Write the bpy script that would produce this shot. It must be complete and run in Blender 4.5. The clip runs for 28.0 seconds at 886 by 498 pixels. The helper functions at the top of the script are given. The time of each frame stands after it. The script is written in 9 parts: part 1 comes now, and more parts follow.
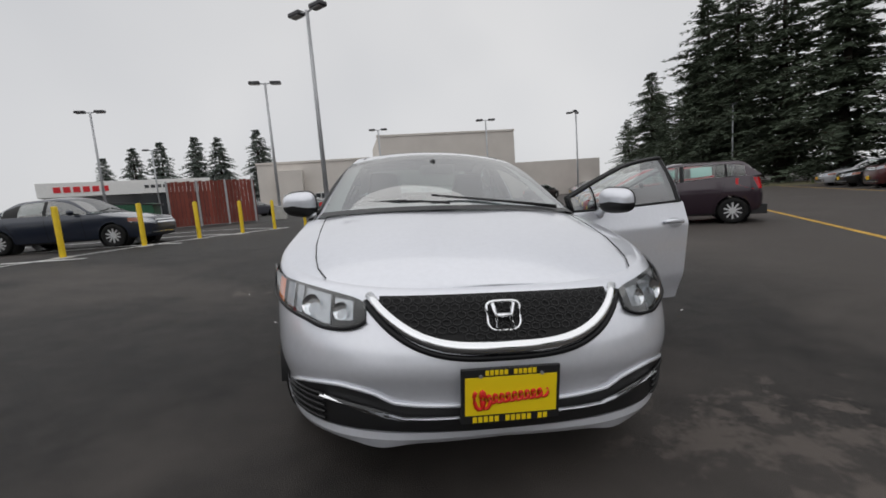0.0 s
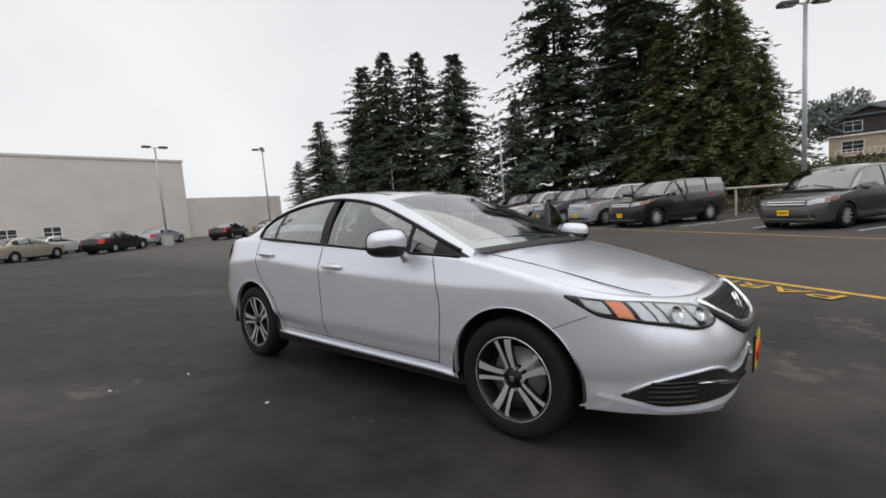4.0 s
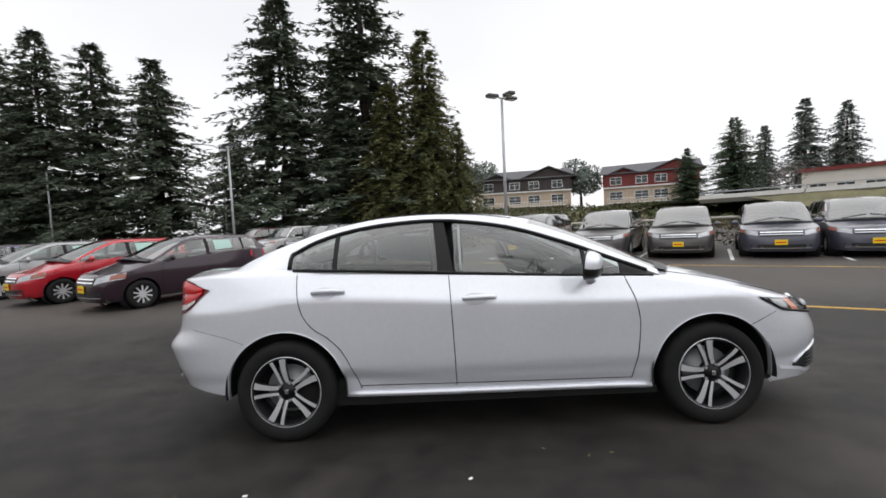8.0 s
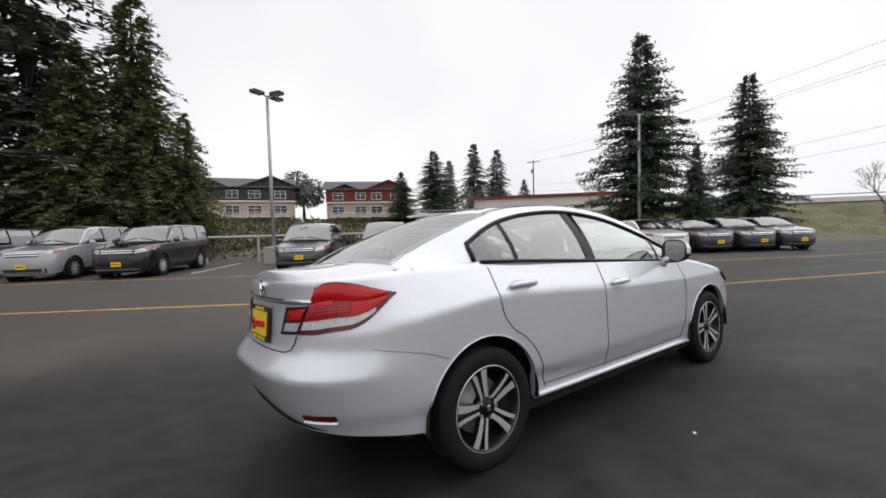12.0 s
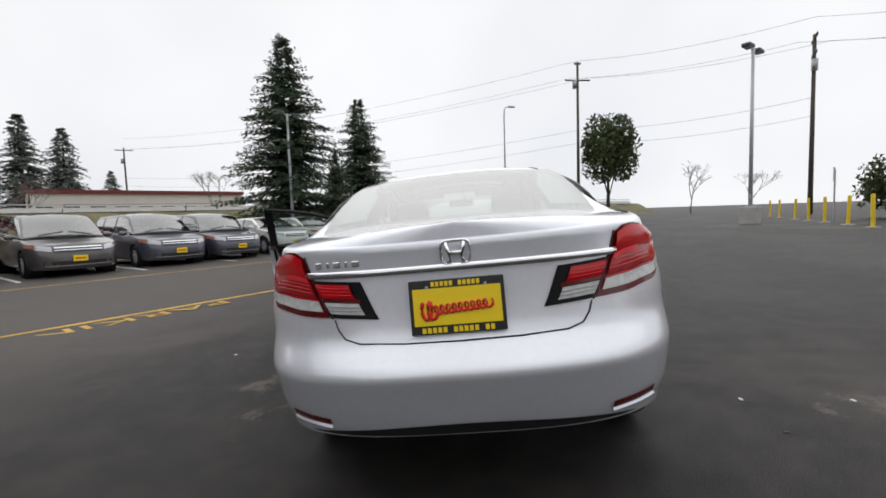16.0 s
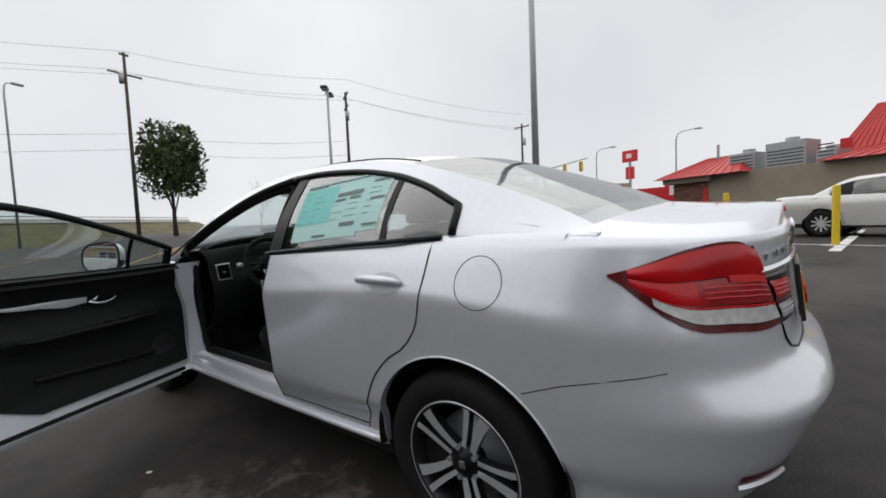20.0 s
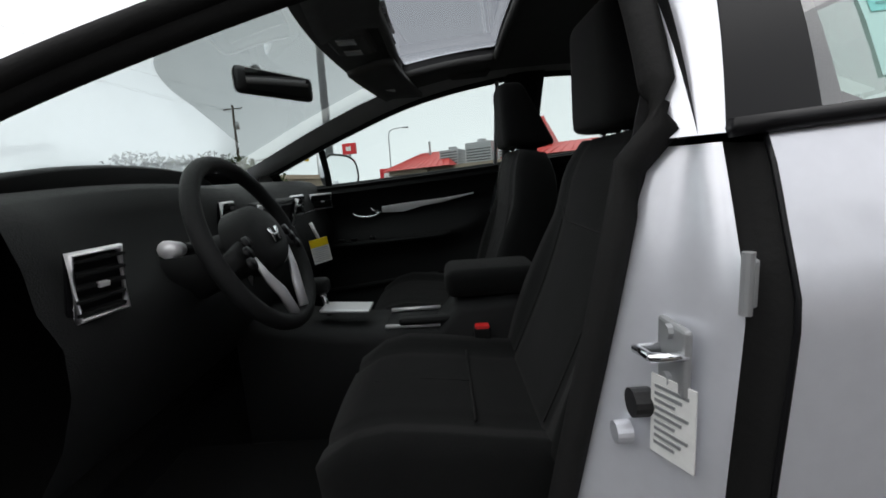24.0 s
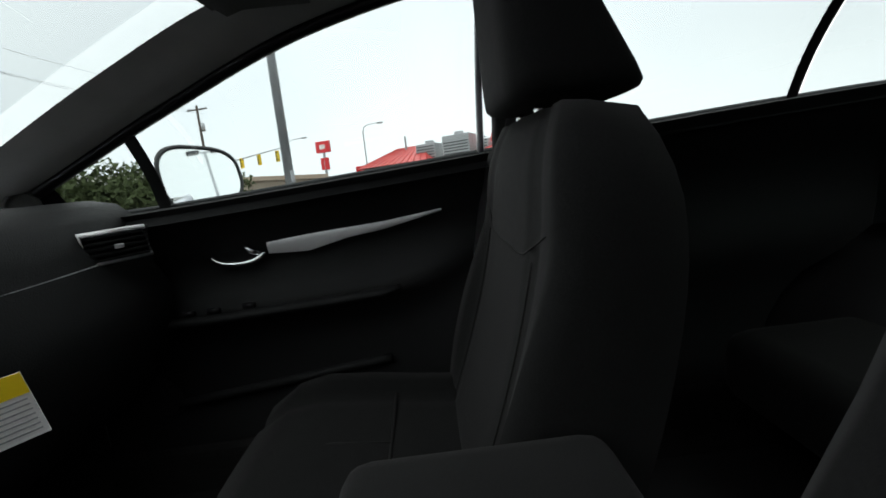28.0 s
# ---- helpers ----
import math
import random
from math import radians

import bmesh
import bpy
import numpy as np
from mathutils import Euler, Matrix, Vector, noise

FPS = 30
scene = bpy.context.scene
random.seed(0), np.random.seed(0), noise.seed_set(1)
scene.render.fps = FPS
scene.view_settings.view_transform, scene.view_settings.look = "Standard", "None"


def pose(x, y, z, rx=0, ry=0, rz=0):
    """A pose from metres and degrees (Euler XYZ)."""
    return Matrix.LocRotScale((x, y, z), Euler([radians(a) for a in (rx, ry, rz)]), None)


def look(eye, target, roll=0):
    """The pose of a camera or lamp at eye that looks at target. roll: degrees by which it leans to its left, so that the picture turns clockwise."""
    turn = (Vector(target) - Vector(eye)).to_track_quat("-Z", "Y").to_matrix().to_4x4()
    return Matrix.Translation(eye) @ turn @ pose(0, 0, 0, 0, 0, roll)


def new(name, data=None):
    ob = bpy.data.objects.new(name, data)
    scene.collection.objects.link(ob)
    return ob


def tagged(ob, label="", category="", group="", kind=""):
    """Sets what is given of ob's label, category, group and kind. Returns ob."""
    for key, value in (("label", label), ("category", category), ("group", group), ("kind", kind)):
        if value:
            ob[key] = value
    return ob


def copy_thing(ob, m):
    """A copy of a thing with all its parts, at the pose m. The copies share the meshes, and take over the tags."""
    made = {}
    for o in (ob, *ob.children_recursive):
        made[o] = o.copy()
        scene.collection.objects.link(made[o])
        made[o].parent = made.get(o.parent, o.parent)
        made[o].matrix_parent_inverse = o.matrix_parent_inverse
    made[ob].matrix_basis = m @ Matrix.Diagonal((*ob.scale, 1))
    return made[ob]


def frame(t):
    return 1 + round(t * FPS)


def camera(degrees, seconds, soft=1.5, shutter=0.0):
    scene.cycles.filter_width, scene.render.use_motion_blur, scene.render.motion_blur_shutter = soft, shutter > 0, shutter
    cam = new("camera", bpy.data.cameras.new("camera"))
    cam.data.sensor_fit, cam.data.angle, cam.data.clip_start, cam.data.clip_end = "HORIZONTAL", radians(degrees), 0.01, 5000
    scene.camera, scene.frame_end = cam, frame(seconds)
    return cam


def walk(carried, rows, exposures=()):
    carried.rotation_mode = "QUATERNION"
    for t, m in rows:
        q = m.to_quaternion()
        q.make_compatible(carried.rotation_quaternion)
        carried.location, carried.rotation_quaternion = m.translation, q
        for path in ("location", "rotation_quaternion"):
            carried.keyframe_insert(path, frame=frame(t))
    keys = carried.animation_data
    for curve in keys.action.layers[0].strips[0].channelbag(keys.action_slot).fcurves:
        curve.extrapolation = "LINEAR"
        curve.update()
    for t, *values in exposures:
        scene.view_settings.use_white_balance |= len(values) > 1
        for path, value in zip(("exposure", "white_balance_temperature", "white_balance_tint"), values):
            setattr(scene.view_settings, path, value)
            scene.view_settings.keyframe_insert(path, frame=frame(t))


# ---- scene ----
# camera: rows are given in the tilted frame of the parked car, which stands on a 3.5 degree cross slope
TILT = Matrix.Rotation(radians(3.5), 4, "Y")
cam = camera(92.0, 28.0, soft=1.7)
PATH = [
    (0, (-0.384, -3.578, 1.058), (-0.118, -1.61, 0.821), -0.8),
    (0.5, (-0.664, -3.56, 1.063), (-0.216, -1.623, 0.853), -1.2),
    (1, (-0.888, -3.432, 1.042), (-0.303, -1.529, 0.853), -1.4),
    (1.5, (-1.306, -3.484, 1.086), (-0.523, -1.652, 0.91), -2.9),
    (2, (-1.589, -3.332, 1.07), (-0.615, -1.59, 0.939), -3.2),
    (2.5, (-1.911, -3.182, 1.086), (-0.802, -1.524, 0.941), -2.7),
    (3, (-2.23, -2.987, 1.098), (-0.953, -1.451, 0.978), -3.3),
    (3.5, (-2.503, -2.747, 1.104), (-1.094, -1.332, 0.99), -2.6),
    (5.5, (-3.235, -1.484, 1.137), (-1.388, -0.717, 1.116), -2.9),
    (6, (-3.373, -1.144, 1.133), (-1.472, -0.523, 1.13), -2.8),
    (6.5, (-3.455, -0.787, 1.142), (-1.498, -0.372, 1.13), -2.7),
    (7, (-3.505, -0.428, 1.157), (-1.521, -0.173, 1.166), -3.5),
    (7.5, (-3.515, -0.063, 1.152), (-1.522, 0.096, 1.186), -3.6),
    (8, (-3.517, 0.286, 1.154), (-1.517, 0.305, 1.163), -2.7),
    (8.5, (-3.495, 0.65, 1.164), (-1.5, 0.506, 1.178), -2.9),
    (9, (-3.432, 0.97, 1.165), (-1.457, 0.655, 1.19), -4.1),
    (9.5, (-3.345, 1.288, 1.161), (-1.392, 0.858, 1.173), -3.3),
    (10, (-3.222, 1.626, 1.16), (-1.306, 1.054, 1.185), -3.8),
    (10.5, (-3.075, 1.95, 1.15), (-1.2, 1.255, 1.156), -4.9),
    (11, (-2.93, 2.269, 1.145), (-1.135, 1.387, 1.128), -4.9),
    (11.5, (-2.731, 2.558, 1.144), (-1.027, 1.511, 1.158), -5.3),
    (12, (-2.504, 2.815, 1.159), (-0.903, 1.616, 1.156), -3.6),
    (12.5, (-2.252, 3.062, 1.165), (-0.811, 1.675, 1.161), -4.9),
    (13, (-1.958, 3.245, 1.175), (-0.675, 1.711, 1.168), -5.6),
    (13.5, (-1.671, 3.412, 1.166), (-0.548, 1.757, 1.122), -4.6),
    (15.5, (-0.372, 3.708, 1.098), (0.0, 1.747, 0.961), -6.1),
    (16, (-0.053, 3.662, 1.106), (0.075, 1.671, 0.974), -5.3),
    (16.5, (0.274, 3.63, 1.118), (0.169, 1.639, 0.968), -5.6),
    (17, (0.601, 3.537, 1.12), (0.305, 1.566, 0.955), -5.9),
    (17.5, (0.891, 3.421, 1.127), (0.346, 1.507, 0.928), -4.7),
    (18, (1.189, 3.251, 1.143), (0.397, 1.426, 0.941), -5.0),
    (18.5, (1.431, 3.032, 1.166), (0.414, 1.322, 0.96), -5.8),
    (19, (1.636, 2.781, 1.185), (0.389, 1.233, 0.958), -5.4),
    (19.5, (1.823, 2.479, 1.2), (0.392, 1.099, 0.983), -5.0),
    (20, (1.898, 2.151, 1.194), (0.328, 0.932, 0.97), -4.6),
    (22.5, (1.71, 0.535, 1.155), (-0.243, 0.156, 0.95), -2.6),
    (23, (1.579, 0.277, 1.119), (-0.389, -0.002, 0.901), -1.9),
    (23.5, (1.448, 0.072, 1.079), (-0.531, -0.045, 0.816), -2.0),
    (24, (1.259, -0.046, 0.988), (-0.71, -0.065, 0.638), -4.0),
    (24.5, (1.091, -0.072, 0.906), (-0.861, 0.030, 0.483), -3.3),
    (25, (0.911, -0.058, 0.866), (-1.038, 0.159, 0.475), -2.5),
    (25.5, (0.775, -0.065, 0.898), (-1.209, 0.190, 0.85), -0.8),
    (26, (0.67, -0.103, 0.985), (-1.255, 0.235, 1.403), -1.7),
    (26.5, (0.54, -0.095, 0.99), (-1.34, 0.395, 1.42), -3.3),
    (27, (0.435, -0.050, 1.015), (-1.507, 0.417, 0.875), -3.6),
    (27.5, (0.346, -0.012, 1.0), (-1.588, 0.38, 0.718), -6.3),
    (28, (0.295, 0.055, 0.99), (-1.66, 0.115, 0.61), -6.3),
]
walk(cam, [(t, TILT @ look(eye, target, roll)) for t, eye, target, roll in PATH],
     exposures=[(0, -0.2), (3, -0.02), (5.5, 0.36), (9, 0.45), (11, 0.42), (13, 0.2), (17, 0.28), (18, 0.3), (20, 0.12), (22.5, -0.08), (23, -0.05), (24, 0.72), (25, 1.35), (26, 1.38), (27, 1.12), (28, 1.08)])

# overcast sky: a pale cloud layer over a Nishita sky, and one very wide sun
world = bpy.data.worlds.new("overcast_sky")
scene.world = world
world.use_nodes = True
wn, wl = world.node_tree.nodes, world.node_tree.links
bg = wn["Background"]
sky = wn.new("ShaderNodeTexSky")
sky.sky_type, sky.sun_disc, sky.sun_elevation, sky.sun_rotation = "NISHITA", False, radians(50), radians(200)
sky_grey = wn.new("ShaderNodeHueSaturation")
sky_grey.inputs["Saturation"].default_value = 0.12
wl.new(sky.outputs[0], sky_grey.inputs["Color"])
cl_co = wn.new("ShaderNodeTexCoord")
cl_noise = wn.new("ShaderNodeTexNoise")
cl_noise.inputs["Scale"].default_value, cl_noise.inputs["Detail"].default_value = 1.3, 3
wl.new(cl_co.outputs["Generated"], cl_noise.inputs["Vector"])
cl_ramp = wn.new("ShaderNodeValToRGB")
cl_ramp.color_ramp.elements[0].position, cl_ramp.color_ramp.elements[1].position = 0.3, 0.7
cl_ramp.color_ramp.elements[0].color, cl_ramp.color_ramp.elements[1].color = (5.5, 5.65, 6.0, 1), (7.6, 7.6, 7.7, 1)
wl.new(cl_noise.outputs["Fac"], cl_ramp.inputs[0])
cl_mix = wn.new("ShaderNodeMix")
cl_mix.data_type = "RGBA"
cl_mix.inputs[0].default_value = 0.85
wl.new(sky_grey.outputs[0], cl_mix.inputs[6])
wl.new(cl_ramp.outputs[0], cl_mix.inputs[7])
wl.new(cl_mix.outputs[2], bg.inputs[0])
bg.inputs[1].default_value = 0.115
sun = new("sun", bpy.data.lights.new("sun", "SUN"))
sun.data.energy, sun.data.angle, sun.data.color = 1.25, radians(120), (1.0, 0.98, 0.95)
sun.matrix_world = look((0, 0, 30), (3, 8, 0))


# ---- materials ----
def mat(name, col, rough=0.5, metal=0.0, var=0.0, scale=8.0, bump=0.0, bscale=60.0, coat=0.0, spec=0.5, fine=0.0, rand=0.0, trans=0.0, emit=0.0, sheen=0.0):
    """A principled material with broad colour variation, fine grain, relief and a varied gloss."""
    m = bpy.data.materials.new(name)
    m.use_nodes = True
    nt = m.node_tree
    b = nt.nodes["Principled BSDF"]
    b.inputs["Base Color"].default_value = (*col, 1)
    b.inputs["Roughness"].default_value, b.inputs["Metallic"].default_value = rough, metal
    b.inputs["Coat Weight"].default_value, b.inputs["Coat Roughness"].default_value = coat, 0.04
    b.inputs["Specular IOR Level"].default_value = spec
    b.inputs["Transmission Weight"].default_value = trans
    b.inputs["Sheen Weight"].default_value = sheen
    if emit:
        b.inputs["Emission Color"].default_value, b.inputs["Emission Strength"].default_value = (*col, 1), emit
    if var or bump or fine or rand:
        co = nt.nodes.new("ShaderNodeTexCoord")
        src = None
        if var or fine:
            n1 = nt.nodes.new("ShaderNodeTexNoise")
            n1.inputs["Scale"].default_value, n1.inputs["Detail"].default_value = scale, 6
            nt.links.new(co.outputs["Object"], n1.inputs["Vector"])
            n2 = nt.nodes.new("ShaderNodeTexNoise")
            n2.inputs["Scale"].default_value, n2.inputs["Detail"].default_value = scale * 14, 3
            nt.links.new(co.outputs["Object"], n2.inputs["Vector"])
            mr1 = nt.nodes.new("ShaderNodeMapRange")
            mr1.inputs[1].default_value, mr1.inputs[2].default_value = 0.3, 0.7
            mr1.inputs[3].default_value, mr1.inputs[4].default_value = 1 - var, 1 + var
            nt.links.new(n1.outputs["Fac"], mr1.inputs[0])
            mr2 = nt.nodes.new("ShaderNodeMapRange")
            mr2.inputs[1].default_value, mr2.inputs[2].default_value = 0.3, 0.7
            mr2.inputs[3].default_value, mr2.inputs[4].default_value = 1 - fine, 1 + fine
            nt.links.new(n2.outputs["Fac"], mr2.inputs[0])
            mu = nt.nodes.new("ShaderNodeMath")
            mu.operation = "MULTIPLY"
            nt.links.new(mr1.outputs[0], mu.inputs[0])
            nt.links.new(mr2.outputs[0], mu.inputs[1])
            src = mu.outputs[0]
        if rand:
            oi = nt.nodes.new("ShaderNodeObjectInfo")
            mr3 = nt.nodes.new("ShaderNodeMapRange")
            mr3.inputs[3].default_value, mr3.inputs[4].default_value = 1 - rand, 1 + rand
            nt.links.new(oi.outputs["Random"], mr3.inputs[0])
            if src:
                mu2 = nt.nodes.new("ShaderNodeMath")
                mu2.operation = "MULTIPLY"
                nt.links.new(src, mu2.inputs[0])
                nt.links.new(mr3.outputs[0], mu2.inputs[1])
                src = mu2.outputs[0]
            else:
                src = mr3.outputs[0]
        if src:
            vm = nt.nodes.new("ShaderNodeVectorMath")
            vm.operation = "SCALE"
            vm.inputs[0].default_value = col
            nt.links.new(src, vm.inputs["Scale"])
            nt.links.new(vm.outputs[0], b.inputs["Base Color"])
        if bump:
            nb = nt.nodes.new("ShaderNodeTexNoise")
            nb.inputs["Scale"].default_value, nb.inputs["Detail"].default_value = bscale, 4
            nt.links.new(co.outputs["Object"], nb.inputs["Vector"])
            bp = nt.nodes.new("ShaderNodeBump")
            bp.inputs["Strength"].default_value, bp.inputs["Distance"].default_value = bump, 0.01
            nt.links.new(nb.outputs["Fac"], bp.inputs["Height"])
            nt.links.new(bp.outputs[0], b.inputs["Normal"])
    return m


def glass_mat(name, tint=(0.70, 0.785, 0.765), gloss=0.12, top=0.92):
    """Thin window glass: see-through and tinted, with a clear reflection that grows at a slant."""
    m = bpy.data.materials.new(name)
    m.use_nodes = True
    nt = m.node_tree
    nt.nodes.clear()
    out = nt.nodes.new("ShaderNodeOutputMaterial")
    tr = nt.nodes.new("ShaderNodeBsdfTransparent")
    tr.inputs[0].default_value = (*tint, 1)
    gl = nt.nodes.new("ShaderNodeBsdfGlossy")
    gl.inputs["Roughness"].default_value = 0.02
    lw = nt.nodes.new("ShaderNodeLayerWeight")
    lw.inputs[0].default_value = 0.5
    pw = nt.nodes.new("ShaderNodeMath")
    pw.operation, pw.inputs[1].default_value = "POWER", 1.35
    nt.links.new(lw.outputs["Facing"], pw.inputs[0])
    fr = nt.nodes.new("ShaderNodeMapRange")
    fr.inputs[3].default_value, fr.inputs[4].default_value = 0.03 + gloss * 0.4, top
    nt.links.new(pw.outputs[0], fr.inputs[0])
    mix = nt.nodes.new("ShaderNodeMixShader")
    nt.links.new(fr.outputs[0], mix.inputs[0])
    nt.links.new(tr.outputs[0], mix.inputs[1])
    nt.links.new(gl.outputs[0], mix.inputs[2])
    nt.links.new(mix.outputs[0], out.inputs[0])
    return m


def asphalt_mat(name):
    """Asphalt with aggregate grain, faint wet sheen, pale drying patches and darker seams."""
    m = mat(name, (0.0175, 0.0152, 0.0138), 0.62, spec=0.32, var=0.28, scale=0.35, bump=0.6, bscale=220, fine=0.5)
    nt = m.node_tree
    b = nt.nodes["Principled BSDF"]
    co = nt.nodes.new("ShaderNodeTexCoord")
    n = nt.nodes.new("ShaderNodeTexNoise")
    n.inputs["Scale"].default_value, n.inputs["Detail"].default_value, n.inputs["Roughness"].default_value = 0.22, 8, 0.62
    nt.links.new(co.outputs["Object"], n.inputs["Vector"])
    r = nt.nodes.new("ShaderNodeMapRange")
    r.inputs[1].default_value, r.inputs[2].default_value = 0.52, 0.64
    nt.links.new(n.outputs["Fac"], r.inputs[0])
    old = b.inputs["Base Color"].links[0].from_socket
    mx = nt.nodes.new("ShaderNodeMix")
    mx.data_type = "RGBA"
    mx.inputs[7].default_value = (0.062, 0.054, 0.049, 1)
    nt.links.new(r.outputs[0], mx.inputs[0])
    nt.links.new(old, mx.inputs[6])
    nt.links.new(mx.outputs[2], b.inputs["Base Color"])
    # pale dried-puddle marks beside the car, broken up by noise, and a paler, browner driving lane
    n3 = nt.nodes.new("ShaderNodeTexNoise")
    n3.inputs["Scale"].default_value, n3.inputs["Detail"].default_value, n3.inputs["Roughness"].default_value = 4.2, 8, 0.68
    nt.links.new(co.outputs["Object"], n3.inputs["Vector"])
    last = mx.outputs[2]
    for (cx, cy, rad) in ((1.3, 0.55, 0.75), (1.35, -2.15, 1.05), (2.7, -3.0, 0.8), (-1.9, 1.6, 0.4)):
        ds = nt.nodes.new("ShaderNodeVectorMath")
        ds.operation = "DISTANCE"
        ds.inputs[1].default_value = (cx, cy, 0)
        nt.links.new(co.outputs["Object"], ds.inputs[0])
        ad = nt.nodes.new("ShaderNodeMath")
        ad.operation = "MULTIPLY_ADD"
        ad.inputs[1].default_value = -0.22 / rad
        nt.links.new(ds.outputs["Value"], ad.inputs[0])
        nt.links.new(n3.outputs["Fac"], ad.inputs[2])
        mk = nt.nodes.new("ShaderNodeMapRange")
        mk.inputs[1].default_value, mk.inputs[2].default_value, mk.inputs[4].default_value = 0.41, 0.50, 0.8
        nt.links.new(ad.outputs[0], mk.inputs[0])
        mm = nt.nodes.new("ShaderNodeMix")
        mm.data_type = "RGBA"
        mm.inputs[7].default_value = (0.105, 0.088, 0.078, 1)
        nt.links.new(mk.outputs[0], mm.inputs[0])
        nt.links.new(last, mm.inputs[6])
        last = mm.outputs[2]
    # browner lane; its paleness at a grazing view is put into the colour
    sx = nt.nodes.new("ShaderNodeSeparateXYZ")
    nt.links.new(co.outputs["Object"], sx.inputs[0])
    lane = nt.nodes.new("ShaderNodeMapRange")
    lane.inputs[1].default_value, lane.inputs[2].default_value, lane.inputs[4].default_value = 2.6, 4.6, 0.62
    nt.links.new(sx.outputs[0], lane.inputs[0])
    ml = nt.nodes.new("ShaderNodeMix")
    ml.data_type = "RGBA"
    ml.inputs[7].default_value = (0.088, 0.076, 0.069, 1)
    nt.links.new(lane.outputs[0], ml.inputs[0])
    nt.links.new(last, ml.inputs[6])
    nt.links.new(ml.outputs[2], b.inputs["Base Color"])
    rr = nt.nodes.new("ShaderNodeMapRange")
    rr.inputs[3].default_value, rr.inputs[4].default_value = 0.5, 0.8
    nt.links.new(n.outputs["Fac"], rr.inputs[0])
    nt.links.new(rr.outputs[0], b.inputs["Roughness"])
    return m


M_ASPHALT = asphalt_mat("asphalt")
M_SILVER = mat("silver_paint", (0.72, 0.735, 0.79), 0.29, 0.42, var=0.015, scale=3, coat=1.0, fine=0.02)
M_BLACKPL = mat("black_plastic", (0.012, 0.012, 0.013), 0.45, bump=0.08, bscale=300)
M_GLOSSBLK = mat("gloss_black", (0.006, 0.006, 0.007), 0.32, spec=0.22)
M_RUBBER = mat("tyre_rubber", (0.010, 0.010, 0.010), 0.78, spec=0.22, bump=0.15, bscale=90, var=0.15, scale=12)
M_CHROME = mat("chrome", (0.82, 0.83, 0.85), 0.09, 1.0)
M_ALLOY = mat("machined_alloy", (0.70, 0.71, 0.73), 0.3, 0.6, var=0.05, scale=30)
M_DARKALLOY = mat("dark_alloy", (0.03, 0.03, 0.033), 0.35, 0.6)
M_GLASS = glass_mat("window_glass")
M_GLASSR = glass_mat("misted_rear_glass", (0.52, 0.66, 0.60), 0.45, 0.72)
M_GLASSF = glass_mat("parked_car_glass", (0.16, 0.20, 0.19), 0.5, 0.55)
M_GLASSC = glass_mat("clear_lens", (0.93, 0.95, 0.96), 0.02, 0.5)
M_GLASSD = glass_mat("privacy_glass", (0.16, 0.18, 0.18), 0.1)
M_SUNGLASS = glass_mat("sunroof_glass", (0.55, 0.58, 0.62), 0.1)
M_FABRIC = mat("charcoal_fabric", (0.0060, 0.0062, 0.0063), 0.95, var=0.12, scale=30, bump=0.12, bscale=1400, fine=0.3, sheen=0.05, spec=0.12)
M_TRIM = mat("dark_interior_plastic", (0.0112, 0.0117, 0.0122), 0.6, spec=0.2, var=0.06, scale=10, bump=0.25, bscale=420)
M_LINER = mat("grey_headliner", (0.11, 0.11, 0.106), 0.95, var=0.06, scale=20, bump=0.2, bscale=600, fine=0.1)
M_SATIN = mat("satin_silver_trim", (0.72, 0.72, 0.74), 0.32, 0.4)
M_CARPET = mat("black_carpet", (0.006, 0.006, 0.006), 1.0, bump=0.6, bscale=500, fine=0.3, var=0.1)
M_REDLENS = mat("red_lamp_lens", (0.46, 0.002, 0.006), 0.2, coat=0.25, var=0.15, scale=9, spec=0.4)
M_DARKRED = mat("dark_red_lens", (0.11, 0.003, 0.005), 0.2, coat=0.3)
M_DEEPRED = mat("deep_red_lens", (0.30, 0.004, 0.008), 0.2, coat=0.3, var=0.2, scale=30)
M_PINKLENS = mat("light_guide_lens", (0.62, 0.02, 0.03), 0.2, coat=0.3)
M_AMBERDIM = mat("amber_turn_lens", (0.34, 0.13, 0.09), 0.2, coat=0.5)
M_AMBER = mat("amber_lens", (0.75, 0.16, 0.02), 0.15, coat=1.0)
M_REFL = mat("lamp_reflector", (0.42, 0.43, 0.45), 0.14, 0.95, bump=0.7, bscale=55)
M_CLEARL = mat("clear_lamp_plastic", (0.5, 0.5, 0.5), 0.2, coat=0.4, var=0.2, scale=40)
M_YELLOW = mat("yellow_paint", (0.72, 0.5, 0.012), 0.5, var=0.08, scale=6, fine=0.06, bump=0.1)
M_PLATE = mat("yellow_plate", (0.85, 0.62, 0.01), 0.35)
M_REDTXT = mat("red_lettering", (0.65, 0.015, 0.01), 0.4)
M_WHITE = mat("white_paint", (0.75, 0.75, 0.74), 0.55, var=0.06, scale=5, fine=0.05)
M_LINEW = mat("worn_white_line", (0.66, 0.66, 0.65), 0.7, var=0.25, scale=3, fine=0.3)
M_LINEY = mat("worn_yellow_line", (0.5, 0.3, 0.04), 0.7, var=0.25, scale=3, fine=0.35)
M_STEEL = mat("galvanised_steel", (0.38, 0.39, 0.4), 0.5, 0.6, var=0.1, scale=8)
M_LAMPHEAD = mat("lamp_housing", (0.06, 0.06, 0.065), 0.5, 0.3, var=0.1)
M_POLE = mat("pale_grey_pole", (0.42, 0.43, 0.45), 0.45, 0.2, var=0.08, scale=4)
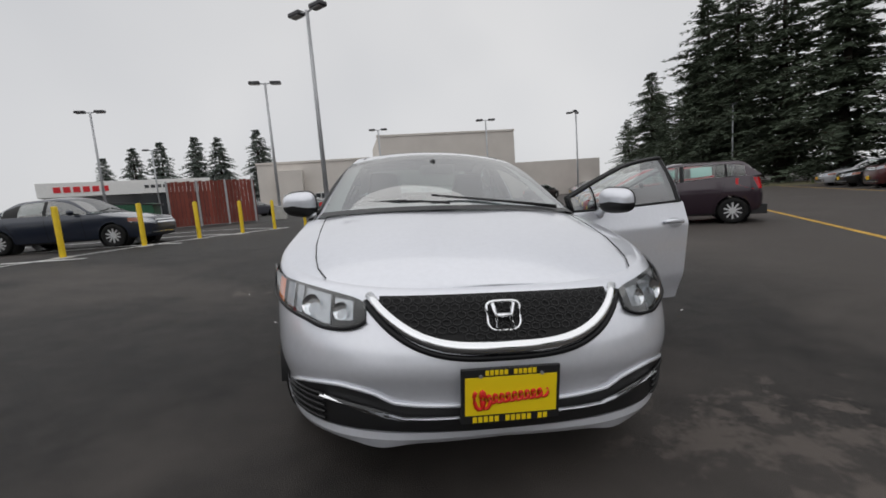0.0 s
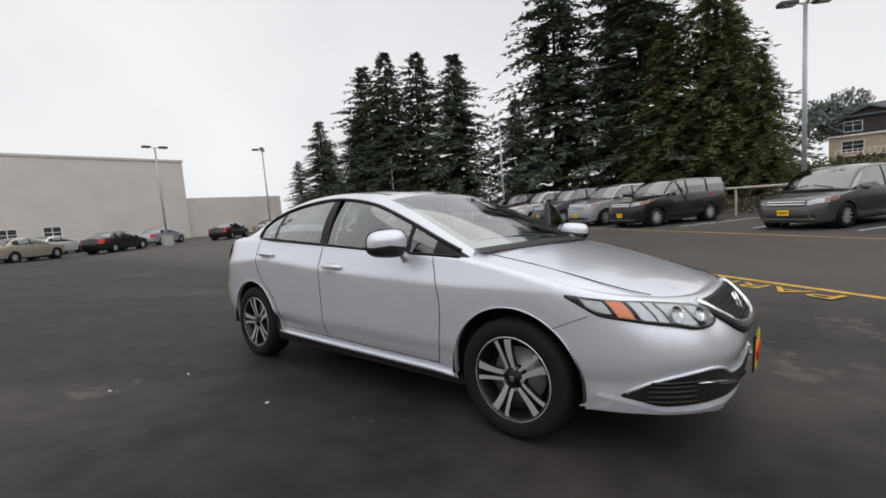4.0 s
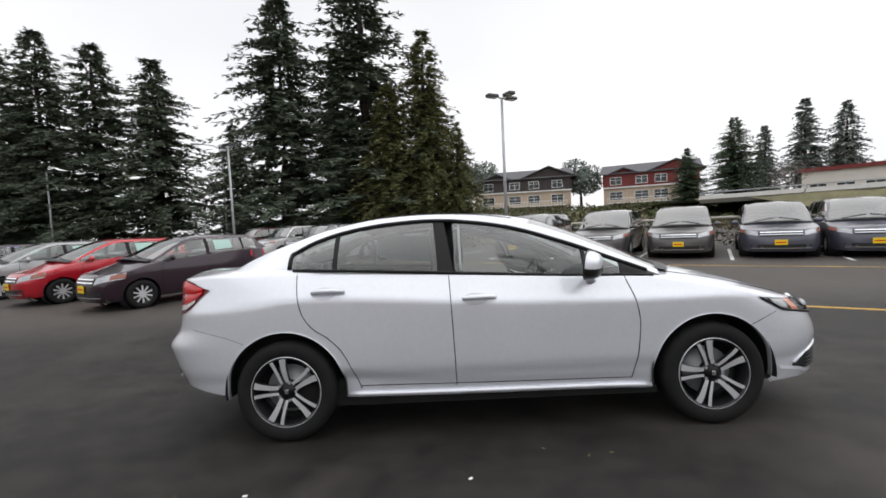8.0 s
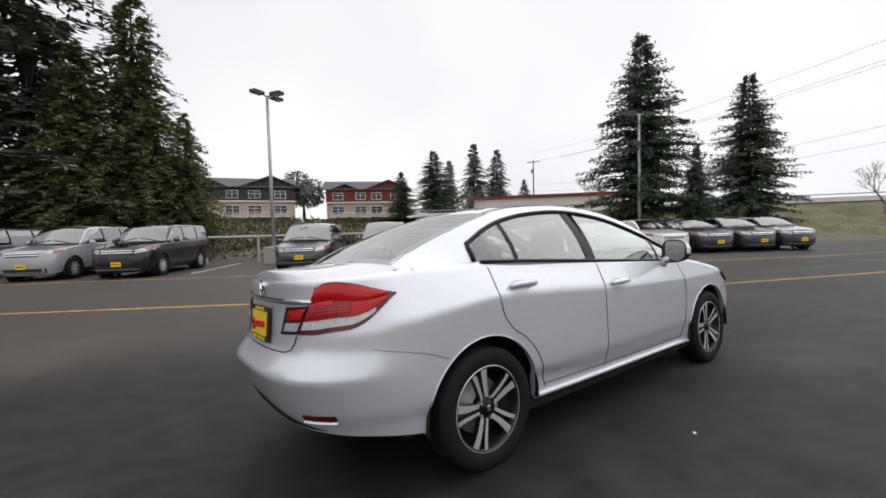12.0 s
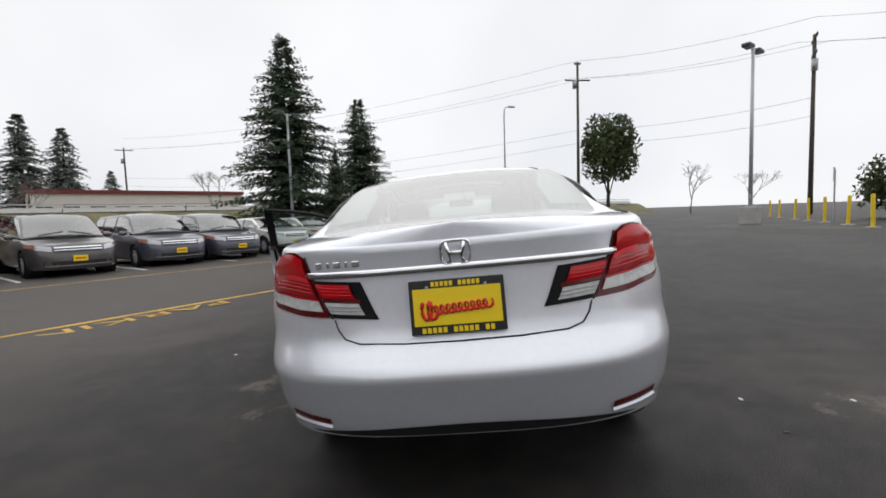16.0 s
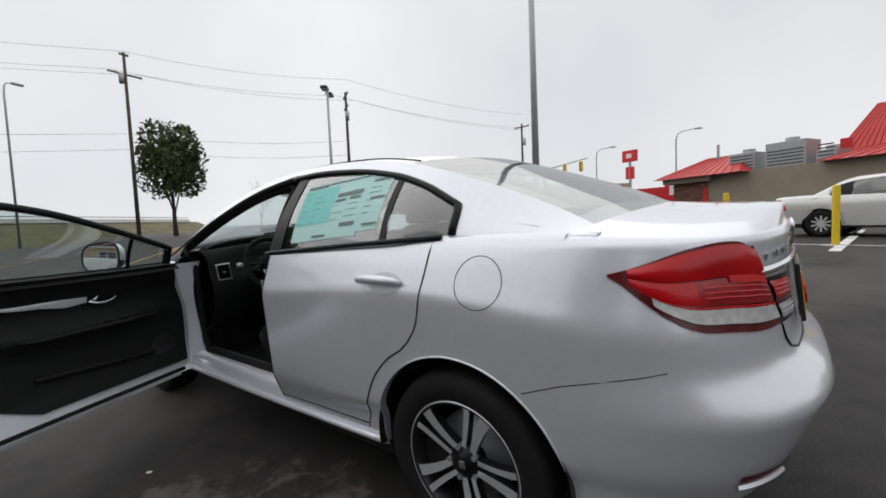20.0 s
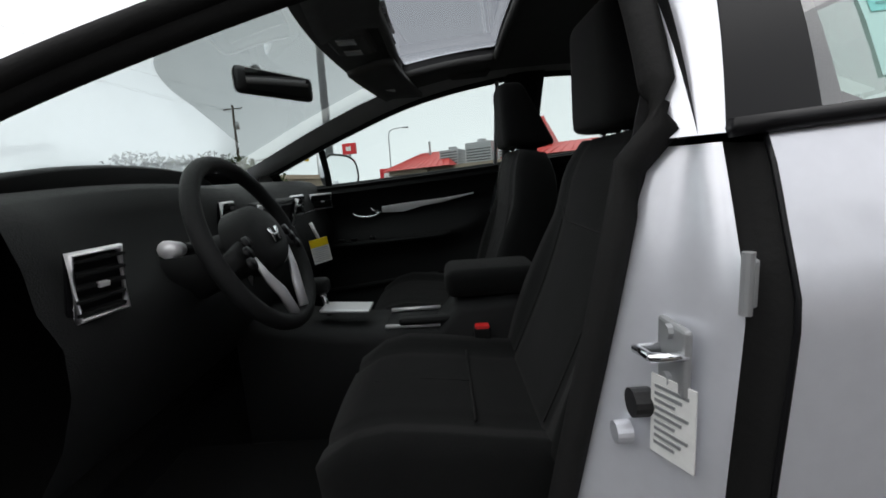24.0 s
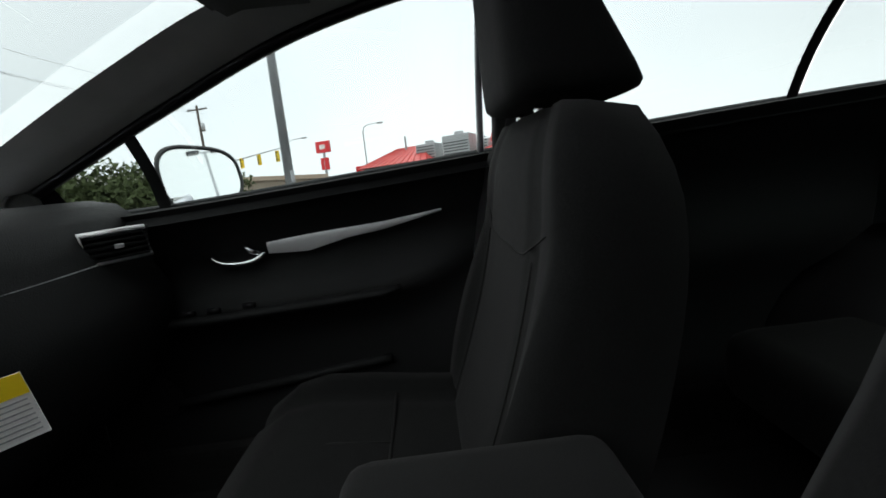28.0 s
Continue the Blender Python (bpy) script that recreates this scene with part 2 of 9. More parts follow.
M_CONC = mat("concrete", (0.4, 0.39, 0.37), 0.85, var=0.12, scale=4, bump=0.3, bscale=60, fine=0.08)
M_BARK = mat("bark", (0.05, 0.038, 0.03), 0.95, var=0.2, scale=6, bump=0.6, bscale=30)
M_WOODPOLE = mat("weathered_pole_wood", (0.07, 0.055, 0.045), 0.9, var=0.2, scale=8, bump=0.3)
M_GRILLE = mat("grille_black", (0.004, 0.004, 0.0045), 0.5, spec=0.25)
M_PILLARTRIM = mat("grey_pillar_trim", (0.42, 0.42, 0.41), 0.8, var=0.05, scale=15, bump=0.15, bscale=500)


# ---- mesh helpers ----
def curve(pts):
    """A smooth function through points (a, b) with no overshoot."""
    xs, ys = np.array([p[0] for p in pts], float), np.array([p[1] for p in pts], float)
    d = np.diff(ys) / np.diff(xs)
    m = np.empty(len(xs))
    m[0], m[-1] = d[0], d[-1]
    for i in range(1, len(xs) - 1):
        m[i] = 0 if d[i - 1] * d[i] <= 0 else 2 * d[i - 1] * d[i] / (d[i - 1] + d[i])

    def f(x):
        x = min(max(x, xs[0]), xs[-1])
        i = int(min(max(np.searchsorted(xs, x) - 1, 0), len(xs) - 2))
        h = xs[i + 1] - xs[i]
        s = (x - xs[i]) / h
        return float((2 * s**3 - 3 * s**2 + 1) * ys[i] + (s**3 - 2 * s**2 + s) * h * m[i] + (-2 * s**3 + 3 * s**2) * ys[i + 1] + (s**3 - s**2) * h * m[i + 1])
    return f


def mesh_of(name, verts, faces, material, smooth=True):
    me = bpy.data.meshes.new(name)
    me.from_pydata([tuple(v) for v in verts], [], faces)
    me.validate()
    me.materials.append(material)
    if smooth:
        me.polygons.foreach_set("use_smooth", [True] * len(me.polygons))
    me.update()
    return me


def obj(name, verts, faces, material, parent=None, label="", smooth=True):
    ob = new(name, mesh_of(name, verts, faces, material, smooth))
    if parent:
        ob.parent = parent
    return tagged(ob, label)


def part(name, bm, material, parent=None, label="", smooth=False):
    me = bpy.data.meshes.new(name)
    bmesh.ops.recalc_face_normals(bm, faces=bm.faces)
    bm.to_mesh(me)
    bm.free()
    me.materials.append(material)
    if smooth:
        me.polygons.foreach_set("use_smooth", [True] * len(me.polygons))
    ob = new(name, me)
    if parent:
        ob.parent = parent
    return tagged(ob, label)


def empty(name, m=None, label="", category="", group="", kind="", parent=None):
    ob = new(name)
    ob.empty_display_size = 0.1
    if m is not None:
        ob.matrix_basis = m
    if parent:
        ob.parent = parent
    return tagged(ob, label, category, group, kind)


def box_bm(lo, hi, bevel=0.0, seg=2, bm=None, m=None):
    bm = bm or bmesh.new()
    lo, hi = Vector(lo), Vector(hi)
    c, s = (lo + hi) / 2, hi - lo
    mm = Matrix.Translation(c) @ Matrix.Diagonal((*s, 1))
    if m is not None:
        mm = m @ mm
    r = bmesh.ops.create_cube(bm, size=1, matrix=mm)
    if bevel:
        es = {e for v in r["verts"] for e in v.link_edges}
        bmesh.ops.bevel(bm, geom=list(es), offset=bevel, segments=seg, affect="EDGES", profile=0.5)
    return bm


def cyl_bm(p0, p1, r0, r1=None, seg=16, bm=None, caps=True):
    bm = bm or bmesh.new()
    p0, p1 = Vector(p0), Vector(p1)
    d = p1 - p0
    m = Matrix.Translation((p0 + p1) / 2) @ d.to_track_quat("Z", "Y").to_matrix().to_4x4()
    bmesh.ops.create_cone(bm, cap_ends=caps, segments=seg, radius1=r0, radius2=r0 if r1 is None else r1, depth=d.length, matrix=m)
    return bm


def tube(pts, r, seg=8, closed=False, flat=1.0):
    """Vertices and faces of a tube along points; r a number or a list."""
    pts = [Vector(p) for p in pts]
    n = len(pts)
    vs, fs = [], []
    up = Vector((0, 0, 1))
    for i, p in enumerate(pts):
        a = pts[(i - 1) % n] if (closed or i) else p
        b = pts[(i + 1) % n] if (closed or i < n - 1) else p
        t = (b - a).normalized()
        s = t.cross(up)
        s = s.normalized() if s.length > 1e-4 else Vector((1, 0, 0))
        w = s.cross(t).normalized()
        rr = r[i] if isinstance(r, (list, tuple)) else r
        for k in range(seg):
            a2 = 2 * math.pi * k / seg
            vs.append(p + s * math.cos(a2) * rr + w * math.sin(a2) * rr * flat)
    m = n if closed else n - 1
    for i in range(m):
        for k in range(seg):
            j = (i + 1) % n
            fs.append((i * seg + k, i * seg + (k + 1) % seg, j * seg + (k + 1) % seg, j * seg + k))
    if not closed:
        fs += [tuple(range(seg))[::-1], tuple((n - 1) * seg + k for k in range(seg))]
    return vs, fs


def grid_faces(nu, nv, skip=None):
    return [(i * nv + j, i * nv + j + 1, (i + 1) * nv + j + 1, (i + 1) * nv + j) for i in range(nu - 1) for j in range(nv - 1) if not (skip and skip(i, j))]


def lathe(profile, seg, m=None):
    """Vertices and faces of a profile (radius, height) turned about z."""
    vs, fs, n = [], [], len(profile)
    for k in range(seg):
        a = 2 * math.pi * k / seg
        for r, z in profile:
            v = Vector((r * math.cos(a), r * math.sin(a), z))
            vs.append(m @ v if m is not None else v)
    for k in range(seg):
        for j in range(n - 1):
            fs.append((k * n + j, ((k + 1) % seg) * n + j, ((k + 1) % seg) * n + j + 1, k * n + j + 1))
    return vs, fs


def slab(outline, thick, m=None, bevel=0.0):
    """A bmesh plate: a flat outline in x, y, raised by thick."""
    bm = bmesh.new()
    f = bm.faces.new([bm.verts.new((x, y, 0)) for x, y in outline])
    r = bmesh.ops.extrude_face_region(bm, geom=[f])
    bmesh.ops.translate(bm, verts=[v for v in r["geom"] if isinstance(v, bmesh.types.BMVert)], vec=(0, 0, thick))
    if bevel:
        bmesh.ops.bevel(bm, geom=list(bm.edges), offset=bevel, segments=1, affect="EDGES")
    if m is not None:
        bmesh.ops.transform(bm, matrix=m, verts=bm.verts)
    return bm


def text_mesh(name, body, size, material, parent, m, depth=0.002, shear=0.0, label="", width=None):
    cu = bpy.data.curves.new(name, "FONT")
    cu.body, cu.size, cu.extrude, cu.align_x, cu.align_y, cu.shear = body, size, depth, "CENTER", "CENTER", shear
    tmp = bpy.data.objects.new(name, cu)
    scene.collection.objects.link(tmp)
    bpy.context.view_layer.update()
    me = bpy.data.meshes.new_from_object(tmp)
    w = max(tmp.dimensions.x, 1e-4)
    bpy.data.objects.remove(tmp)
    me.materials.clear()
    me.materials.append(material)
    if width:
        me.transform(Matrix.Diagonal((width / w, 1, 1, 1)))
    ob = new(name, me)
    ob.matrix_basis = m
    if parent:
        ob.parent = parent
    return tagged(ob, label)


def ground_z(x, y):
    """Height of the lot: a cross slope under the silver car that levels out on both sides."""
    k = -0.0612
    lo, hi = -0.11, 0.36 + 0.012 * max(0.0, -6.0 - y) * min(1.0, max(0.0, (-4 - x) / 6))
    z = k * x
    s = 0.02
    z = lo + s * math.log1p(math.exp(min((z - lo) / s, 60.0)))
    z = hi - s * math.log1p(math.exp(min((hi - z) / s, 60.0)))
    return z


# ---- car shells: a skin in stations round the plan outline, a bonnet, a boot and a glasshouse ----
class Shell:
    """Smooth outer form of a car from its side, plan and section curves. x across, -y ahead, z up; wheelbase centred."""

    def __init__(s, **k):
        s.half, s.yfc, s.yrc, s.nf, s.nr = k["half"], k["yfc"], k["yrc"], k.get("nf", 2.8), k.get("nr", 3.4)
        s.w, s.front, s.rear = curve(k["w"]), curve(k["front"]), curve(k["rear"])
        s.zs, s.zb, s.zc = curve(k["zs"]), curve(k["zb"]), curve(k["zc"])
        s.lines = [curve(p) for p in k["lines"]]
        s.barrel = curve(k.get("barrel", [(-1.4, 0.985), (0.1, 1.0), (1.5, 0.985)]))
        s.wheels, s.wz, s.ar = k["wheels"], k["wz"], k["ar"]
        s.rail_z, s.rail_x, s.rail_hz, s.rail_hx = (curve(k[n]) for n in ("rail_z", "rail_x", "rail_hz", "rail_hx"))
        s.roof, s.bow, s.gx = curve(k["roof"]), curve(k["bow"]), curve(k["gx"])
        s.gst = k["gst"]
        s.rise = curve(k.get("rise", [(-1.0, 0.0), (1.0, 0.0)]))
        s.tuck = curve(k["tuck"]) if "tuck" in k else None
        s.fillet = curve(k.get("fillet", [(-1.15, 0.03), (-0.95, 0.012), (1.20, 0.012), (1.35, 0.025), (1.92, 0.03)]))

    def plan(s, st, z):
        """Outline point at height z. st: ('f', degrees), ('s', index, fraction) or ('r', degrees)."""
        w = s.half * s.w(z)
        if st[0] == "f":
            a = radians(st[1])
            return w * s.barrel(s.yfc) * max(math.sin(a), 0.0) ** (2 / s.nf), s.yfc - (s.yfc - s.front(z)) * max(math.cos(a), 0.0) ** (2 / s.nf)
        if st[0] == "r":
            a = radians(st[1])
            y = s.yrc + (s.rear(z) - s.yrc) * max(math.sin(a), 0.0) ** (2 / s.nr)
            return s.wide(y, z) * s.barrel(s.yrc) * max(math.cos(a), 0.0) ** (2 / s.nr), y
        y0, y1 = s.line(st[1], z), s.line(st[1] + 1, z)
        y = y0 + (y1 - y0) * st[2]
        return s.wide(y, z) * s.barrel(y), y

    def wide(s, y, z):
        """Half width at y and z: the shoulder crease climbs to the rear, the flank tucks in under a low crease."""
        top = s.zs(y)
        zz = z
        if z > 0.6:
            zz = z - s.rise(y) * math.sin(math.pi * min(1.0, max(0.0, (z - 0.6) / max(top - 0.6, 0.1)))) ** 0.8
        x = s.half * s.w(zz)
        if s.tuck and -1.0 < y < 1.35:
            q = min(1.0, max(0.0, (s.tuck(y) - z) / 0.07))
            x -= 0.016 * q * q * (3 - 2 * q) * min(1.0, (y + 1.0) / 0.2, (1.35 - y) / 0.25)
        return x

    def line(s, i, z):
        return s.yfc if i == 0 else (s.yrc if i == len(s.lines) + 1 else s.lines[i - 1](z))

    def stations(s, nf, ns, nr):
        out = [("f", 90 * (i / nf) ** 1.0) for i in range(nf)]
        for k in range(len(s.lines) + 1):
            out += [("s", k, i / ns[k]) for i in range(ns[k])]
        return out + [("r", 90 * i / nr) for i in range(nr + 1)]

    def top(s, st):
        y = s.plan(st, 0.75)[1]
        for _ in range(3):
            y = s.plan(st, s.zs(y))[1]
        return s.zs(y)

    def skin(s, st, v, push=0.0):
        """Point of the lower skin: v 0 at the lower edge, 1 at the shoulder."""
        y0 = s.plan(st, 0.4)[1]
        z0, z1 = s.zb(y0), s.top(st)
        z = z0 + (z1 - z0) * v
        x, y = s.plan(st, z)
        r = s.fillet(y)
        d = z1 - z
        if d < r:
            # rounded shoulder
            e = r - math.sqrt(max(r * r - (r - d) ** 2, 0.0))
            if st[0] == "s":
                x -= e
            else:
                a = radians(st[1])
                sx, sy = (math.sin(a), math.cos(a)) if st[0] == "f" else (math.cos(a), -math.sin(a))
                x, y = max(x - e * sx, 0.0), y + e * sy
        if push:
            n = s.normal(st, v)
            return Vector((x, y, z)) + n * push
        return Vector((x, y, z))

    def normal(s, st, v):
        e = 0.01
        if st[0] == "s":
            a, b = (st[0], st[1], min(st[2] + e, 1.0)), (st[0], st[1], max(st[2] - e, 0.0))
        else:
            a, b = (st[0], min(st[1] + 1, 90)), (st[0], max(st[1] - 1, 0))
        du = s.skin(a, v) - s.skin(b, v)
        dv = s.skin(st, min(v + e, 1)) - s.skin(st, max(v - e, 0))
        n = du.cross(dv)
        return n.normalized() if n.length > 1e-9 else Vector((0, -1, 0))

    def at_z(s, st, z, push=0.0):
        y0 = s.plan(st, 0.4)[1]
        z0, z1 = s.zb(y0), s.top(st)
        return s.skin(st, min(max((z - z0) / (z1 - z0), 0), 1), push)

    def st_x(s, x, z, end="f"):
        """Station at the front or rear whose outline has the half width x at height z."""
        w = s.half * s.w(z) * s.barrel(s.yfc if end == "f" else s.yrc)
        k = min(max(abs(x) / w, 0.0), 1.0)
        a = math.degrees(math.asin(k ** (s.nf / 2))) if end == "f" else math.degrees(math.acos(k ** (s.nr / 2)))
        return (end, a)

    def on(s, x, z, end="f", push=0.0):
        """Point on the front or rear skin at the given x and z."""
        p = s.at_z(s.st_x(x, z, end), z, push)
        p.x = math.copysign(p.x, x) if x else 0.0
        return p

    def on_y(s, y, z, side=1, push=0.0):
        """Point on the flank at the given y and z."""
        n = len(s.lines) + 1
        if y < s.yfc:
            c = min(max((s.yfc - y) / (s.yfc - s.front(z)), 0), 1)
            st = ("f", math.degrees(math.acos(c ** (s.nf / 2))))
        elif y > s.yrc:
            c = min(max((y - s.yrc) / (s.rear(z) - s.yrc), 0), 1)
            st = ("r", math.degrees(math.asin(c ** (s.nr / 2))))
        else:
            k = max(i for i in range(n) if s.line(i, z) <= y + 1e-9)
            a, b = s.line(k, z), s.line(k + 1, z)
            st = ("s", k, (y - a) / (b - a))
        p = s.at_z(st, z, push)
        p.x *= side
        return p

    def in_arch(s, y, z, extra=0.0):
        return any((y - w) ** 2 + (z - s.wz) ** 2 < (s.ar + extra) ** 2 for w in s.wheels)

    def side_panel(s, sts, nv, side):
        """Grid over the stations, wheel arches cut out round."""
        vs, fs = [], []
        vl = [0.94 * j / nv for j in range(nv)] + [0.94, 0.952, 0.964, 0.974, 0.984, 0.992, 0.997, 1.0]
        for st in sts:
            for v in vl:
                p = s.skin(st, v)
                vs.append(p)
        nv = len(vl) - 1
        n = nv + 1
        gone = set()
        for i in range(len(sts) - 1):
            for j in range(nv):
                q = (i * n + j, i * n + j + 1, (i + 1) * n + j + 1, (i + 1) * n + j)
                c = sum((vs[k] for k in q), Vector()) / 4
                if s.in_arch(c.y, c.z):
                    gone.update(q)
                else:
                    fs.append(q)
        used = {k for f in fs for k in f}
        for k in used & gone:
            p = vs[k]
            w = min(s.wheels, key=lambda a: abs(a - p.y))
            d = math.hypot(p.y - w, p.z - s.wz)
            if d > 0.05:
                p.y, p.z = w + (p.y - w) / d * s.ar, s.wz + (p.z - s.wz) / d * s.ar
        idx = {k: i for i, k in enumerate(sorted(used))}
        vs2 = [Vector((vs[k].x * side, vs[k].y, vs[k].z)) for k in sorted(used)]
        fs2 = [tuple(idx[k] for k in (f if side > 0 else f[::-1])) for f in fs]
        return vs2, fs2

    def cap(s, sts, nx):
        """Bonnet or boot lid: rows across, crowned, edge on the shoulder."""
        vs = []
        for st in sts:
            p = s.skin(st, 1)
            zc = max(s.zc(p.y), p.z)
            for j in range(-nx, nx + 1):
                k = j / nx
                vs.append(Vector((p.x * k, p.y, p.z + (zc - p.z) * (1 - abs(k) ** 2.6))))
        return vs, grid_faces(len(sts), 2 * nx + 1)

    def house(s, i_y, k, zone, push=0.0):
        """Glasshouse points. zone 0: belt to window head (k 0..1); 1: window head to roof edge; 2: roof edge to the middle."""
        y = i_y
        zb, zr, zh = s.zs(y), s.rail_z(y), s.rail_hz(y)
        xb, xr, xh = s.gx(y), s.rail_x(y), s.rail_hx(y)
        zr = max(zr, zb + 0.004)
        zh = max(zh, zr + 0.004)
        if zone == 0:
            b = 0.022 * math.sin(math.pi * k) * min(1, (zr - zb) / 0.3)
            return Vector((xb + (xr - xb) * k + b, y, zb + (zr - zb) * k))
        if zone == 1:
            return Vector((xr + (xh - xr) * k, y, zr + (zh - zr) * k))
        zc = max(s.roof(y), zh)
        kk = 1 - k
        return Vector((xh * kk, y + s.bow(y) * (1 - kk * kk), zh + (zc - zh) * (1 - kk ** 2.2)))


def hero_shell():
    return Shell(
        half=0.8775, yfc=-1.36, yrc=1.45, nf=3.0, nr=3.15,
        w=[(0.15, 0.88), (0.22, 0.93), (0.30, 0.952), (0.385, 0.962), (0.40, 0.970), (0.46, 0.986), (0.60, 0.993), (0.70, 0.998), (0.785, 1.0), (0.803, 0.997), (0.86, 0.976), (0.92, 0.956), (1.0, 0.929), (1.08, 0.90)],
        front=[(0.17, -2.15), (0.22, -2.195), (0.27, -2.24), (0.33, -2.262), (0.40, -2.258), (0.50, -2.285), (0.555, -2.275), (0.60, -2.255), (0.66, -2.21), (0.72, -2.145), (0.80, -2.0)],
        rear=[(0.25, 2.10), (0.32, 2.18), (0.40, 2.225), (0.52, 2.275), (0.59, 2.304), (0.604, 2.307), (0.615, 2.300), (0.66, 2.262), (0.70, 2.228), (0.73, 2.215), (0.85, 2.20), (0.95, 2.195), (1.02, 2.20), (1.07, 2.235)],
        zs=[(-2.2, 0.725), (-2.0, 0.755), (-1.8, 0.785), (-1.62, 0.825), (-1.4, 0.875), (-1.05, 0.935), (-0.5, 0.96), (0.3, 1.012), (1.0, 1.056), (1.3, 1.068), (1.7, 1.07), (2.0, 1.055), (2.25, 1.04)],
        zb=[(-2.4, 0.245), (-1.95, 0.24), (-1.72, 0.235), (-1.0, 0.235), (-0.8, 0.24), (0.9, 0.255), (1.75, 0.30), (2.0, 0.335), (2.35, 0.36)],
        zc=[(-2.25, 0.70), (-2.13, 0.728), (-2.05, 0.764), (-1.9, 0.824), (-1.57, 0.922), (-1.25, 1.0), (-1.0, 1.04), (1.6, 1.13), (1.8, 1.112), (2.0, 1.10), (2.15, 1.098), (2.26, 1.095)],
        lines=[[(0.22, -0.80), (0.30, -0.83), (0.5, -0.872), (0.66, -0.885), (0.8, -0.862), (0.94, -0.815)],
               [(0.22, 0.26), (0.6, 0.27), (1.02, 0.285)],
               [(0.22, 0.84), (0.30, 0.86), (0.40, 0.895), (0.55, 0.965), (0.65, 1.06), (0.70, 1.14), (0.80, 1.21), (0.95, 1.24), (1.07, 1.25)]],
        wheels=(-1.335, 1.335), wz=0.315, ar=0.378,
        rail_z=[(-1.06, 0.94), (-0.8, 1.045), (-0.49, 1.172), (-0.13, 1.292), (0.1, 1.336), (0.3, 1.358), (0.435, 1.362), (0.7, 1.348), (0.965, 1.307), (1.15, 1.25), (1.31, 1.172), (1.45, 1.118), (1.62, 1.085), (1.78, 1.05)],
        rail_x=[(-1.06, 0.775), (-0.8, 0.745), (-0.49, 0.70), (-0.13, 0.64), (0.3, 0.605), (0.7, 0.608), (0.965, 0.635), (1.31, 0.70), (1.78, 0.74)],
        rail_hz=[(-1.06, 0.975), (-0.8, 1.095), (-0.49, 1.235), (-0.26, 1.318), (-0.13, 1.352), (0.1, 1.39), (0.3, 1.405), (0.435, 1.408), (0.7, 1.398), (0.965, 1.36), (1.15, 1.315), (1.31, 1.262), (1.45, 1.215), (1.62, 1.145), (1.72, 1.095), (1.78, 1.06)],
        rail_hx=[(-1.06, 0.735), (-0.8, 0.70), (-0.49, 0.652), (-0.13, 0.592), (0.3, 0.555), (0.7, 0.555), (0.965, 0.57), (1.31, 0.60), (1.78, 0.615)],
        roof=[(-1.06, 1.01), (-0.8, 1.142), (-0.49, 1.285), (-0.26, 1.378), (0.1, 1.437), (0.35, 1.447), (0.6, 1.44), (0.85, 1.415), (1.0, 1.385), (1.31, 1.282), (1.62, 1.17), (1.78, 1.108)],
        bow=[(-1.06, -0.20), (-0.49, -0.13), (-0.2, -0.09), (0.2, 0.0), (0.7, 0.02), (1.0, 0.04), (1.78, 0.03)],
        gx=[(-1.06, 0.80), (-0.5, 0.80), (0.3, 0.80), (1.0, 0.795), (1.31, 0.765), (1.45, 0.760), (1.78, 0.744)],
        rise=[(-0.9, 0.0), (0.0, 0.03), (1.2, 0.10), (1.6, 0.06), (2.1, 0.0)],
        tuck=[(-0.95, 0.36), (-0.2, 0.37), (0.29, 0.38), (0.68, 0.415), (0.96, 0.46), (1.35, 0.52)],
        gst=[-1.06, -0.26, 0.985, 1.78])


# ---- the silver saloon ----
HS = hero_shell()
car = empty("silver_sedan", TILT.copy(), "clean silver four-door sedan with driver's door open, on asphalt", "car")


def mirror_x(vs, fs):
    return [Vector((-v.x, v.y, v.z)) for v in vs], [f[::-1] for f in fs]


NV = 34
HST = HS.stations(26, [16, 22, 20, 18], 26)


def st_range(a, b):
    """Stations from index a to b inclusive."""
    return HST[a:b + 1]


I_A, I_B, I_C = 26 + 16, 26 + 16 + 22, 26 + 16 + 22 + 20
I_R = I_C + 18
for side in (-1, 1):
    # front bumper and wing; the bumper split runs from the arch to the headlamp
    vs, fs = HS.side_panel(st_range(0, I_A), NV, side)
    obj("front_wing", vs, fs, M_SILVER, car)
    if side < 0:
        vs, fs = HS.side_panel(st_range(I_A, I_B), NV, side)
        obj("front_door", vs, fs, M_SILVER, car)
    vs, fs = HS.side_panel(st_range(I_B, I_C), NV, side)
    obj("rear_door", vs, fs, M_SILVER, car)
    vs, fs = HS.side_panel(st_range(I_C, len(HST) - 1), NV, side)
    obj("rear_quarter", vs, fs, M_SILVER, car)

# bonnet and boot lid
hood_st = [st for st in HST if HS.skin(st, 1).y < -0.84]
vs, fs = HS.cap(hood_st, 12)
obj("bonnet", vs, fs, M_SILVER, car)
boot_st = [st for st in HST if HS.skin(st, 1).y > 1.62]
vs, fs = HS.cap(boot_st, 12)
obj("boot_lid", vs, fs, M_SILVER, car)


def house_grid(ys, ks, zone, side=1, push=0.0):
    vs = []
    for y in ys:
        for k in ks:
            p = HS.house(y, k, zone)
            vs.append(Vector((p.x * side, p.y, p.z)))
    return vs, grid_faces(len(ys), len(ks))


def lin(a, b, n):
    return [a + (b - a) * i / n for i in range(n + 1)]


Y_WS, Y_HD, Y_BL, Y_END = HS.gst
# windscreen, roof and rear window (mirrored halves in one mesh)


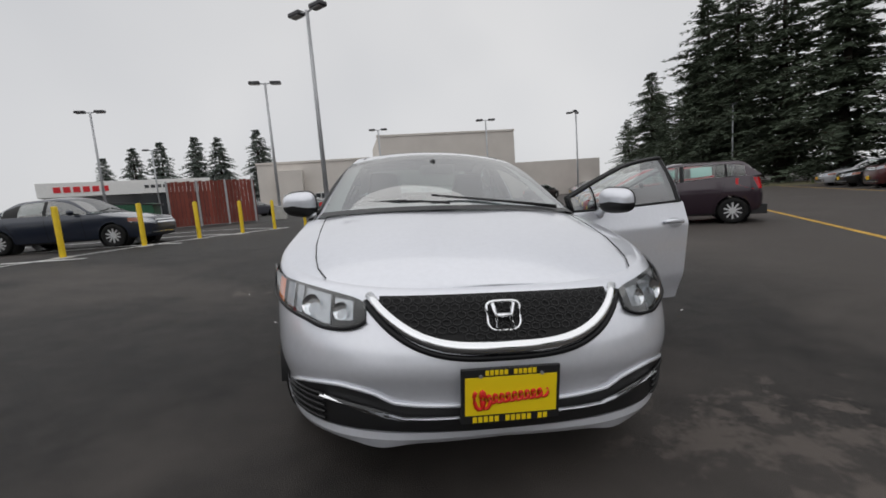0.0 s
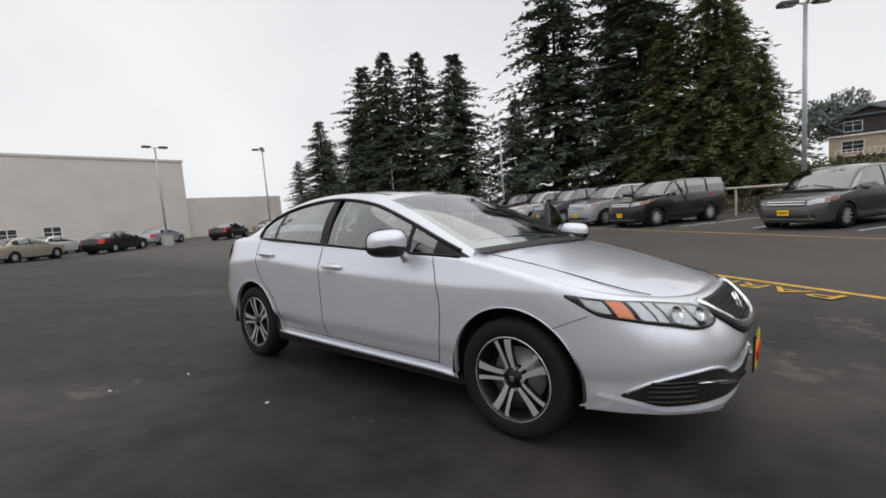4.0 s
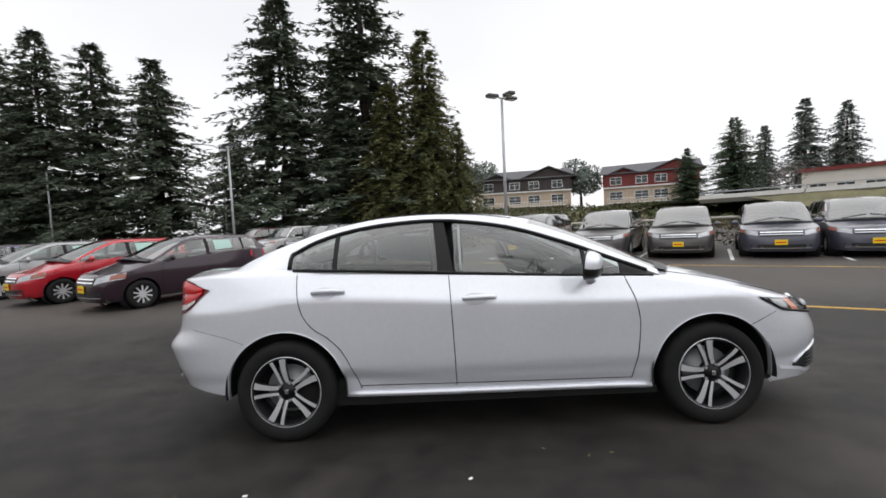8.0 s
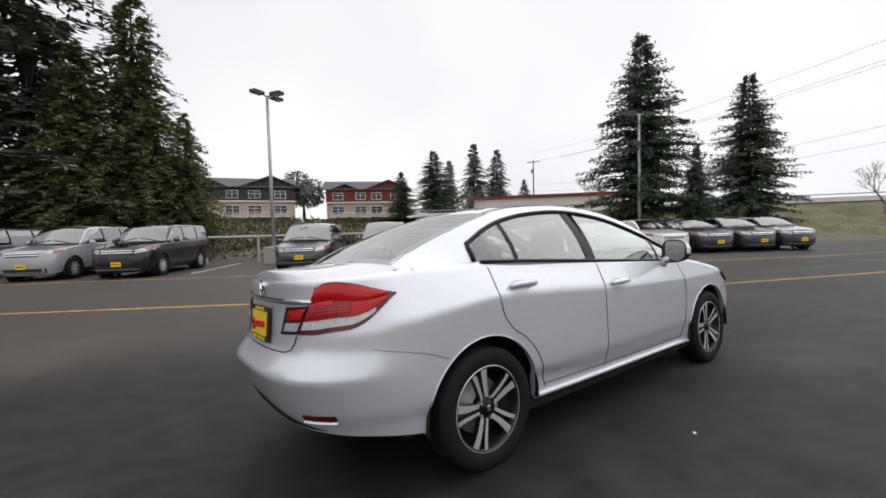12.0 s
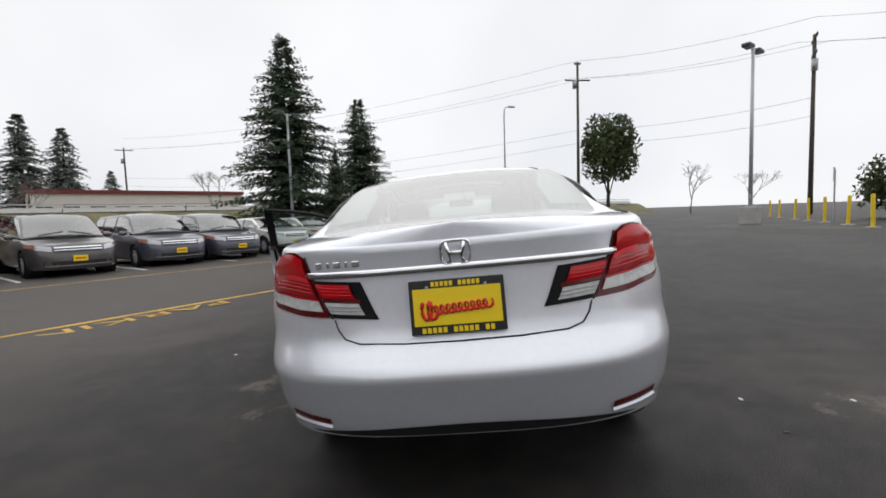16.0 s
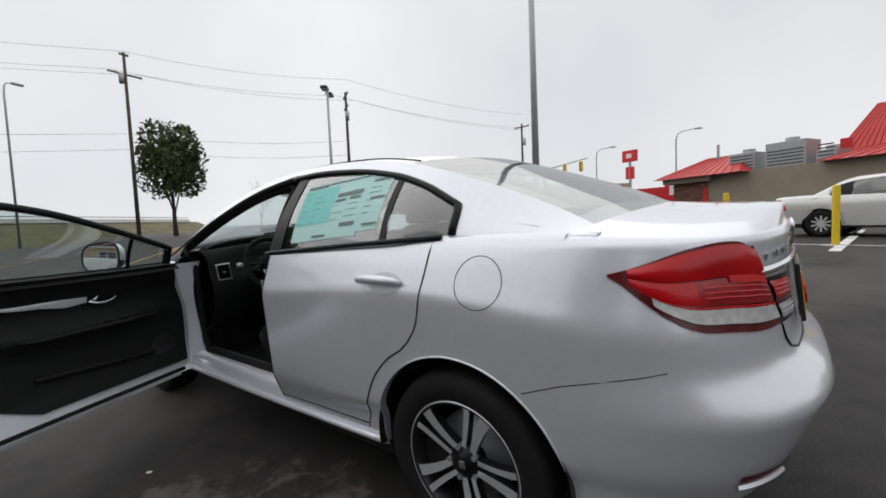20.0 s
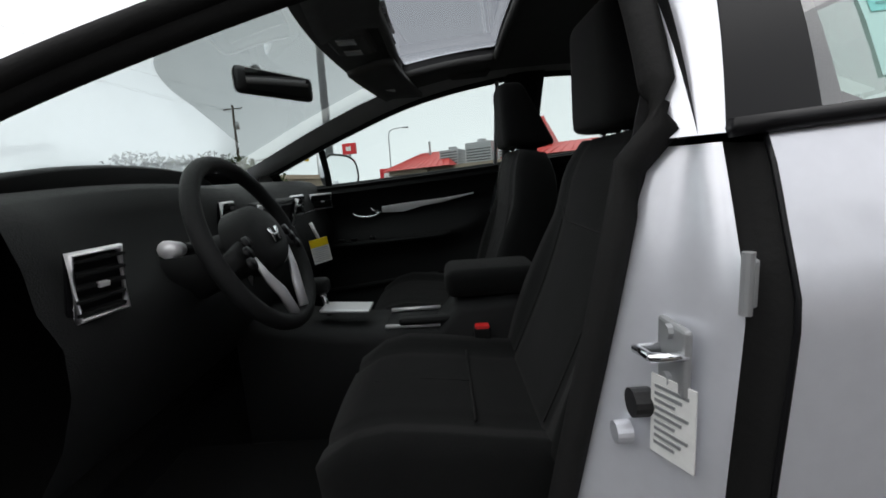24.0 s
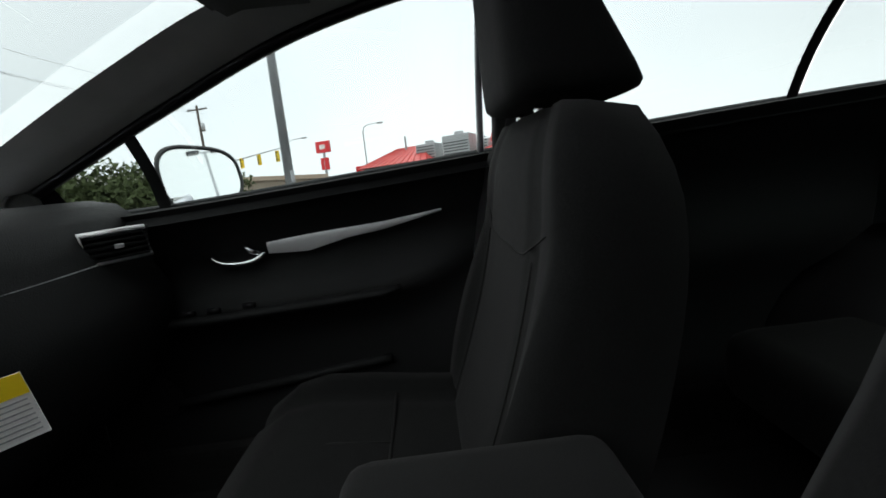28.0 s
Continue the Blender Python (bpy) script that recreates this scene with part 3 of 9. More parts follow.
def top_sheet(y0, y1, ny, k0=0.0, nk=14, inset=0.0):
    vs = []
    ks = lin(-1, 1, 2 * nk)
    for y in lin(y0, y1, ny):
        for k in ks:
            p = HS.house(y, 1 - abs(k) * (1 - inset), 2)
            vs.append(Vector((math.copysign(p.x, k) if k else 0.0, p.y, p.z)))
    return vs, grid_faces(ny + 1, 2 * nk + 1)


SR = (-0.17, 0.18, 0.39)   # sunroof: front, rear, half width


def roof_sheet(drop, hole):
    vs, fs = top_sheet(Y_HD, Y_BL, 60, nk=28)
    f2 = []
    for f in fs:
        c = sum((vs[i] for i in f), Vector()) / 4
        if not (hole and SR[0] < c.y < SR[1] and abs(c.x) < SR[2]):
            f2.append(f)
    return [v - Vector((0, 0, drop)) for v in vs], f2


vs, fs = roof_sheet(0.0, True)
obj("roof", vs, fs, M_SILVER, car)
vs, fs = top_sheet(Y_WS, Y_HD, 20)
ws = obj("windscreen", vs, fs, M_GLASS, car, "clear windscreen glass")
ws.visible_shadow = False
vs, fs = top_sheet(Y_BL, Y_END, 16)
bl = obj("rear_window", vs, fs, M_GLASSR, car, "green-tinted rear window")
bl.visible_shadow = False
vs, fs = top_sheet(SR[0], SR[1], 10)
vs = [Vector((max(-SR[2], min(SR[2], v.x)), v.y, v.z)) for v in vs]
srg = obj("sunroof_glass", vs, fs, M_SUNGLASS, car, "tinted glass sunroof panel")
srg.visible_shadow = False

B_PIL = (0.245, 0.375)
Q_DIV = (0.995, 1.025)
F_DIV = (-0.60, -0.57)
for side in (-1, 1):
    # roof edge and pillars in body colour
    vs, fs = house_grid(lin(Y_WS, Y_END, 90), lin(0, 1, 5), 1, side)
    obj("roof_rail", vs, fs if side > 0 else [f[::-1] for f in fs], M_SILVER, car)
    vs, fs = house_grid(lin(1.31, Y_END, 14), lin(0, 1, 8), 0, side)
    obj("rear_pillar", vs, fs, M_SILVER, car)
    for nm, a, b in (("front_window", -0.80, B_PIL[0]), ("rear_side_window", 0.35, Q_DIV[0]), ("quarter_window", Q_DIV[1], 1.30)):
        if side > 0 and nm == "front_window":
            continue
        vs, fs = house_grid(lin(a, b, 24), lin(0, 1, 10), 0, side)
        g = obj(nm, vs, fs, M_GLASS, car, "tinted side glass")
        g.visible_shadow = False
    vs = []
    for y in lin(1.26, 1.70, 14):
        p = HS.on_y(y, HS.zs(y) - 0.012, side)
        vs += [p, Vector((side * (HS.gx(y) + 0.012), y, HS.zs(y) + 0.004)), Vector((side * (HS.gx(y) - 0.02), y, HS.zs(y) + 0.012))]
    obj("rear_shoulder", vs, grid_faces(15, 3), M_SILVER, car)
    # black pillar covers between the windows
    for nm, (a, b) in (("centre_pillar_cover", B_PIL), ("quarter_divider", Q_DIV)):
        vs, fs = house_grid(lin(a, b, 4), lin(0, 1, 10), 0, side)
        if nm == "centre_pillar_cover":
            # leans back towards the roof
            vs = []
            for q in lin(0, 1, 4):
                for k in lin(0, 1, 10):
                    p = HS.house(0.25 + 0.055 * k + (0.10 - 0.03 * k) * q, k, 0)
                    vs.append(Vector((side * p.x, p.y, p.z)))
        obj(nm, [v + Vector((side * 0.004, 0, 0)) for v in vs], fs, M_GLOSSBLK, car, "black pillar cover")


# ---- silver saloon: lamps, grille, plates, mirrors, handles, gaps, wheels ----
def skin_patch(name, pts_lo, pts_hi, n, push, material, parent=car, label="", bulge=0.0):
    """Panel between two rows of (station, z) on the skin; side +1/-1 applied by the caller through x."""
    vs = []
    m = len(pts_lo)
    for i in range(m):
        (st, z0, side), (_, z1, _) = pts_lo[i], pts_hi[i]
        for j in range(n + 1):
            k = j / n
            b = bulge * math.sin(math.pi * k) * math.sin(math.pi * (i + 0.5) / m)
            p = HS.at_z(st, z0 + (z1 - z0) * k, push + b)
            vs.append(Vector((p.x * side, p.y, p.z)))
    return obj(name, vs, grid_faces(m, n + 1), material, parent, label)


def tube_on(name, pts, r, material, parent=car, seg=8, flat=1.0, label=""):
    vs, fs = tube(pts, r, seg, flat=flat)
    return obj(name, vs, fs, material, parent, label)


def fx(x, z, push=0.0):
    return HS.on(x, z, "f", push)


def rx_(x, z, push=0.0):
    return HS.on(x, z, "r", push)


# grille with honeycomb insert
GW = 0.41


def g_low(x):
    return 0.588 + 0.115 * (abs(x) / GW) ** 3.2


vs = [fx(x, g_low(x) + (0.722 - g_low(x)) * k, 0.004) for x in lin(-GW, GW, 40) for k in lin(0, 1, 6)]
grille = obj("grille", vs, grid_faces(41, 7), M_GRILLE, car, "black honeycomb grille")
hv, hf = [], []
for r_ in range(8):
    for c_ in range(26):
        x, z = -0.42 + 0.035 * c_ + (0.0175 if r_ % 2 else 0), 0.585 + 0.02 * r_
        if z < g_low(x) + 0.014 or z > 0.712:
            continue
        ring = [fx(x + 0.0155 * math.cos(a), z + 0.0095 * math.sin(a), 0.010) for a in [math.pi / 6 + k * math.pi / 3 for k in range(6)]]
        v0, f0 = tube(ring, 0.0022, 4, closed=True)
        o = len(hv)
        hv += v0
        hf += [tuple(i + o for i in f) for f in f0]
obj("honeycomb", hv, hf, M_BLACKPL, grille)
tube_on("grille_surround", [fx(x, g_low(x) - 0.016, 0.008) for x in lin(-GW - 0.035, GW + 0.035, 44)], [0.014 + 0.010 * (1 - (abs(x) / 0.51) ** 2) for x in lin(-GW - 0.035, GW + 0.035, 44)], M_CHROME, label="chrome grille bar")
tube_on("grille_lower_edge", [fx(x, g_low(x) - 0.047, 0.002) for x in lin(-GW - 0.05, GW + 0.05, 40)], 0.011, M_GLOSSBLK)


def badge(m, w, h):
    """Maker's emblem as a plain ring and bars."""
    b = empty("badge", m, parent=car)
    ring = []
    for k in range(32):
        a = 2 * math.pi * k / 32
        c, s = math.cos(a), math.sin(a)
        ring.append((w / 2 * math.copysign(abs(c) ** 0.5, c) * (1 + 0.1 * s), 0, h / 2 * math.copysign(abs(s) ** 0.5, s)))
    vs, fs = tube(ring, 0.0055, 6, closed=True)
    obj("ring", vs, fs, M_CHROME, b)
    for s in (-1, 1):
        vs, fs = tube([(s * w * 0.32, 0, h * 0.42), (s * w * 0.2, 0, 0), (s * w * 0.24, 0, -h * 0.42)], 0.009, 6)
        obj("bar", vs, fs, M_CHROME, b)
    vs, fs = tube([(-w * 0.2, 0, 0), (w * 0.2, 0, 0)], 0.009, 6)
    obj("bar", vs, fs, M_CHROME, b)


p = fx(0, 0.655, 0.018)
badge(Matrix.Translation(p) @ Matrix.Rotation(radians(-22), 4, "X"), 0.115, 0.098)
p = rx_(0, 0.995, 0.006)
badge(Matrix.Translation(p), 0.10, 0.085)


def plate(m, label):
    """Yellow advert plate in a black frame; the script is a plain red flourish, the words plain bars."""
    pl = empty("advert_plate", m, parent=car)
    tagged(pl, label)
    part("frame", box_bm((-0.163, -0.008, -0.093), (0.163, 0.004, 0.093), 0.004), M_BLACKPL, pl)
    part("panel", box_bm((-0.15, -0.0105, -0.062), (0.15, -0.008, 0.064)), M_PLATE, pl, "yellow plate face")
    for z, h, w in ((0.078, 0.016, 0.17), (-0.078, 0.018, 0.25)):
        n = 11 if w < 0.2 else 14
        for k in range(n):
            if k % 6 == 5:
                continue
            x = -w / 2 + w * k / n
            part("word_bar", box_bm((x, -0.0105, z - h / 2), (x + w / n * 0.72, -0.008, z + h / 2)), M_PLATE, pl)
    for s in (-1, 1):
        part("screw", cyl_bm((s * 0.1, -0.013, 0.068), (s * 0.1, -0.009, 0.068), 0.006, seg=10), M_STEEL, pl)
    pts = []
    for i in range(121):
        q = i / 120
        amp = 0.030 if q < 0.16 else 0.014
        pts.append((-0.115 + 0.23 * q - 0.011 * math.sin(q * 69), -0.0125, -0.012 + 0.014 * q + amp * math.cos(q * 69)))
    vs, fs = tube(pts, [0.0068 if i < 20 else 0.0044 + 0.0012 * math.sin(i * 1.15) for i in range(121)], 5)
    obj("flourish", vs, fs, M_REDTXT, pl, "red script flourish")


plate(Matrix.Translation((0, -2.308, 0.432)) @ Matrix.Rotation(radians(2), 4, "X"), "yellow advertising plate in black frame")
plate(Matrix.Translation((0.008, 2.222, 0.815)) @ Matrix.Rotation(radians(180), 4, "Z") @ Matrix.Rotation(radians(-6), 4, "X"), "yellow advertising plate in black frame")


# lower intake, chrome blades and lip
i_top_c = curve([(0, 0.378), (0.19, 0.38), (0.366, 0.392), (0.44, 0.428), (0.555, 0.450), (0.677, 0.428), (0.735, 0.395), (0.775, 0.335)])
i_bot_c = curve([(0, 0.284), (0.41, 0.292), (0.60, 0.290), (0.72, 0.286), (0.775, 0.325)])
vs = [fx(x, i_bot_c(abs(x)) + (i_top_c(abs(x)) - i_bot_c(abs(x))) * k, 0.005) for x in lin(-0.775, 0.775, 64) for k in lin(0, 1, 4)]
intake = obj("lower_intake", vs, grid_faces(65, 5), M_BLACKPL, car, "black lower air intake")
tube_on("intake_edge", [fx(x, i_top_c(abs(x)), 0.004) for x in lin(-0.77, 0.77, 50)], 0.007, M_SILVER, car, 6)
for side in (-1, 1):
    # flat blade that narrows to a thin line under the plate
    vs = []
    for x, z, h in ((0.16, 0.344, 0.010), (0.26, 0.344, 0.010), (0.34, 0.346, 0.012), (0.40, 0.360, 0.017), (0.46, 0.374, 0.020), (0.53, 0.386, 0.014), (0.61, 0.398, 0.003)):
        vs += [fx(side * x, z - h, 0.010), fx(side * x, z, 0.024), fx(side * x, z + 0.005, 0.012)]
    obj("intake_blade", vs, grid_faces(7, 3), M_CHROME, car, "chrome intake blade", smooth=False)
    for q in range(5):
        tube_on("fog_slat", [fx(side * x, 0.312 + 0.022 * q, 0.012) for x in lin(0.60, 0.735, 6)], 0.0055, M_BLACKPL, intake)
    # chin lip with its lower corner blade
    vs = []
    for x in lin(0.0, 0.80, 36):
        dip = 0.018 * math.exp(-((x - 0.42) / 0.08) ** 2)
        out = 0.010 + 0.010 * min(1.0, x / 0.4) * (1.0 if x < 0.55 else max(0.0, 1 - (x - 0.55) / 0.2))
        zt = 0.286 if x < 0.70 else 0.286 + 0.05 * (x - 0.70) / 0.10
        a, b, c = fx(side * x, zt, 0.006), fx(side * x, zt - 0.018, out), fx(side * x, 0.252, out)
        vs += [a, b, c - Vector((0, 0, dip)), c + Vector((0, 0.05, -dip * 0.6 - 0.004))]
    obj("front_lip", vs, grid_faces(37, 4), M_SILVER, car, smooth=False)

# headlamps: black tub, chrome bowls and facets, amber strip and clear tip under one lens
hl_lo = curve([(24.5, 0.650), (27, 0.632), (32, 0.622), (36, 0.622), (44, 0.640), (53, 0.656), (62, 0.674), (69, 0.690), (72.5, 0.730), (76, 0.772)])
hl_hi = curve([(24.5, 0.700), (27, 0.716), (35, 0.732), (46, 0.746), (57, 0.754), (67, 0.766), (76, 0.780)])
for side in (-1, 1):
    def hp(a, v, push):
        st = ("f", math.degrees(math.asin(math.sin(radians(a)) ** (HS.nf / 2.75))))
        zt = min(hl_hi(a), HS.top(st) - 0.008)
        zl = min(hl_lo(a), zt - 0.004)
        p = HS.at_z(st, zl + (zt - zl) * v, push)
        return Vector((p.x * side, p.y, p.z))

    def hsheet(name, a0, a1, v0, v1, push, material, parent, label="", na=10, nvv=5, bulge=0.0):
        vs = [hp(a, v0 + (v1 - v0) * k, push + bulge * math.sin(math.pi * k)) for a in lin(a0, a1, na) for k in lin(0, 1, nvv)]
        return obj(name, vs, grid_faces(na + 1, nvv + 1), material, parent, label)
    hl = hsheet("headlamp", 24.5, 76, 0, 1, 0.003, M_GLOSSBLK, car, "clear headlamp with amber corner", 30)
    hsheet("reflector", 28, 33.5, 0.28, 0.86, 0.006, M_REFL, hl)
    hsheet("reflector", 35, 45, 0.16, 0.90, 0.006, M_REFL, hl)
    hsheet("reflector", 46, 55.5, 0.14, 0.92, 0.007, M_REFL, hl)
    hsheet("amber_corner", 57.5, 63, 0.12, 0.92, 0.009, M_AMBER, hl, "amber turn signal")
    hsheet("clear_tip", 64.5, 71.5, 0.22, 0.84, 0.007, M_CLEARL, hl, "clear corner lens")
    for a, v, r in ((31, 0.55, 0.030), (41.5, 0.52, 0.036)):
        c = hp(a, v, 0.004)
        vs, fs = lathe([(r, 0.016), (r * 0.86, 0.012), (r * 0.5, 0.002), (0.004, -0.002)], 20, Matrix.Translation(c) @ Vector((side * 0.45, -1, 0.25)).to_track_quat("Z", "Y").to_matrix().to_4x4())
        obj("bulb_bowl", vs, fs, M_CHROME, hl)
    for a in (34.3, 45.5, 50, 56.5):
        tube_on("reflector_rib", [hp(a, v, 0.010) for v in (0.1, 0.5, 0.92)], 0.003, M_GLOSSBLK, hl, 5)
    tube_on("bezel", [hp(a, 0.04, 0.010) for a in lin(24.5, 76, 30)], 0.007, M_GLOSSBLK, hl, 6)
    ln = hsheet("lens", 24.5, 76, 0, 1, 0.013, M_GLASSC, hl, "", 30, 6, 0.005)
    ln.visible_shadow = False

# tail lamps: one block on the boot lid, one round the corner, split along a slanted line
tl_lo = curve([(19, 0.966), (22, 0.944), (28, 0.890), (34, 0.848), (40, 0.824), (49, 0.814), (58, 0.800), (69, 0.794)])
tl_hi = curve([(19, 0.972), (22, 0.980), (28, 1.000), (36, 1.026), (44, 1.036), (49, 1.034), (55.5, 1.012), (69, 1.0)])
for side in (-1, 1):
    def tp(k, v, push, lid):
        """Lamp point. k runs outwards, v up. The lid block is a slanted quad; the corner block runs to a point along the flank."""
        if lid:
            a = (80.0 - 4.5 * v) + ((68.5 - 8.5 * v) - (80.0 - 4.5 * v)) * k
            z = (0.782 + 0.012 * k) + (0.135 + 0.0 * k) * v
        else:
            a0 = 68.3 - 13.0 * v
            a = a0 + (19.0 - a0) * k
            e = 55.5 + (19.0 - 55.5) * k
            zl = tl_lo(68.3 + (19.0 - 68.3) * k)
            z = zl + (tl_hi(e) - zl) * v
        p = HS.at_z(("r", a), z, push)
        return Vector((p.x * side, p.y, p.z))

    def tsheet(name, lid, k0, k1, v0, v1, push, material, parent, label="", bulge=0.0, nk=16, nvv=6):
        vs = []
        for i in range(nk + 1):
            k = k0 + (k1 - k0) * i / nk
            for j in range(nvv + 1):
                v = v0 + (v1 - v0) * j / nvv
                vs.append(tp(k, v, push + bulge * math.sin(math.pi * j / nvv), lid))
        return obj(name, vs, grid_faces(nk + 1, nvv + 1), material, parent, label)
    tl = tsheet("tail_lamp", False, 0.012, 1, 0, 1, 0.004, M_DARKRED, car, "red tail lamp with clear lower strip")
    tsheet("lid_block", True, 0, 0.985, 0, 1, 0.004, M_GLOSSBLK, tl, "black-edged boot lid lamp block")
    tsheet("red_lens", False, 0.03, 0.90, 0.62, 0.97, 0.013, M_REDLENS, tl, "red lens", 0.006)
    tsheet("red_lens", False, 0.03, 0.55, 0.32, 0.61, 0.012, M_DEEPRED, tl, "deep red lens", 0.002)
    tsheet("red_lens", False, 0.55, 0.90, 0.32, 0.61, 0.012, M_REDLENS, tl, "red lens", 0.002)
    tsheet("light_bar", False, 0.04, 0.34, 0.56, 0.64, 0.0165, M_PINKLENS, tl, "bright red light guide")
    tsheet("clear_strip", False, 0.03, 0.80, 0.10, 0.27, 0.011, M_CLEARL, tl, "clear lower strip")
    tsheet("strip_edge", False, 0.02, 0.92, 0.275, 0.305, 0.012, M_REDLENS, tl)
    tsheet("red_lens", True, 0.22, 0.95, 0.55, 0.92, 0.011, M_REDLENS, tl, "red lens", 0.003)
    tsheet("red_lens", True, 0.14, 0.97, 0.45, 0.54, 0.010, M_DARKRED, tl)
    tsheet("clear_strip", True, 0.20, 0.96, 0.12, 0.42, 0.010, M_CLEARL, tl, "clear reversing lamp")
    for q in (0.40, 0.46, 0.52):
        tube_on("lens_rib", [tp(k, q, 0.0145, False) for k in lin(0.05, 0.52, 10)], 0.0016, M_PINKLENS, tl, 4)
    for q in (0.64, 0.73, 0.82):
        tube_on("lens_rib", [tp(k, q, 0.0135, True) for k in lin(0.25, 0.93, 8)], 0.0014, M_PINKLENS, tl, 4)
    for q in (0.22, 0.32):
        tube_on("strip_rib", [tp(k, q, 0.0115, True) for k in lin(0.2, 0.96, 8)], 0.002, M_STEEL, tl, 4)
    tube_on("lid_gap", [tp(0.004, v, 0.002, False) for v in lin(-0.02, 1.02, 10)], 0.0032, M_GLOSSBLK, car, 5)
    # bumper reflector, boot gap
    lo2, hi2 = [], []
    for k in lin(0, 1, 8):
        st = HS.st_x(0.50 + 0.17 * k, 0.41, "r")
        lo2.append((st, 0.405 + 0.012 * k, side))
        hi2.append((st, 0.432 + 0.014 * k, side))
    skin_patch("reflector", lo2, hi2, 2, 0.004, M_DARKRED, car, "red bumper reflector")
    vs = []
    for (st, z, sd) in lo2:
        for z2, push in ((z - 0.001, 0.004), (z - 0.006, 0.012), (z - 0.016, 0.004)):
            p = HS.at_z(st, z2, push)
            vs.append(Vector((p.x * sd, p.y, p.z)))
    obj("reflector_ledge", vs, grid_faces(len(lo2), 3), M_SILVER, car, smooth=False)
    pts = [rx_(side * x, z, 0.002) for x, z in ((0.452, 0.786), (0.440, 0.750), (0.415, 0.718), (0.36, 0.702), (0.2, 0.696), (0.0, 0.694))]
    tube_on("boot_gap", pts, 0.003, M_GLOSSBLK, car, 5)
    # product lettering as plain chrome bars
for k, wd in enumerate((0.028, 0.010, 0.028, 0.010, 0.028)):
    x = 0.50 - 0.036 * k
    part("name_bar", box_bm((x - wd / 2, 0, 0), (x + wd / 2, 0.004, 0.02), 0.002, 1, m=Matrix.Translation((0, rx_(x, 0.985, 0.0).y, 0.972))), M_CHROME, car)
vs = [rx_(x, 0.934 + 0.024 * k + (0.004 if k == 0.5 else 0), 0.010 + 0.008 * math.sin(math.pi * k)) for x in lin(-0.555, 0.555, 30) for k in (0, 0.5, 1)]
obj("boot_chrome", vs, grid_faces(31, 3), M_CHROME, car, "chrome boot lid bar")
# lower rear valance
vs = [rx_(x, 0.36 + 0.045 * k * (1 - (abs(x) / 0.62) ** 2), 0.004) for x in lin(-0.6, 0.6, 24) for k in lin(0, 1, 2)]
obj("rear_valance", vs, grid_faces(25, 3), M_BLACKPL, car, "black lower rear valance")

def cap_z(x, y):
    """Height of the bonnet skin."""
    z = HS.zs(y)
    k = min(1.0, abs(x) / HS.on_y(y, z).x)
    return z + (max(HS.zc(y), z) - z) * (1 - k ** 2.6)


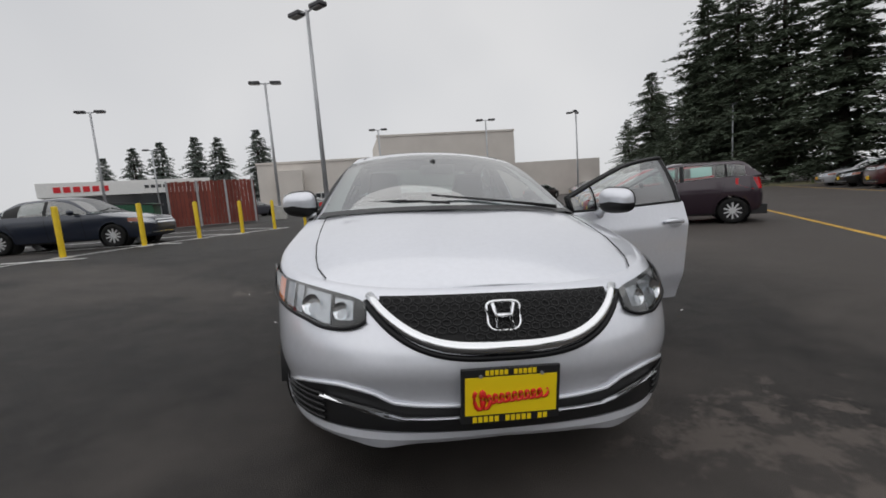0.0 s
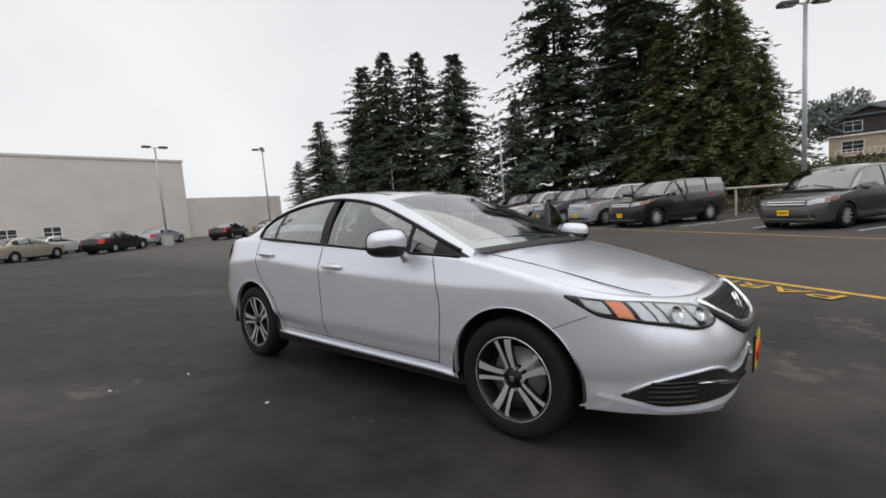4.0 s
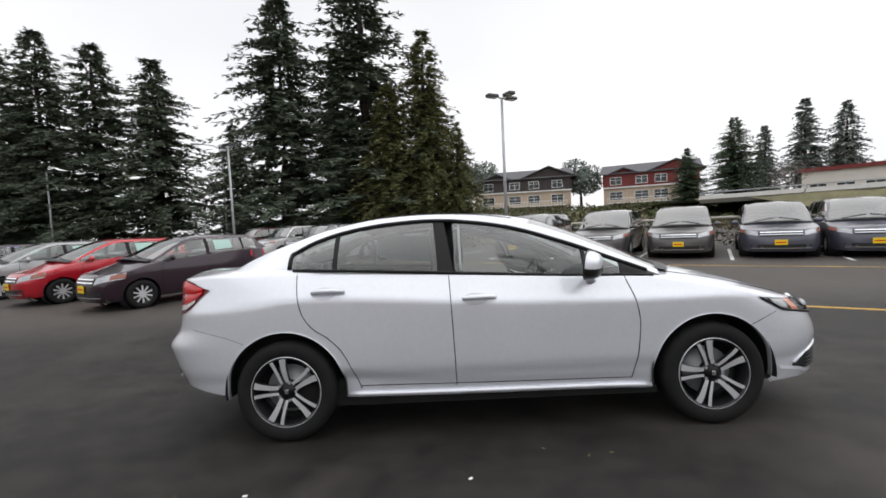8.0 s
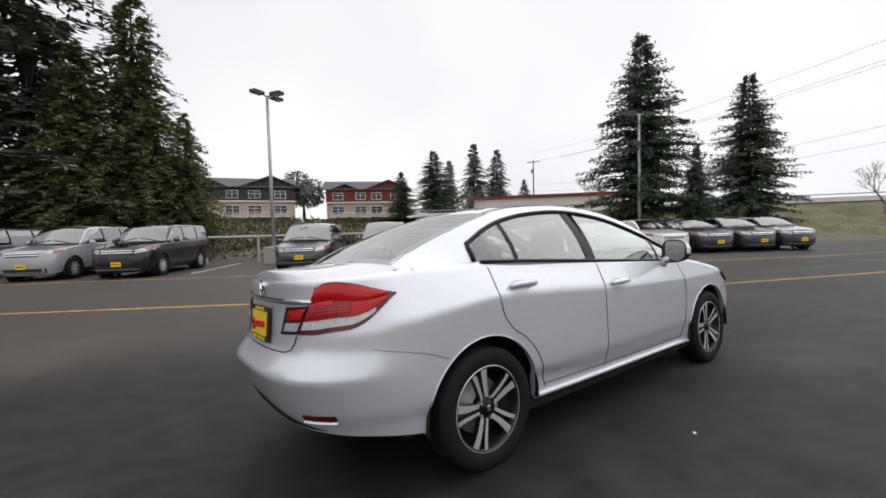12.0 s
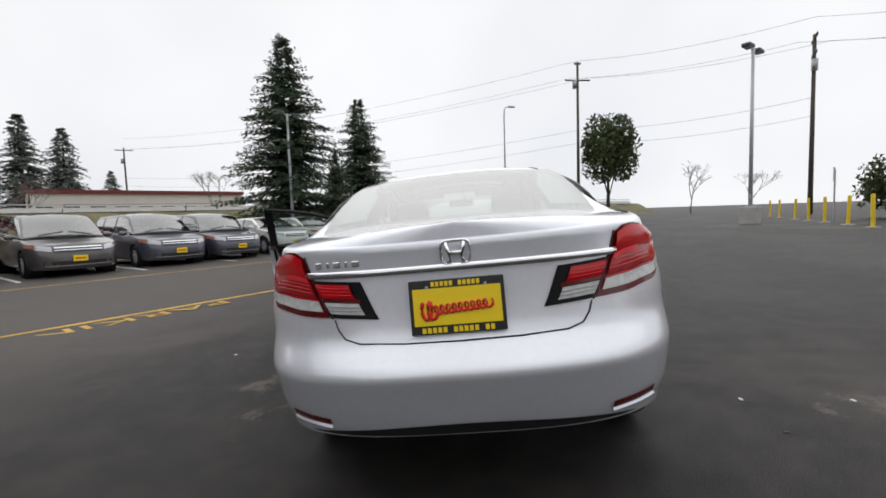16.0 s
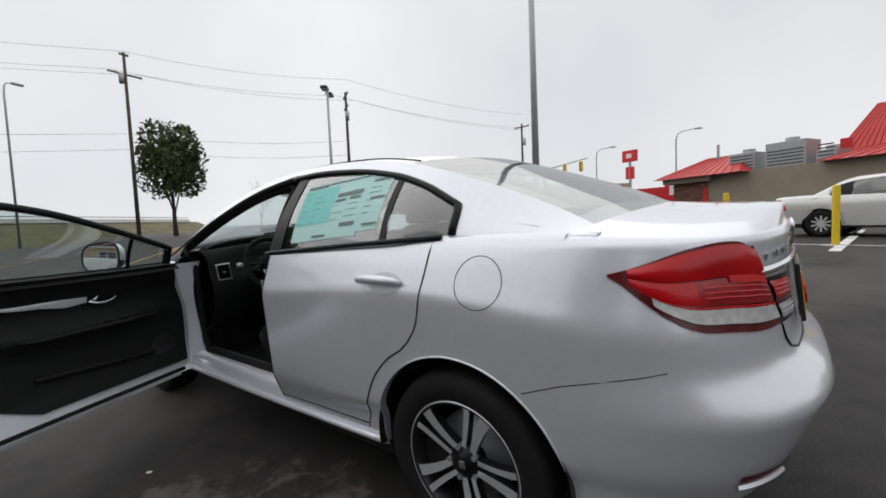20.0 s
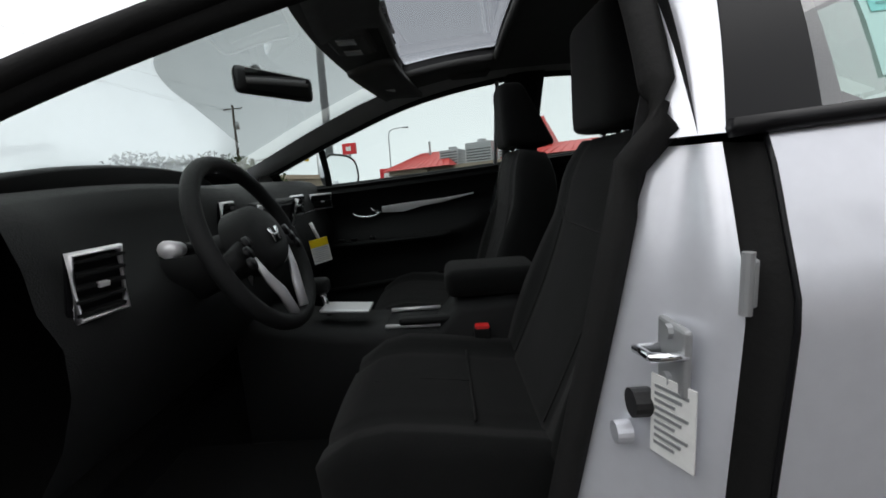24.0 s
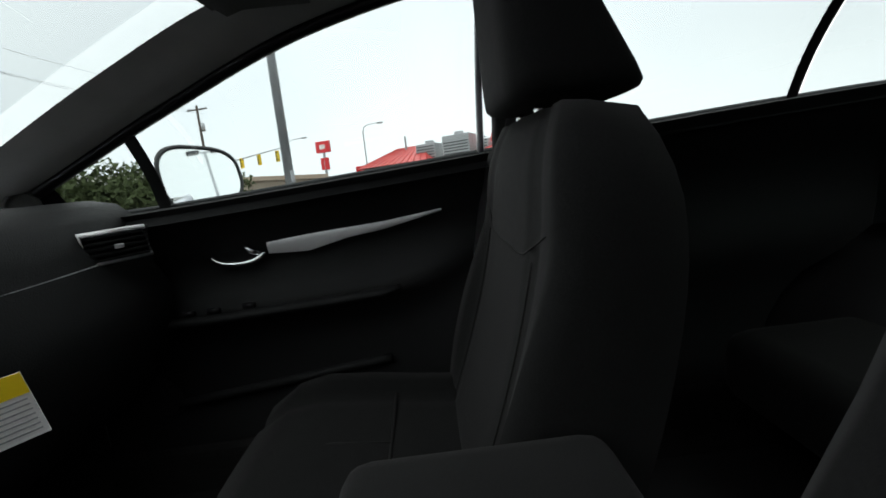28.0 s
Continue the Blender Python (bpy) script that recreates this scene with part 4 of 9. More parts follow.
# gaps round the panels, arch lips, wheel wells, handles, mirrors
for side in (-1, 1):
    for ln in (0, 1, 2):
        if side > 0 and ln == 0:
            continue
        z0 = 0.31
        z1 = HS.zs(HS.lines[ln](1.0)) - 0.004
        tube_on("door_gap", [HS.on_y(HS.lines[ln](z), z, side, 0.0) for z in lin(z0, z1, 22)], 0.0032, M_GLOSSBLK, car, 5)
    y0 = HS.lines[0](0.31) if side < 0 else HS.lines[1](0.31)
    tube_on("door_lower_gap", [HS.on_y(y, 0.31 + 0.02 * (y + 0.8) / 1.7, side, 0.0) for y in lin(y0, 0.865, 20)], 0.003, M_GLOSSBLK, car, 5)
    tube_on("bonnet_gap", [Vector((side * x, y, cap_z(x, y) + 0.0005)) for x, y in ((0.61, -1.95), (0.65, -1.86), (0.672, -1.76), (0.69, -1.62), (0.70, -1.40), (0.705, -1.20), (0.70, -1.06))], 0.0026, M_GLOSSBLK, car, 5)
    tube_on("bumper_gap", [HS.on_y(y, z, side, 0.0) for y, z in ((-1.741, 0.684), (-1.70, 0.667), (-1.66, 0.650), (-1.62, 0.632), (-1.575, 0.612))], 0.0018, M_GLOSSBLK, car, 5)
    tube_on("bumper_gap", [HS.on_y(y, z, side, 0.0) for y, z in ((1.585, 0.628), (1.64, 0.650), (1.70, 0.672), (1.77, 0.690), (1.85, 0.708), (1.90, 0.718), (1.95, 0.730))], 0.0016, M_GLOSSBLK, car, 5)
    # sill and belt mouldings
    tube_on("sill_moulding", [HS.on_y(y, HS.zb(y) + 0.025, side, 0.008) for y in lin(-0.95, 0.95, 20)], 0.015, M_SILVER, car, 8)
    if side < 0:
        tube_on("belt_moulding", [Vector((side * (HS.gx(y) + 0.012), y, HS.zs(y) + 0.004)) for y in lin(-1.0, 1.28, 30)], 0.011, M_GLOSSBLK, car, 6, label="black belt moulding")
    else:
        tube_on("belt_moulding", [Vector((side * (HS.gx(y) + 0.012), y, HS.zs(y) + 0.004)) for y in lin(0.25, 1.28, 20)], 0.011, M_GLOSSBLK, car, 6, label="black belt moulding")
    pts = [HS.house(y, 1, 0) for y in lin(-0.98 if side < 0 else 0.25, 1.305, 50)] + [HS.house(1.31, k, 0) for k in (0.7, 0.4, 0.1)]
    tube_on("window_surround", [Vector((side * (p.x + 0.002), p.y, p.z)) for p in pts], 0.015, M_GLOSSBLK, car, 6, label="black window surround")
    vs = [Vector((side * (p.x + 0.004), p.y, p.z)) for y in lin(-1.06, -0.80, 8) for k in lin(0, 1, 4) for p in (HS.house(y, k, 0),)]
    obj("corner_sail", vs, grid_faces(9, 5), M_GLOSSBLK, car, "black corner panel ahead of the door")
    if side < 0:
        vs = [Vector((side * (p.x + 0.004), p.y, p.z)) for y in lin(F_DIV[0], F_DIV[1], 2) for k in lin(0, 1, 6) for p in (HS.house(y, k, 0),)]
        obj("front_divider", vs, grid_faces(3, 7), M_GLOSSBLK, car, "black window divider")
    for wy in HS.wheels:
        xo = HS.on_y(wy, 0.69, 1).x
        a_ = [math.pi * k / 30 for k in range(-1, 32)]
        ring = [Vector((HS.on_y(wy + HS.ar * math.cos(t), max(HS.wz + HS.ar * math.sin(t), 0.26), 1).x * side, wy + HS.ar * math.cos(t), HS.wz + HS.ar * math.sin(t))) for t in a_]
        vs = [q + Vector((-side * d, 0, 0)) for q in ring for d in (0.0, 0.03)]
        obj("arch_lip", vs, grid_faces(len(ring), 2), M_SILVER, car)
        tube_on("arch_edge", ring, 0.004, M_SILVER, car, 6)
        vs = [Vector((side * (xo - 0.035 - d), wy + (HS.ar + 0.004) * math.cos(t), HS.wz + (HS.ar + 0.004) * math.sin(t))) for t in a_ for d in (-0.02, 0.30)]
        fs = grid_faces(len(a_), 2)
        obj("wheel_well", vs, fs, M_BLACKPL, car)
        vs = [Vector((side * (xo - 0.30), wy + k * (HS.ar + 0.004) * math.cos(t), HS.wz + k * (HS.ar + 0.004) * math.sin(t))) for t in a_ for k in (0.0, 1.0)]
        fs = grid_faces(len(a_), 2)
        obj("well_back", vs, fs, M_BLACKPL, car)


def door_handle(parent, side, y, z):
    h = empty("door_handle", Matrix.Identity(4), parent=parent)
    c = HS.on_y(y, z, side, 0.0)
    rim, vs = [], []
    for i in range(7):
        for k in range(24):
            a = 2 * math.pi * k / 24
            r = (i + 0.5) / 6.5
            yy, zz = y + 0.028 + 0.078 * r * math.cos(a), z - 0.004 + 0.038 * r * math.sin(a)
            vs.append(HS.on_y(yy, zz, side, 0.0025 - 0.0 * (1 - r)))
    fs = [(i * 24 + k, i * 24 + (k + 1) % 24, (i + 1) * 24 + (k + 1) % 24, (i + 1) * 24 + k) for i in range(6) for k in range(24)]
    obj("cup", vs, fs, M_CUP, h)
    pts = [HS.on_y(y + d, z, side, q) for d, q in ((-0.10, 0.006), (-0.085, 0.022), (-0.03, 0.034), (0.05, 0.034), (0.09, 0.022), (0.105, 0.006))]
    vs, fs = tube(pts, [0.010, 0.015, 0.0165, 0.0165, 0.014, 0.008], 10)
    obj("grip", vs, fs, M_SILVER, h, "body-coloured grip")
    return h


# darker silver on a flat oval: the recess's shade is in the colour
M_CUP = mat("shaded_cup_paint", (0.55, 0.56, 0.60), 0.35, 0.35, coat=0.6)
door_handle(car, -1, 0.10, 0.852)
door_handle(car, -1, 1.04, 0.925)
door_handle(car, 1, 1.04, 0.925)
# fuel filler outline
tube_on("fuel_flap_gap", [HS.on_y(1.448 + 0.082 * math.cos(a), 0.94 + 0.078 * math.sin(a), 1, 0.0) for a in [2 * math.pi * k / 40 for k in range(41)]], 0.0014, M_GLOSSBLK, car, 5, label="round fuel flap outline")


def door_mirror(parent, side):
    """Mirror: silver cap over a black shell, foot, and glass facing back."""
    c = Vector((side * 0.945, -0.55, 1.028))
    turn = Matrix.Translation(c) @ Matrix.Rotation(radians(side * (26 if side < 0 else 10)), 4, "Z") @ Matrix.Rotation(radians(7), 4, "X")
    mm = empty("door_mirror", Matrix.Identity(4), parent=parent)
    A, B = 0.124, 0.084

    def rnd_rect(a, ka, kb):
        """Rounded-rectangle outline, a little lower towards the outer end."""
        x, z = math.copysign(abs(math.cos(a)) ** 0.6, math.cos(a)), math.copysign(abs(math.sin(a)) ** 0.7, math.sin(a))
        return x * ka * side, z * kb * (1 - 0.10 * x)

    def lobe(name, a0, a1, material, lab=""):
        vs = []
        for i in range(15):
            a = a0 + (a1 - a0) * i / 14
            for j in range(13):
                q = j / 12 * math.pi / 2
                x, z = rnd_rect(a, A * math.cos(q) ** 0.6 if j < 12 else 0, B * math.cos(q) ** 0.6 if j < 12 else 0)
                vs.append(turn @ Vector((x, -0.085 * math.sin(q), z)))
        obj(name, vs, grid_faces(15, 13), material, mm, lab)
    lobe("cap", -0.12, math.pi + 0.12, M_SILVER, "silver mirror cap")
    lobe("shell", math.pi + 0.10, 2 * math.pi - 0.10, M_BLACKPL, "black lower shell")
    ang_ = [2 * math.pi * k / 36 for k in range(36)]
    rim = [turn @ Vector((x, 0.003, z)) for a in ang_ for x, z in (rnd_rect(a, A, B),)]
    vs, fs = tube(rim, 0.006, 6, closed=True)
    obj("rim", vs, fs, M_BLACKPL, mm)
    vs = [turn @ Vector((0, 0.004, 0))] + [turn @ Vector((x, 0.004, z)) for a in ang_ for x, z in (rnd_rect(a, A - 0.006, B - 0.006),)]
    obj("glass", vs, [(0, i + 1, (i + 1) % 36 + 1) for i in range(36)], M_MIRROR, mm, "mirror glass")
    part("sticker", box_bm((-side * 0.085 - 0.024, 0.0055, -0.064), (-side * 0.085 + 0.024, 0.007, -0.046), m=turn), M_WHITE, mm)
    f = HS.on_y(-0.60, 0.93, side, -0.004)
    vs, fs = tube([f, f + Vector((side * 0.03, 0.01, 0.03)), c + Vector((-side * 0.05, -0.03, -0.06))], [0.035, 0.022, 0.026], 10)
    obj("foot", vs, fs, M_SILVER, mm)


M_MIRROR = mat("mirror_glass", (0.85, 0.88, 0.88), 0.02, 1.0)
door_mirror(car, -1)

# wipers and cowl
tube_on("wiper", [(0.62, -1.15, 1.0), (0.3, -1.195, 1.035), (-0.12, -1.17, 1.075)], [0.012, 0.008, 0.006], M_BLACKPL, car, 6)
tube_on("wiper", [(-0.02, -1.21, 1.03), (-0.3, -1.15, 1.045), (-0.62, -1.0, 1.03)], [0.012, 0.008, 0.006], M_BLACKPL, car, 6)
vs = []
for k in lin(-1, 1, 24):
    q = HS.house(-1.06, 1 - abs(k), 2)
    x = math.copysign(q.x, k) if k else 0
    vs += [Vector((x, q.y - 0.07, q.z - 0.012)), Vector((x, q.y + 0.015, q.z + 0.008))]
obj("cowl", vs, grid_faces(25, 2), M_BLACKPL, car, "black wiper cowl")


# wheels: twin machined spokes over dark pockets
def hero_wheel(y, side):
    w = empty("wheel", Matrix.Translation((side * 0.752, y, 0.316)) @ Matrix.Rotation(side * radians(90), 4, "Y"), parent=car)
    R_ = 0.316
    vs, fs = lathe([(0.205, -0.10), (0.27, -0.105), (0.305, -0.09), (R_, -0.06), (R_, 0.065), (0.306, 0.092), (0.28, 0.105), (0.25, 0.104), (0.228, 0.096), (0.219, 0.088)], 64)
    obj("tyre", vs, fs, M_RUBBER, w)
    vs, fs = lathe([(0.221, 0.09), (0.219, 0.094), (0.212, 0.093), (0.205, 0.085), (0.195, 0.01), (0.19, -0.03), (0.02, -0.03)], 64)
    obj("rim", vs, fs, M_DARKALLOY, w)
    vs, fs = lathe([(0.214, 0.0915), (0.2185, 0.0955), (0.2215, 0.092)], 64)
    obj("rim_lip", vs, fs, M_ALLOY, w)
    vs, fs = lathe([(0.15, -0.012), (0.15, 0.0), (0.07, 0.0), (0.065, 0.02), (0.0, 0.02)], 40)
    obj("brake_disc", vs, fs, M_STEEL, w)
    for k in range(5):
        sp = empty("spoke", Matrix.Rotation(2 * math.pi * k / 5 + 0.3, 4, "Z"), parent=w)
        for e, w0, w1, off, bend in ((1, 0.0085, 0.0125, 0.016, 0.012), (-1, 0.011, 0.024, 0.020, 0.030)):
            v = []
            stops = (0.040, 0.075, 0.115, 0.155, 0.190, 0.214)
            for i, x in enumerate(stops):
                q = i / 5
                yy = e * (off + bend * q * q * (1.0 if e < 0 else 1.6))
                wd = w0 + (w1 - w0) * q ** 1.3
                z = 0.070 + 0.018 * math.sin(q * 1.5)
                v += [Vector((x, yy - wd, z)), Vector((x, yy + wd, z)), Vector((x, yy + wd * 0.75, z - 0.035)), Vector((x, yy - wd * 0.75, z - 0.035))]
            f = [(i * 4 + a, i * 4 + (a + 1) % 4, i * 4 + 4 + (a + 1) % 4, i * 4 + 4 + a) for i in range(5) for a in range(4)]
            o = obj("blade", v, f, M_ALLOY, sp, smooth=False)
            o.data.materials.append(M_DARKALLOY)
            for pi_, pl_ in enumerate(o.data.polygons):
                pl_.material_index = 0 if pi_ % 4 == 0 else 1
        part("nut", cyl_bm((0.056 * math.cos(0.63), 0.056 * math.sin(0.63), 0.06), (0.056 * math.cos(0.63), 0.056 * math.sin(0.63), 0.084), 0.009, seg=6), M_STEEL, sp)
    vs, fs = lathe([(0.066, 0.03), (0.062, 0.07), (0.036, 0.078), (0.032, 0.084), (0, 0.086)], 32)
    obj("hub_cap", vs, fs, M_GLOSSBLK, w)
    part("hub_emblem", box_bm((-0.014, -0.012, 0.085), (0.014, 0.012, 0.089), 0.002), M_CHROME, w)


for y in HS.wheels:
    for side in (-1, 1):
        hero_wheel(y, side)
part("underbody", box_bm((-0.60, -1.9, 0.19), (0.60, 1.7, 0.24)), M_BLACKPL, car)
part("rear_underbody", box_bm((-0.60, 1.7, 0.33), (0.60, 2.05, 0.40)), M_BLACKPL, car)
tube_on("roof_seam", [HS.house(y, 0.12, 2) + Vector((0, 0, 0.001)) for y in lin(-0.15, 0.98, 16)], 0.0035, M_GLOSSBLK, car, 5)
tube_on("roof_seam", [Vector((-p.x, p.y, p.z + 0.001)) for y in lin(-0.15, 0.98, 16) for p in (HS.house(y, 0.12, 2),)], 0.0035, M_GLOSSBLK, car, 5)


# ---- silver saloon: open driver's door, jambs and cabin ----
HINGE = Vector((0.85, -0.86, 0))
DOOR_ANGLE = -73
door = empty("driver_door", Matrix.Translation(HINGE) @ Matrix.Rotation(radians(DOOR_ANGLE), 4, "Z") @ Matrix.Translation(-HINGE), parent=car)
tagged(door, "open silver driver's door with black inner panel")
sts_d = st_range(I_A, I_B)
vs, fs = HS.side_panel(sts_d, NV, 1)
obj("outer_panel", vs, fs, M_SILVER, door)
# inner skin: shut faces in paint, then the black trim panel
NVI = 16


def door_in(fr, v, depth):
    """Point behind the outer skin: fr along the door 0..1, v up 0..1."""
    k = min(max(fr, 0.0), 1.0)
    p = HS.skin(("s", 1, min(k, 0.9999)), 0.06 + 0.94 * v)
    return Vector((p.x - depth, p.y, p.z))


edge = [(0.0, j / NVI) for j in range(NVI + 1)], [(1.0, j / NVI) for j in range(NVI + 1)]
for nm, fr in (("front_shut_face", 0.0), ("rear_shut_face", 1.0)):
    vs = [door_in(fr, j / NVI, d) for j in range(NVI + 1) for d in (0.0, 0.03, 0.06, 0.09)]
    obj(nm, vs, grid_faces(NVI + 1, 4), M_SILVER, door)
vs = [door_in(i / 20, 0, d) for i in range(21) for d in (0.0, 0.05, 0.09)]
obj("lower_shut_face", vs, grid_faces(21, 3), M_SILVER, door)
vs = [door_in(i / 20, j / NVI, 0.09) for i in range(21) for j in range(NVI + 1)]
obj("inner_skin", vs, grid_faces(21, NVI + 1), M_SILVER, door)


def trim_pt(fr, v, push=0.0):
    """Inner trim panel: set in from the door edges, with an armrest swell."""
    lo = 0.10 + 0.14 * max(0, fr - 0.75) / 0.25
    f2 = 0.03 + 0.90 * fr - 0.06 * (1 - v) * max(0, fr - 0.7) / 0.3
    p = door_in(f2, lo + (1 - lo) * v, 0.105)
    arm = 0.05 * math.exp(-((v - 0.55) / 0.09) ** 2) * min(1, fr * 3) * (1 if fr < 0.9 else max(0, (1 - fr) * 10))
    top = 0.035 * max(0, (v - 0.8) / 0.2) ** 0.5 if v > 0.8 else 0
    return p + Vector((-arm - top - push, 0, 0))


def door_trim(parent, xform, rear=False):
    def X(vs):
        return [xform(v) for v in vs]
    vs = [trim_pt(i / 24, j / 24) for i in range(25) for j in range(25)]
    dp = obj("trim_panel", X(vs), grid_faces(25, 25), M_TRIM, parent, "black inner door trim")
    edge_v = [trim_pt(i / 24, v, d) for i in range(25) for v, d in ((0, 0), (0, -0.03))]
    obj("trim_edge", X(edge_v), grid_faces(25, 2), M_TRIM, parent)
    if rear:
        return dp
    # satin spear and pull handle
    pts = [trim_pt(k, 0.79 + 0.02 * k, 0.006) for k in lin(0.47, 0.90, 18)]
    n = len(pts)
    vs = []
    for i, p in enumerate(pts):
        w = 0.018 * (1 - (i / (n - 1)) ** 1.5) + 0.004 + 0.012 * max(0, 1 - abs(i - 4) / 4)
        vs += [p + Vector((0, 0, w * 0.55)), p + Vector((-0.006, 0, 0)), p + Vector((0.0, 0, -w))]
    obj("satin_spear", X(vs), grid_faces(n, 3), M_SATIN, parent, "satin silver trim spear")
    c = trim_pt(0.40, 0.785, 0.002)
    ring = [c + Vector((-0.004 - 0.012 * abs(math.sin(a)), 0.062 * math.cos(a), 0.022 * math.sin(a) - 0.004)) for a in [math.pi * k / 16 for k in range(-16, 1)]]
    v0, f0 = tube(ring, 0.008, 8)
    obj("pull_handle", X(v0), f0, M_CHROME, parent, "chrome pull handle")
    vs = [c + Vector((-0.002, 0.05 * math.cos(a) * r, 0.02 * math.sin(a) * r)) for r in (0.02, 1) for a in [2 * math.pi * k / 20 for k in range(20)]]
    obj("handle_cup", X(vs), [(k, (k + 1) % 20, 20 + (k + 1) % 20, 20 + k) for k in range(20)], M_GLOSSBLK, parent)
    v0, f0 = tube([c + Vector((-0.012, 0.02, 0.02)), c + Vector((-0.014, 0.035, 0.002)), c + Vector((-0.008, 0.055, -0.006))], [0.006, 0.009, 0.006], 8)
    obj("release_lever", X(v0), f0, M_CHROME, parent)
    v0, f0 = tube([trim_pt(k, 0.55, 0.012) for k in lin(0.18, 0.80, 14)], [0.012] + [0.02] * 13 + [0.01], 8, flat=0.6)
    obj("armrest_pad", X(v0), f0, M_TRIM, parent)
    for k in (0.3, 0.36, 0.44):
        q = trim_pt(k, 0.585, 0.02)
        v0, f0 = tube([q + Vector((0, -0.014, 0)), q + Vector((0, 0.014, 0))], 0.007, 6)
        obj("window_switch", X(v0), f0, M_GLOSSBLK, parent)
    q = trim_pt(0.14, 0.2, 0.002)
    vs = [q + Vector((-0.003 * (3 - r), 0.028 * r * math.cos(a), 0.028 * r * math.sin(a))) for r in (0.05, 1, 2, 2.6) for a in [2 * math.pi * k / 24 for k in range(24)]]
    obj("speaker_grille", X(vs), [(r * 24 + k, r * 24 + (k + 1) % 24, (r + 1) * 24 + (k + 1) % 24, (r + 1) * 24 + k) for r in range(3) for k in range(24)], M_BLACKPL, parent)
    v0, f0 = tube([trim_pt(k, 0.16 + 0.12 * k, 0.01) for k in lin(0.2, 0.75, 12)], 0.012, 8)
    obj("pocket_lip", X(v0), f0, M_TRIM, parent)
    return dp


door_trim(door, lambda v: v)
# window frame, divider and glass of the open door
frame_pts = [HS.house(-0.81, k, 0) for k in (0.05, 0.5)] + [HS.house(y, 1, 0) for y in lin(-0.80, 0.262, 28)]
for nm, dx, r, mt in (("window_frame", 0.004, 0.014, M_GLOSSBLK), ("inner_frame", -0.02, 0.016, M_TRIM), ("frame_bead", -0.012, 0.006, M_SATIN)):
    v0, f0 = tube([p + Vector((dx, 0, 0 if nm != "frame_bead" else -0.012)) for p in frame_pts], r, 8)
    obj(nm, v0, f0, mt, door)
vs = [HS.house(y, k, 0) + Vector((0.003, 0, 0)) for y in lin(0.225, 0.27, 2) for k in lin(0, 1, 8)]
obj("pillar_sash", vs, grid_faces(3, 9), M_GLOSSBLK, door)
vs = [HS.house(y, k, 0) + Vector((-0.028, 0, 0)) for y in lin(0.20, 0.27, 2) for k in lin(0, 1, 8)]
obj("inner_sash", vs, grid_faces(3, 9), M_TRIM, door)
vs = [HS.house(0.272, k, 0) + Vector((d, 0, 0)) for k in lin(0, 1, 8) for d in (0.004, -0.028)]
obj("sash_end", vs, grid_faces(9, 2), M_SILVER, door)
v0, f0 = tube([HS.house(-0.585, k, 0) + Vector((-0.008, 0, 0)) for k in lin(0, 1, 6)], 0.011, 6)
obj("front_divider", v0, f0, M_GLOSSBLK, door)
vs = [HS.house(y, k, 0) for y in lin(-0.80, 0.24, 24) for k in lin(0, 1, 8)]
g = obj("door_glass", vs, grid_faces(25, 9), M_GLASS, door, "tinted door glass")
g.visible_shadow = False
v0, f0 = tube([Vector((HS.gx(y) + 0.012, y, HS.zs(y) + 0.004)) for y in lin(-0.81, 0.26, 20)], 0.011, 6)
obj("belt_moulding", v0, f0, M_GLOSSBLK, door)
v0, f0 = tube([door_in(k, 0.03, 0.094) for k in lin(0.05, 0.93, 16)] + [door_in(0.955, v, 0.094) for v in lin(0.1, 0.98, 14)], 0.011, 7)
obj("door_seal", v0, f0, M_RUBBER, door, "black rubber door seal")
q = door_in(1.0, 0.60, 0.045)
part("latch", box_bm((q.x - 0.03, q.y - 0.004, q.z - 0.045), (q.x + 0.03, q.y + 0.004, q.z + 0.045), 0.004), M_STEEL, door)
door_handle(door, 1, 0.10, 0.852)
door_mirror(door, 1)


# door opening in the body
def jamb(name, pts_out, depth, dy, material, n=5):
    vs = []
    for p in pts_out:
        for k in lin(0, 1, n):
            vs.append(p + Vector((-depth * k, dy * k, 0)))
    return obj(name, vs, grid_faces(len(pts_out), n + 1), material, car)


zs_l = lin(0.27, 1.0, 20)
seal_y = curve([(0.27, 0.05), (0.59, 0.115), (0.83, 0.165), (1.02, 0.20)])
vs1, vs2 = [], []
for z in zs_l:
    p = HS.on_y(HS.lines[1](z) + 0.004, z, 1, -0.006)
    q = Vector((p.x - 0.022, p.y - 0.032, z))
    r = Vector((0.722, seal_y(z) + 0.012, z))
    vs1 += [p, (p + q) / 2 + Vector((-0.012, 0.004, 0)), q]
    vs2 += [q + Vector((0.004, -0.004, 0)), q.lerp(r, 0.12) + Vector((0.008, -0.008, 0)), q.lerp(r, 0.4) + Vector((0, 0.006, 0)), q.lerp(r, 0.7) + Vector((0.004, 0.004, 0)), r]
obj("rear_door_seal", vs1, grid_faces(len(zs_l), 3), M_RUBBER, car)
obj("b_pillar_jamb", vs2, grid_faces(len(zs_l), 5), M_SILVER, car)
hinge = HS.on_y(0.262, 0.86, 1, -0.012)
part("rear_hinge", box_bm((hinge.x - 0.030, hinge.y - 0.014, 0.835), (hinge.x - 0.004, hinge.y - 0.006, 0.885), 0.003), M_STEEL, car)
part("hinge_pin", cyl_bm((hinge.x - 0.008, hinge.y - 0.016, 0.828), (hinge.x - 0.008, hinge.y - 0.016, 0.892), 0.006, seg=10), M_STEEL, car)
jamb("b_pillar_upper", [HS.house(0.252 + 0.053 * k, k, 0) for k in lin(0, 1, 10)], 0.06, -0.05, M_SILVER)
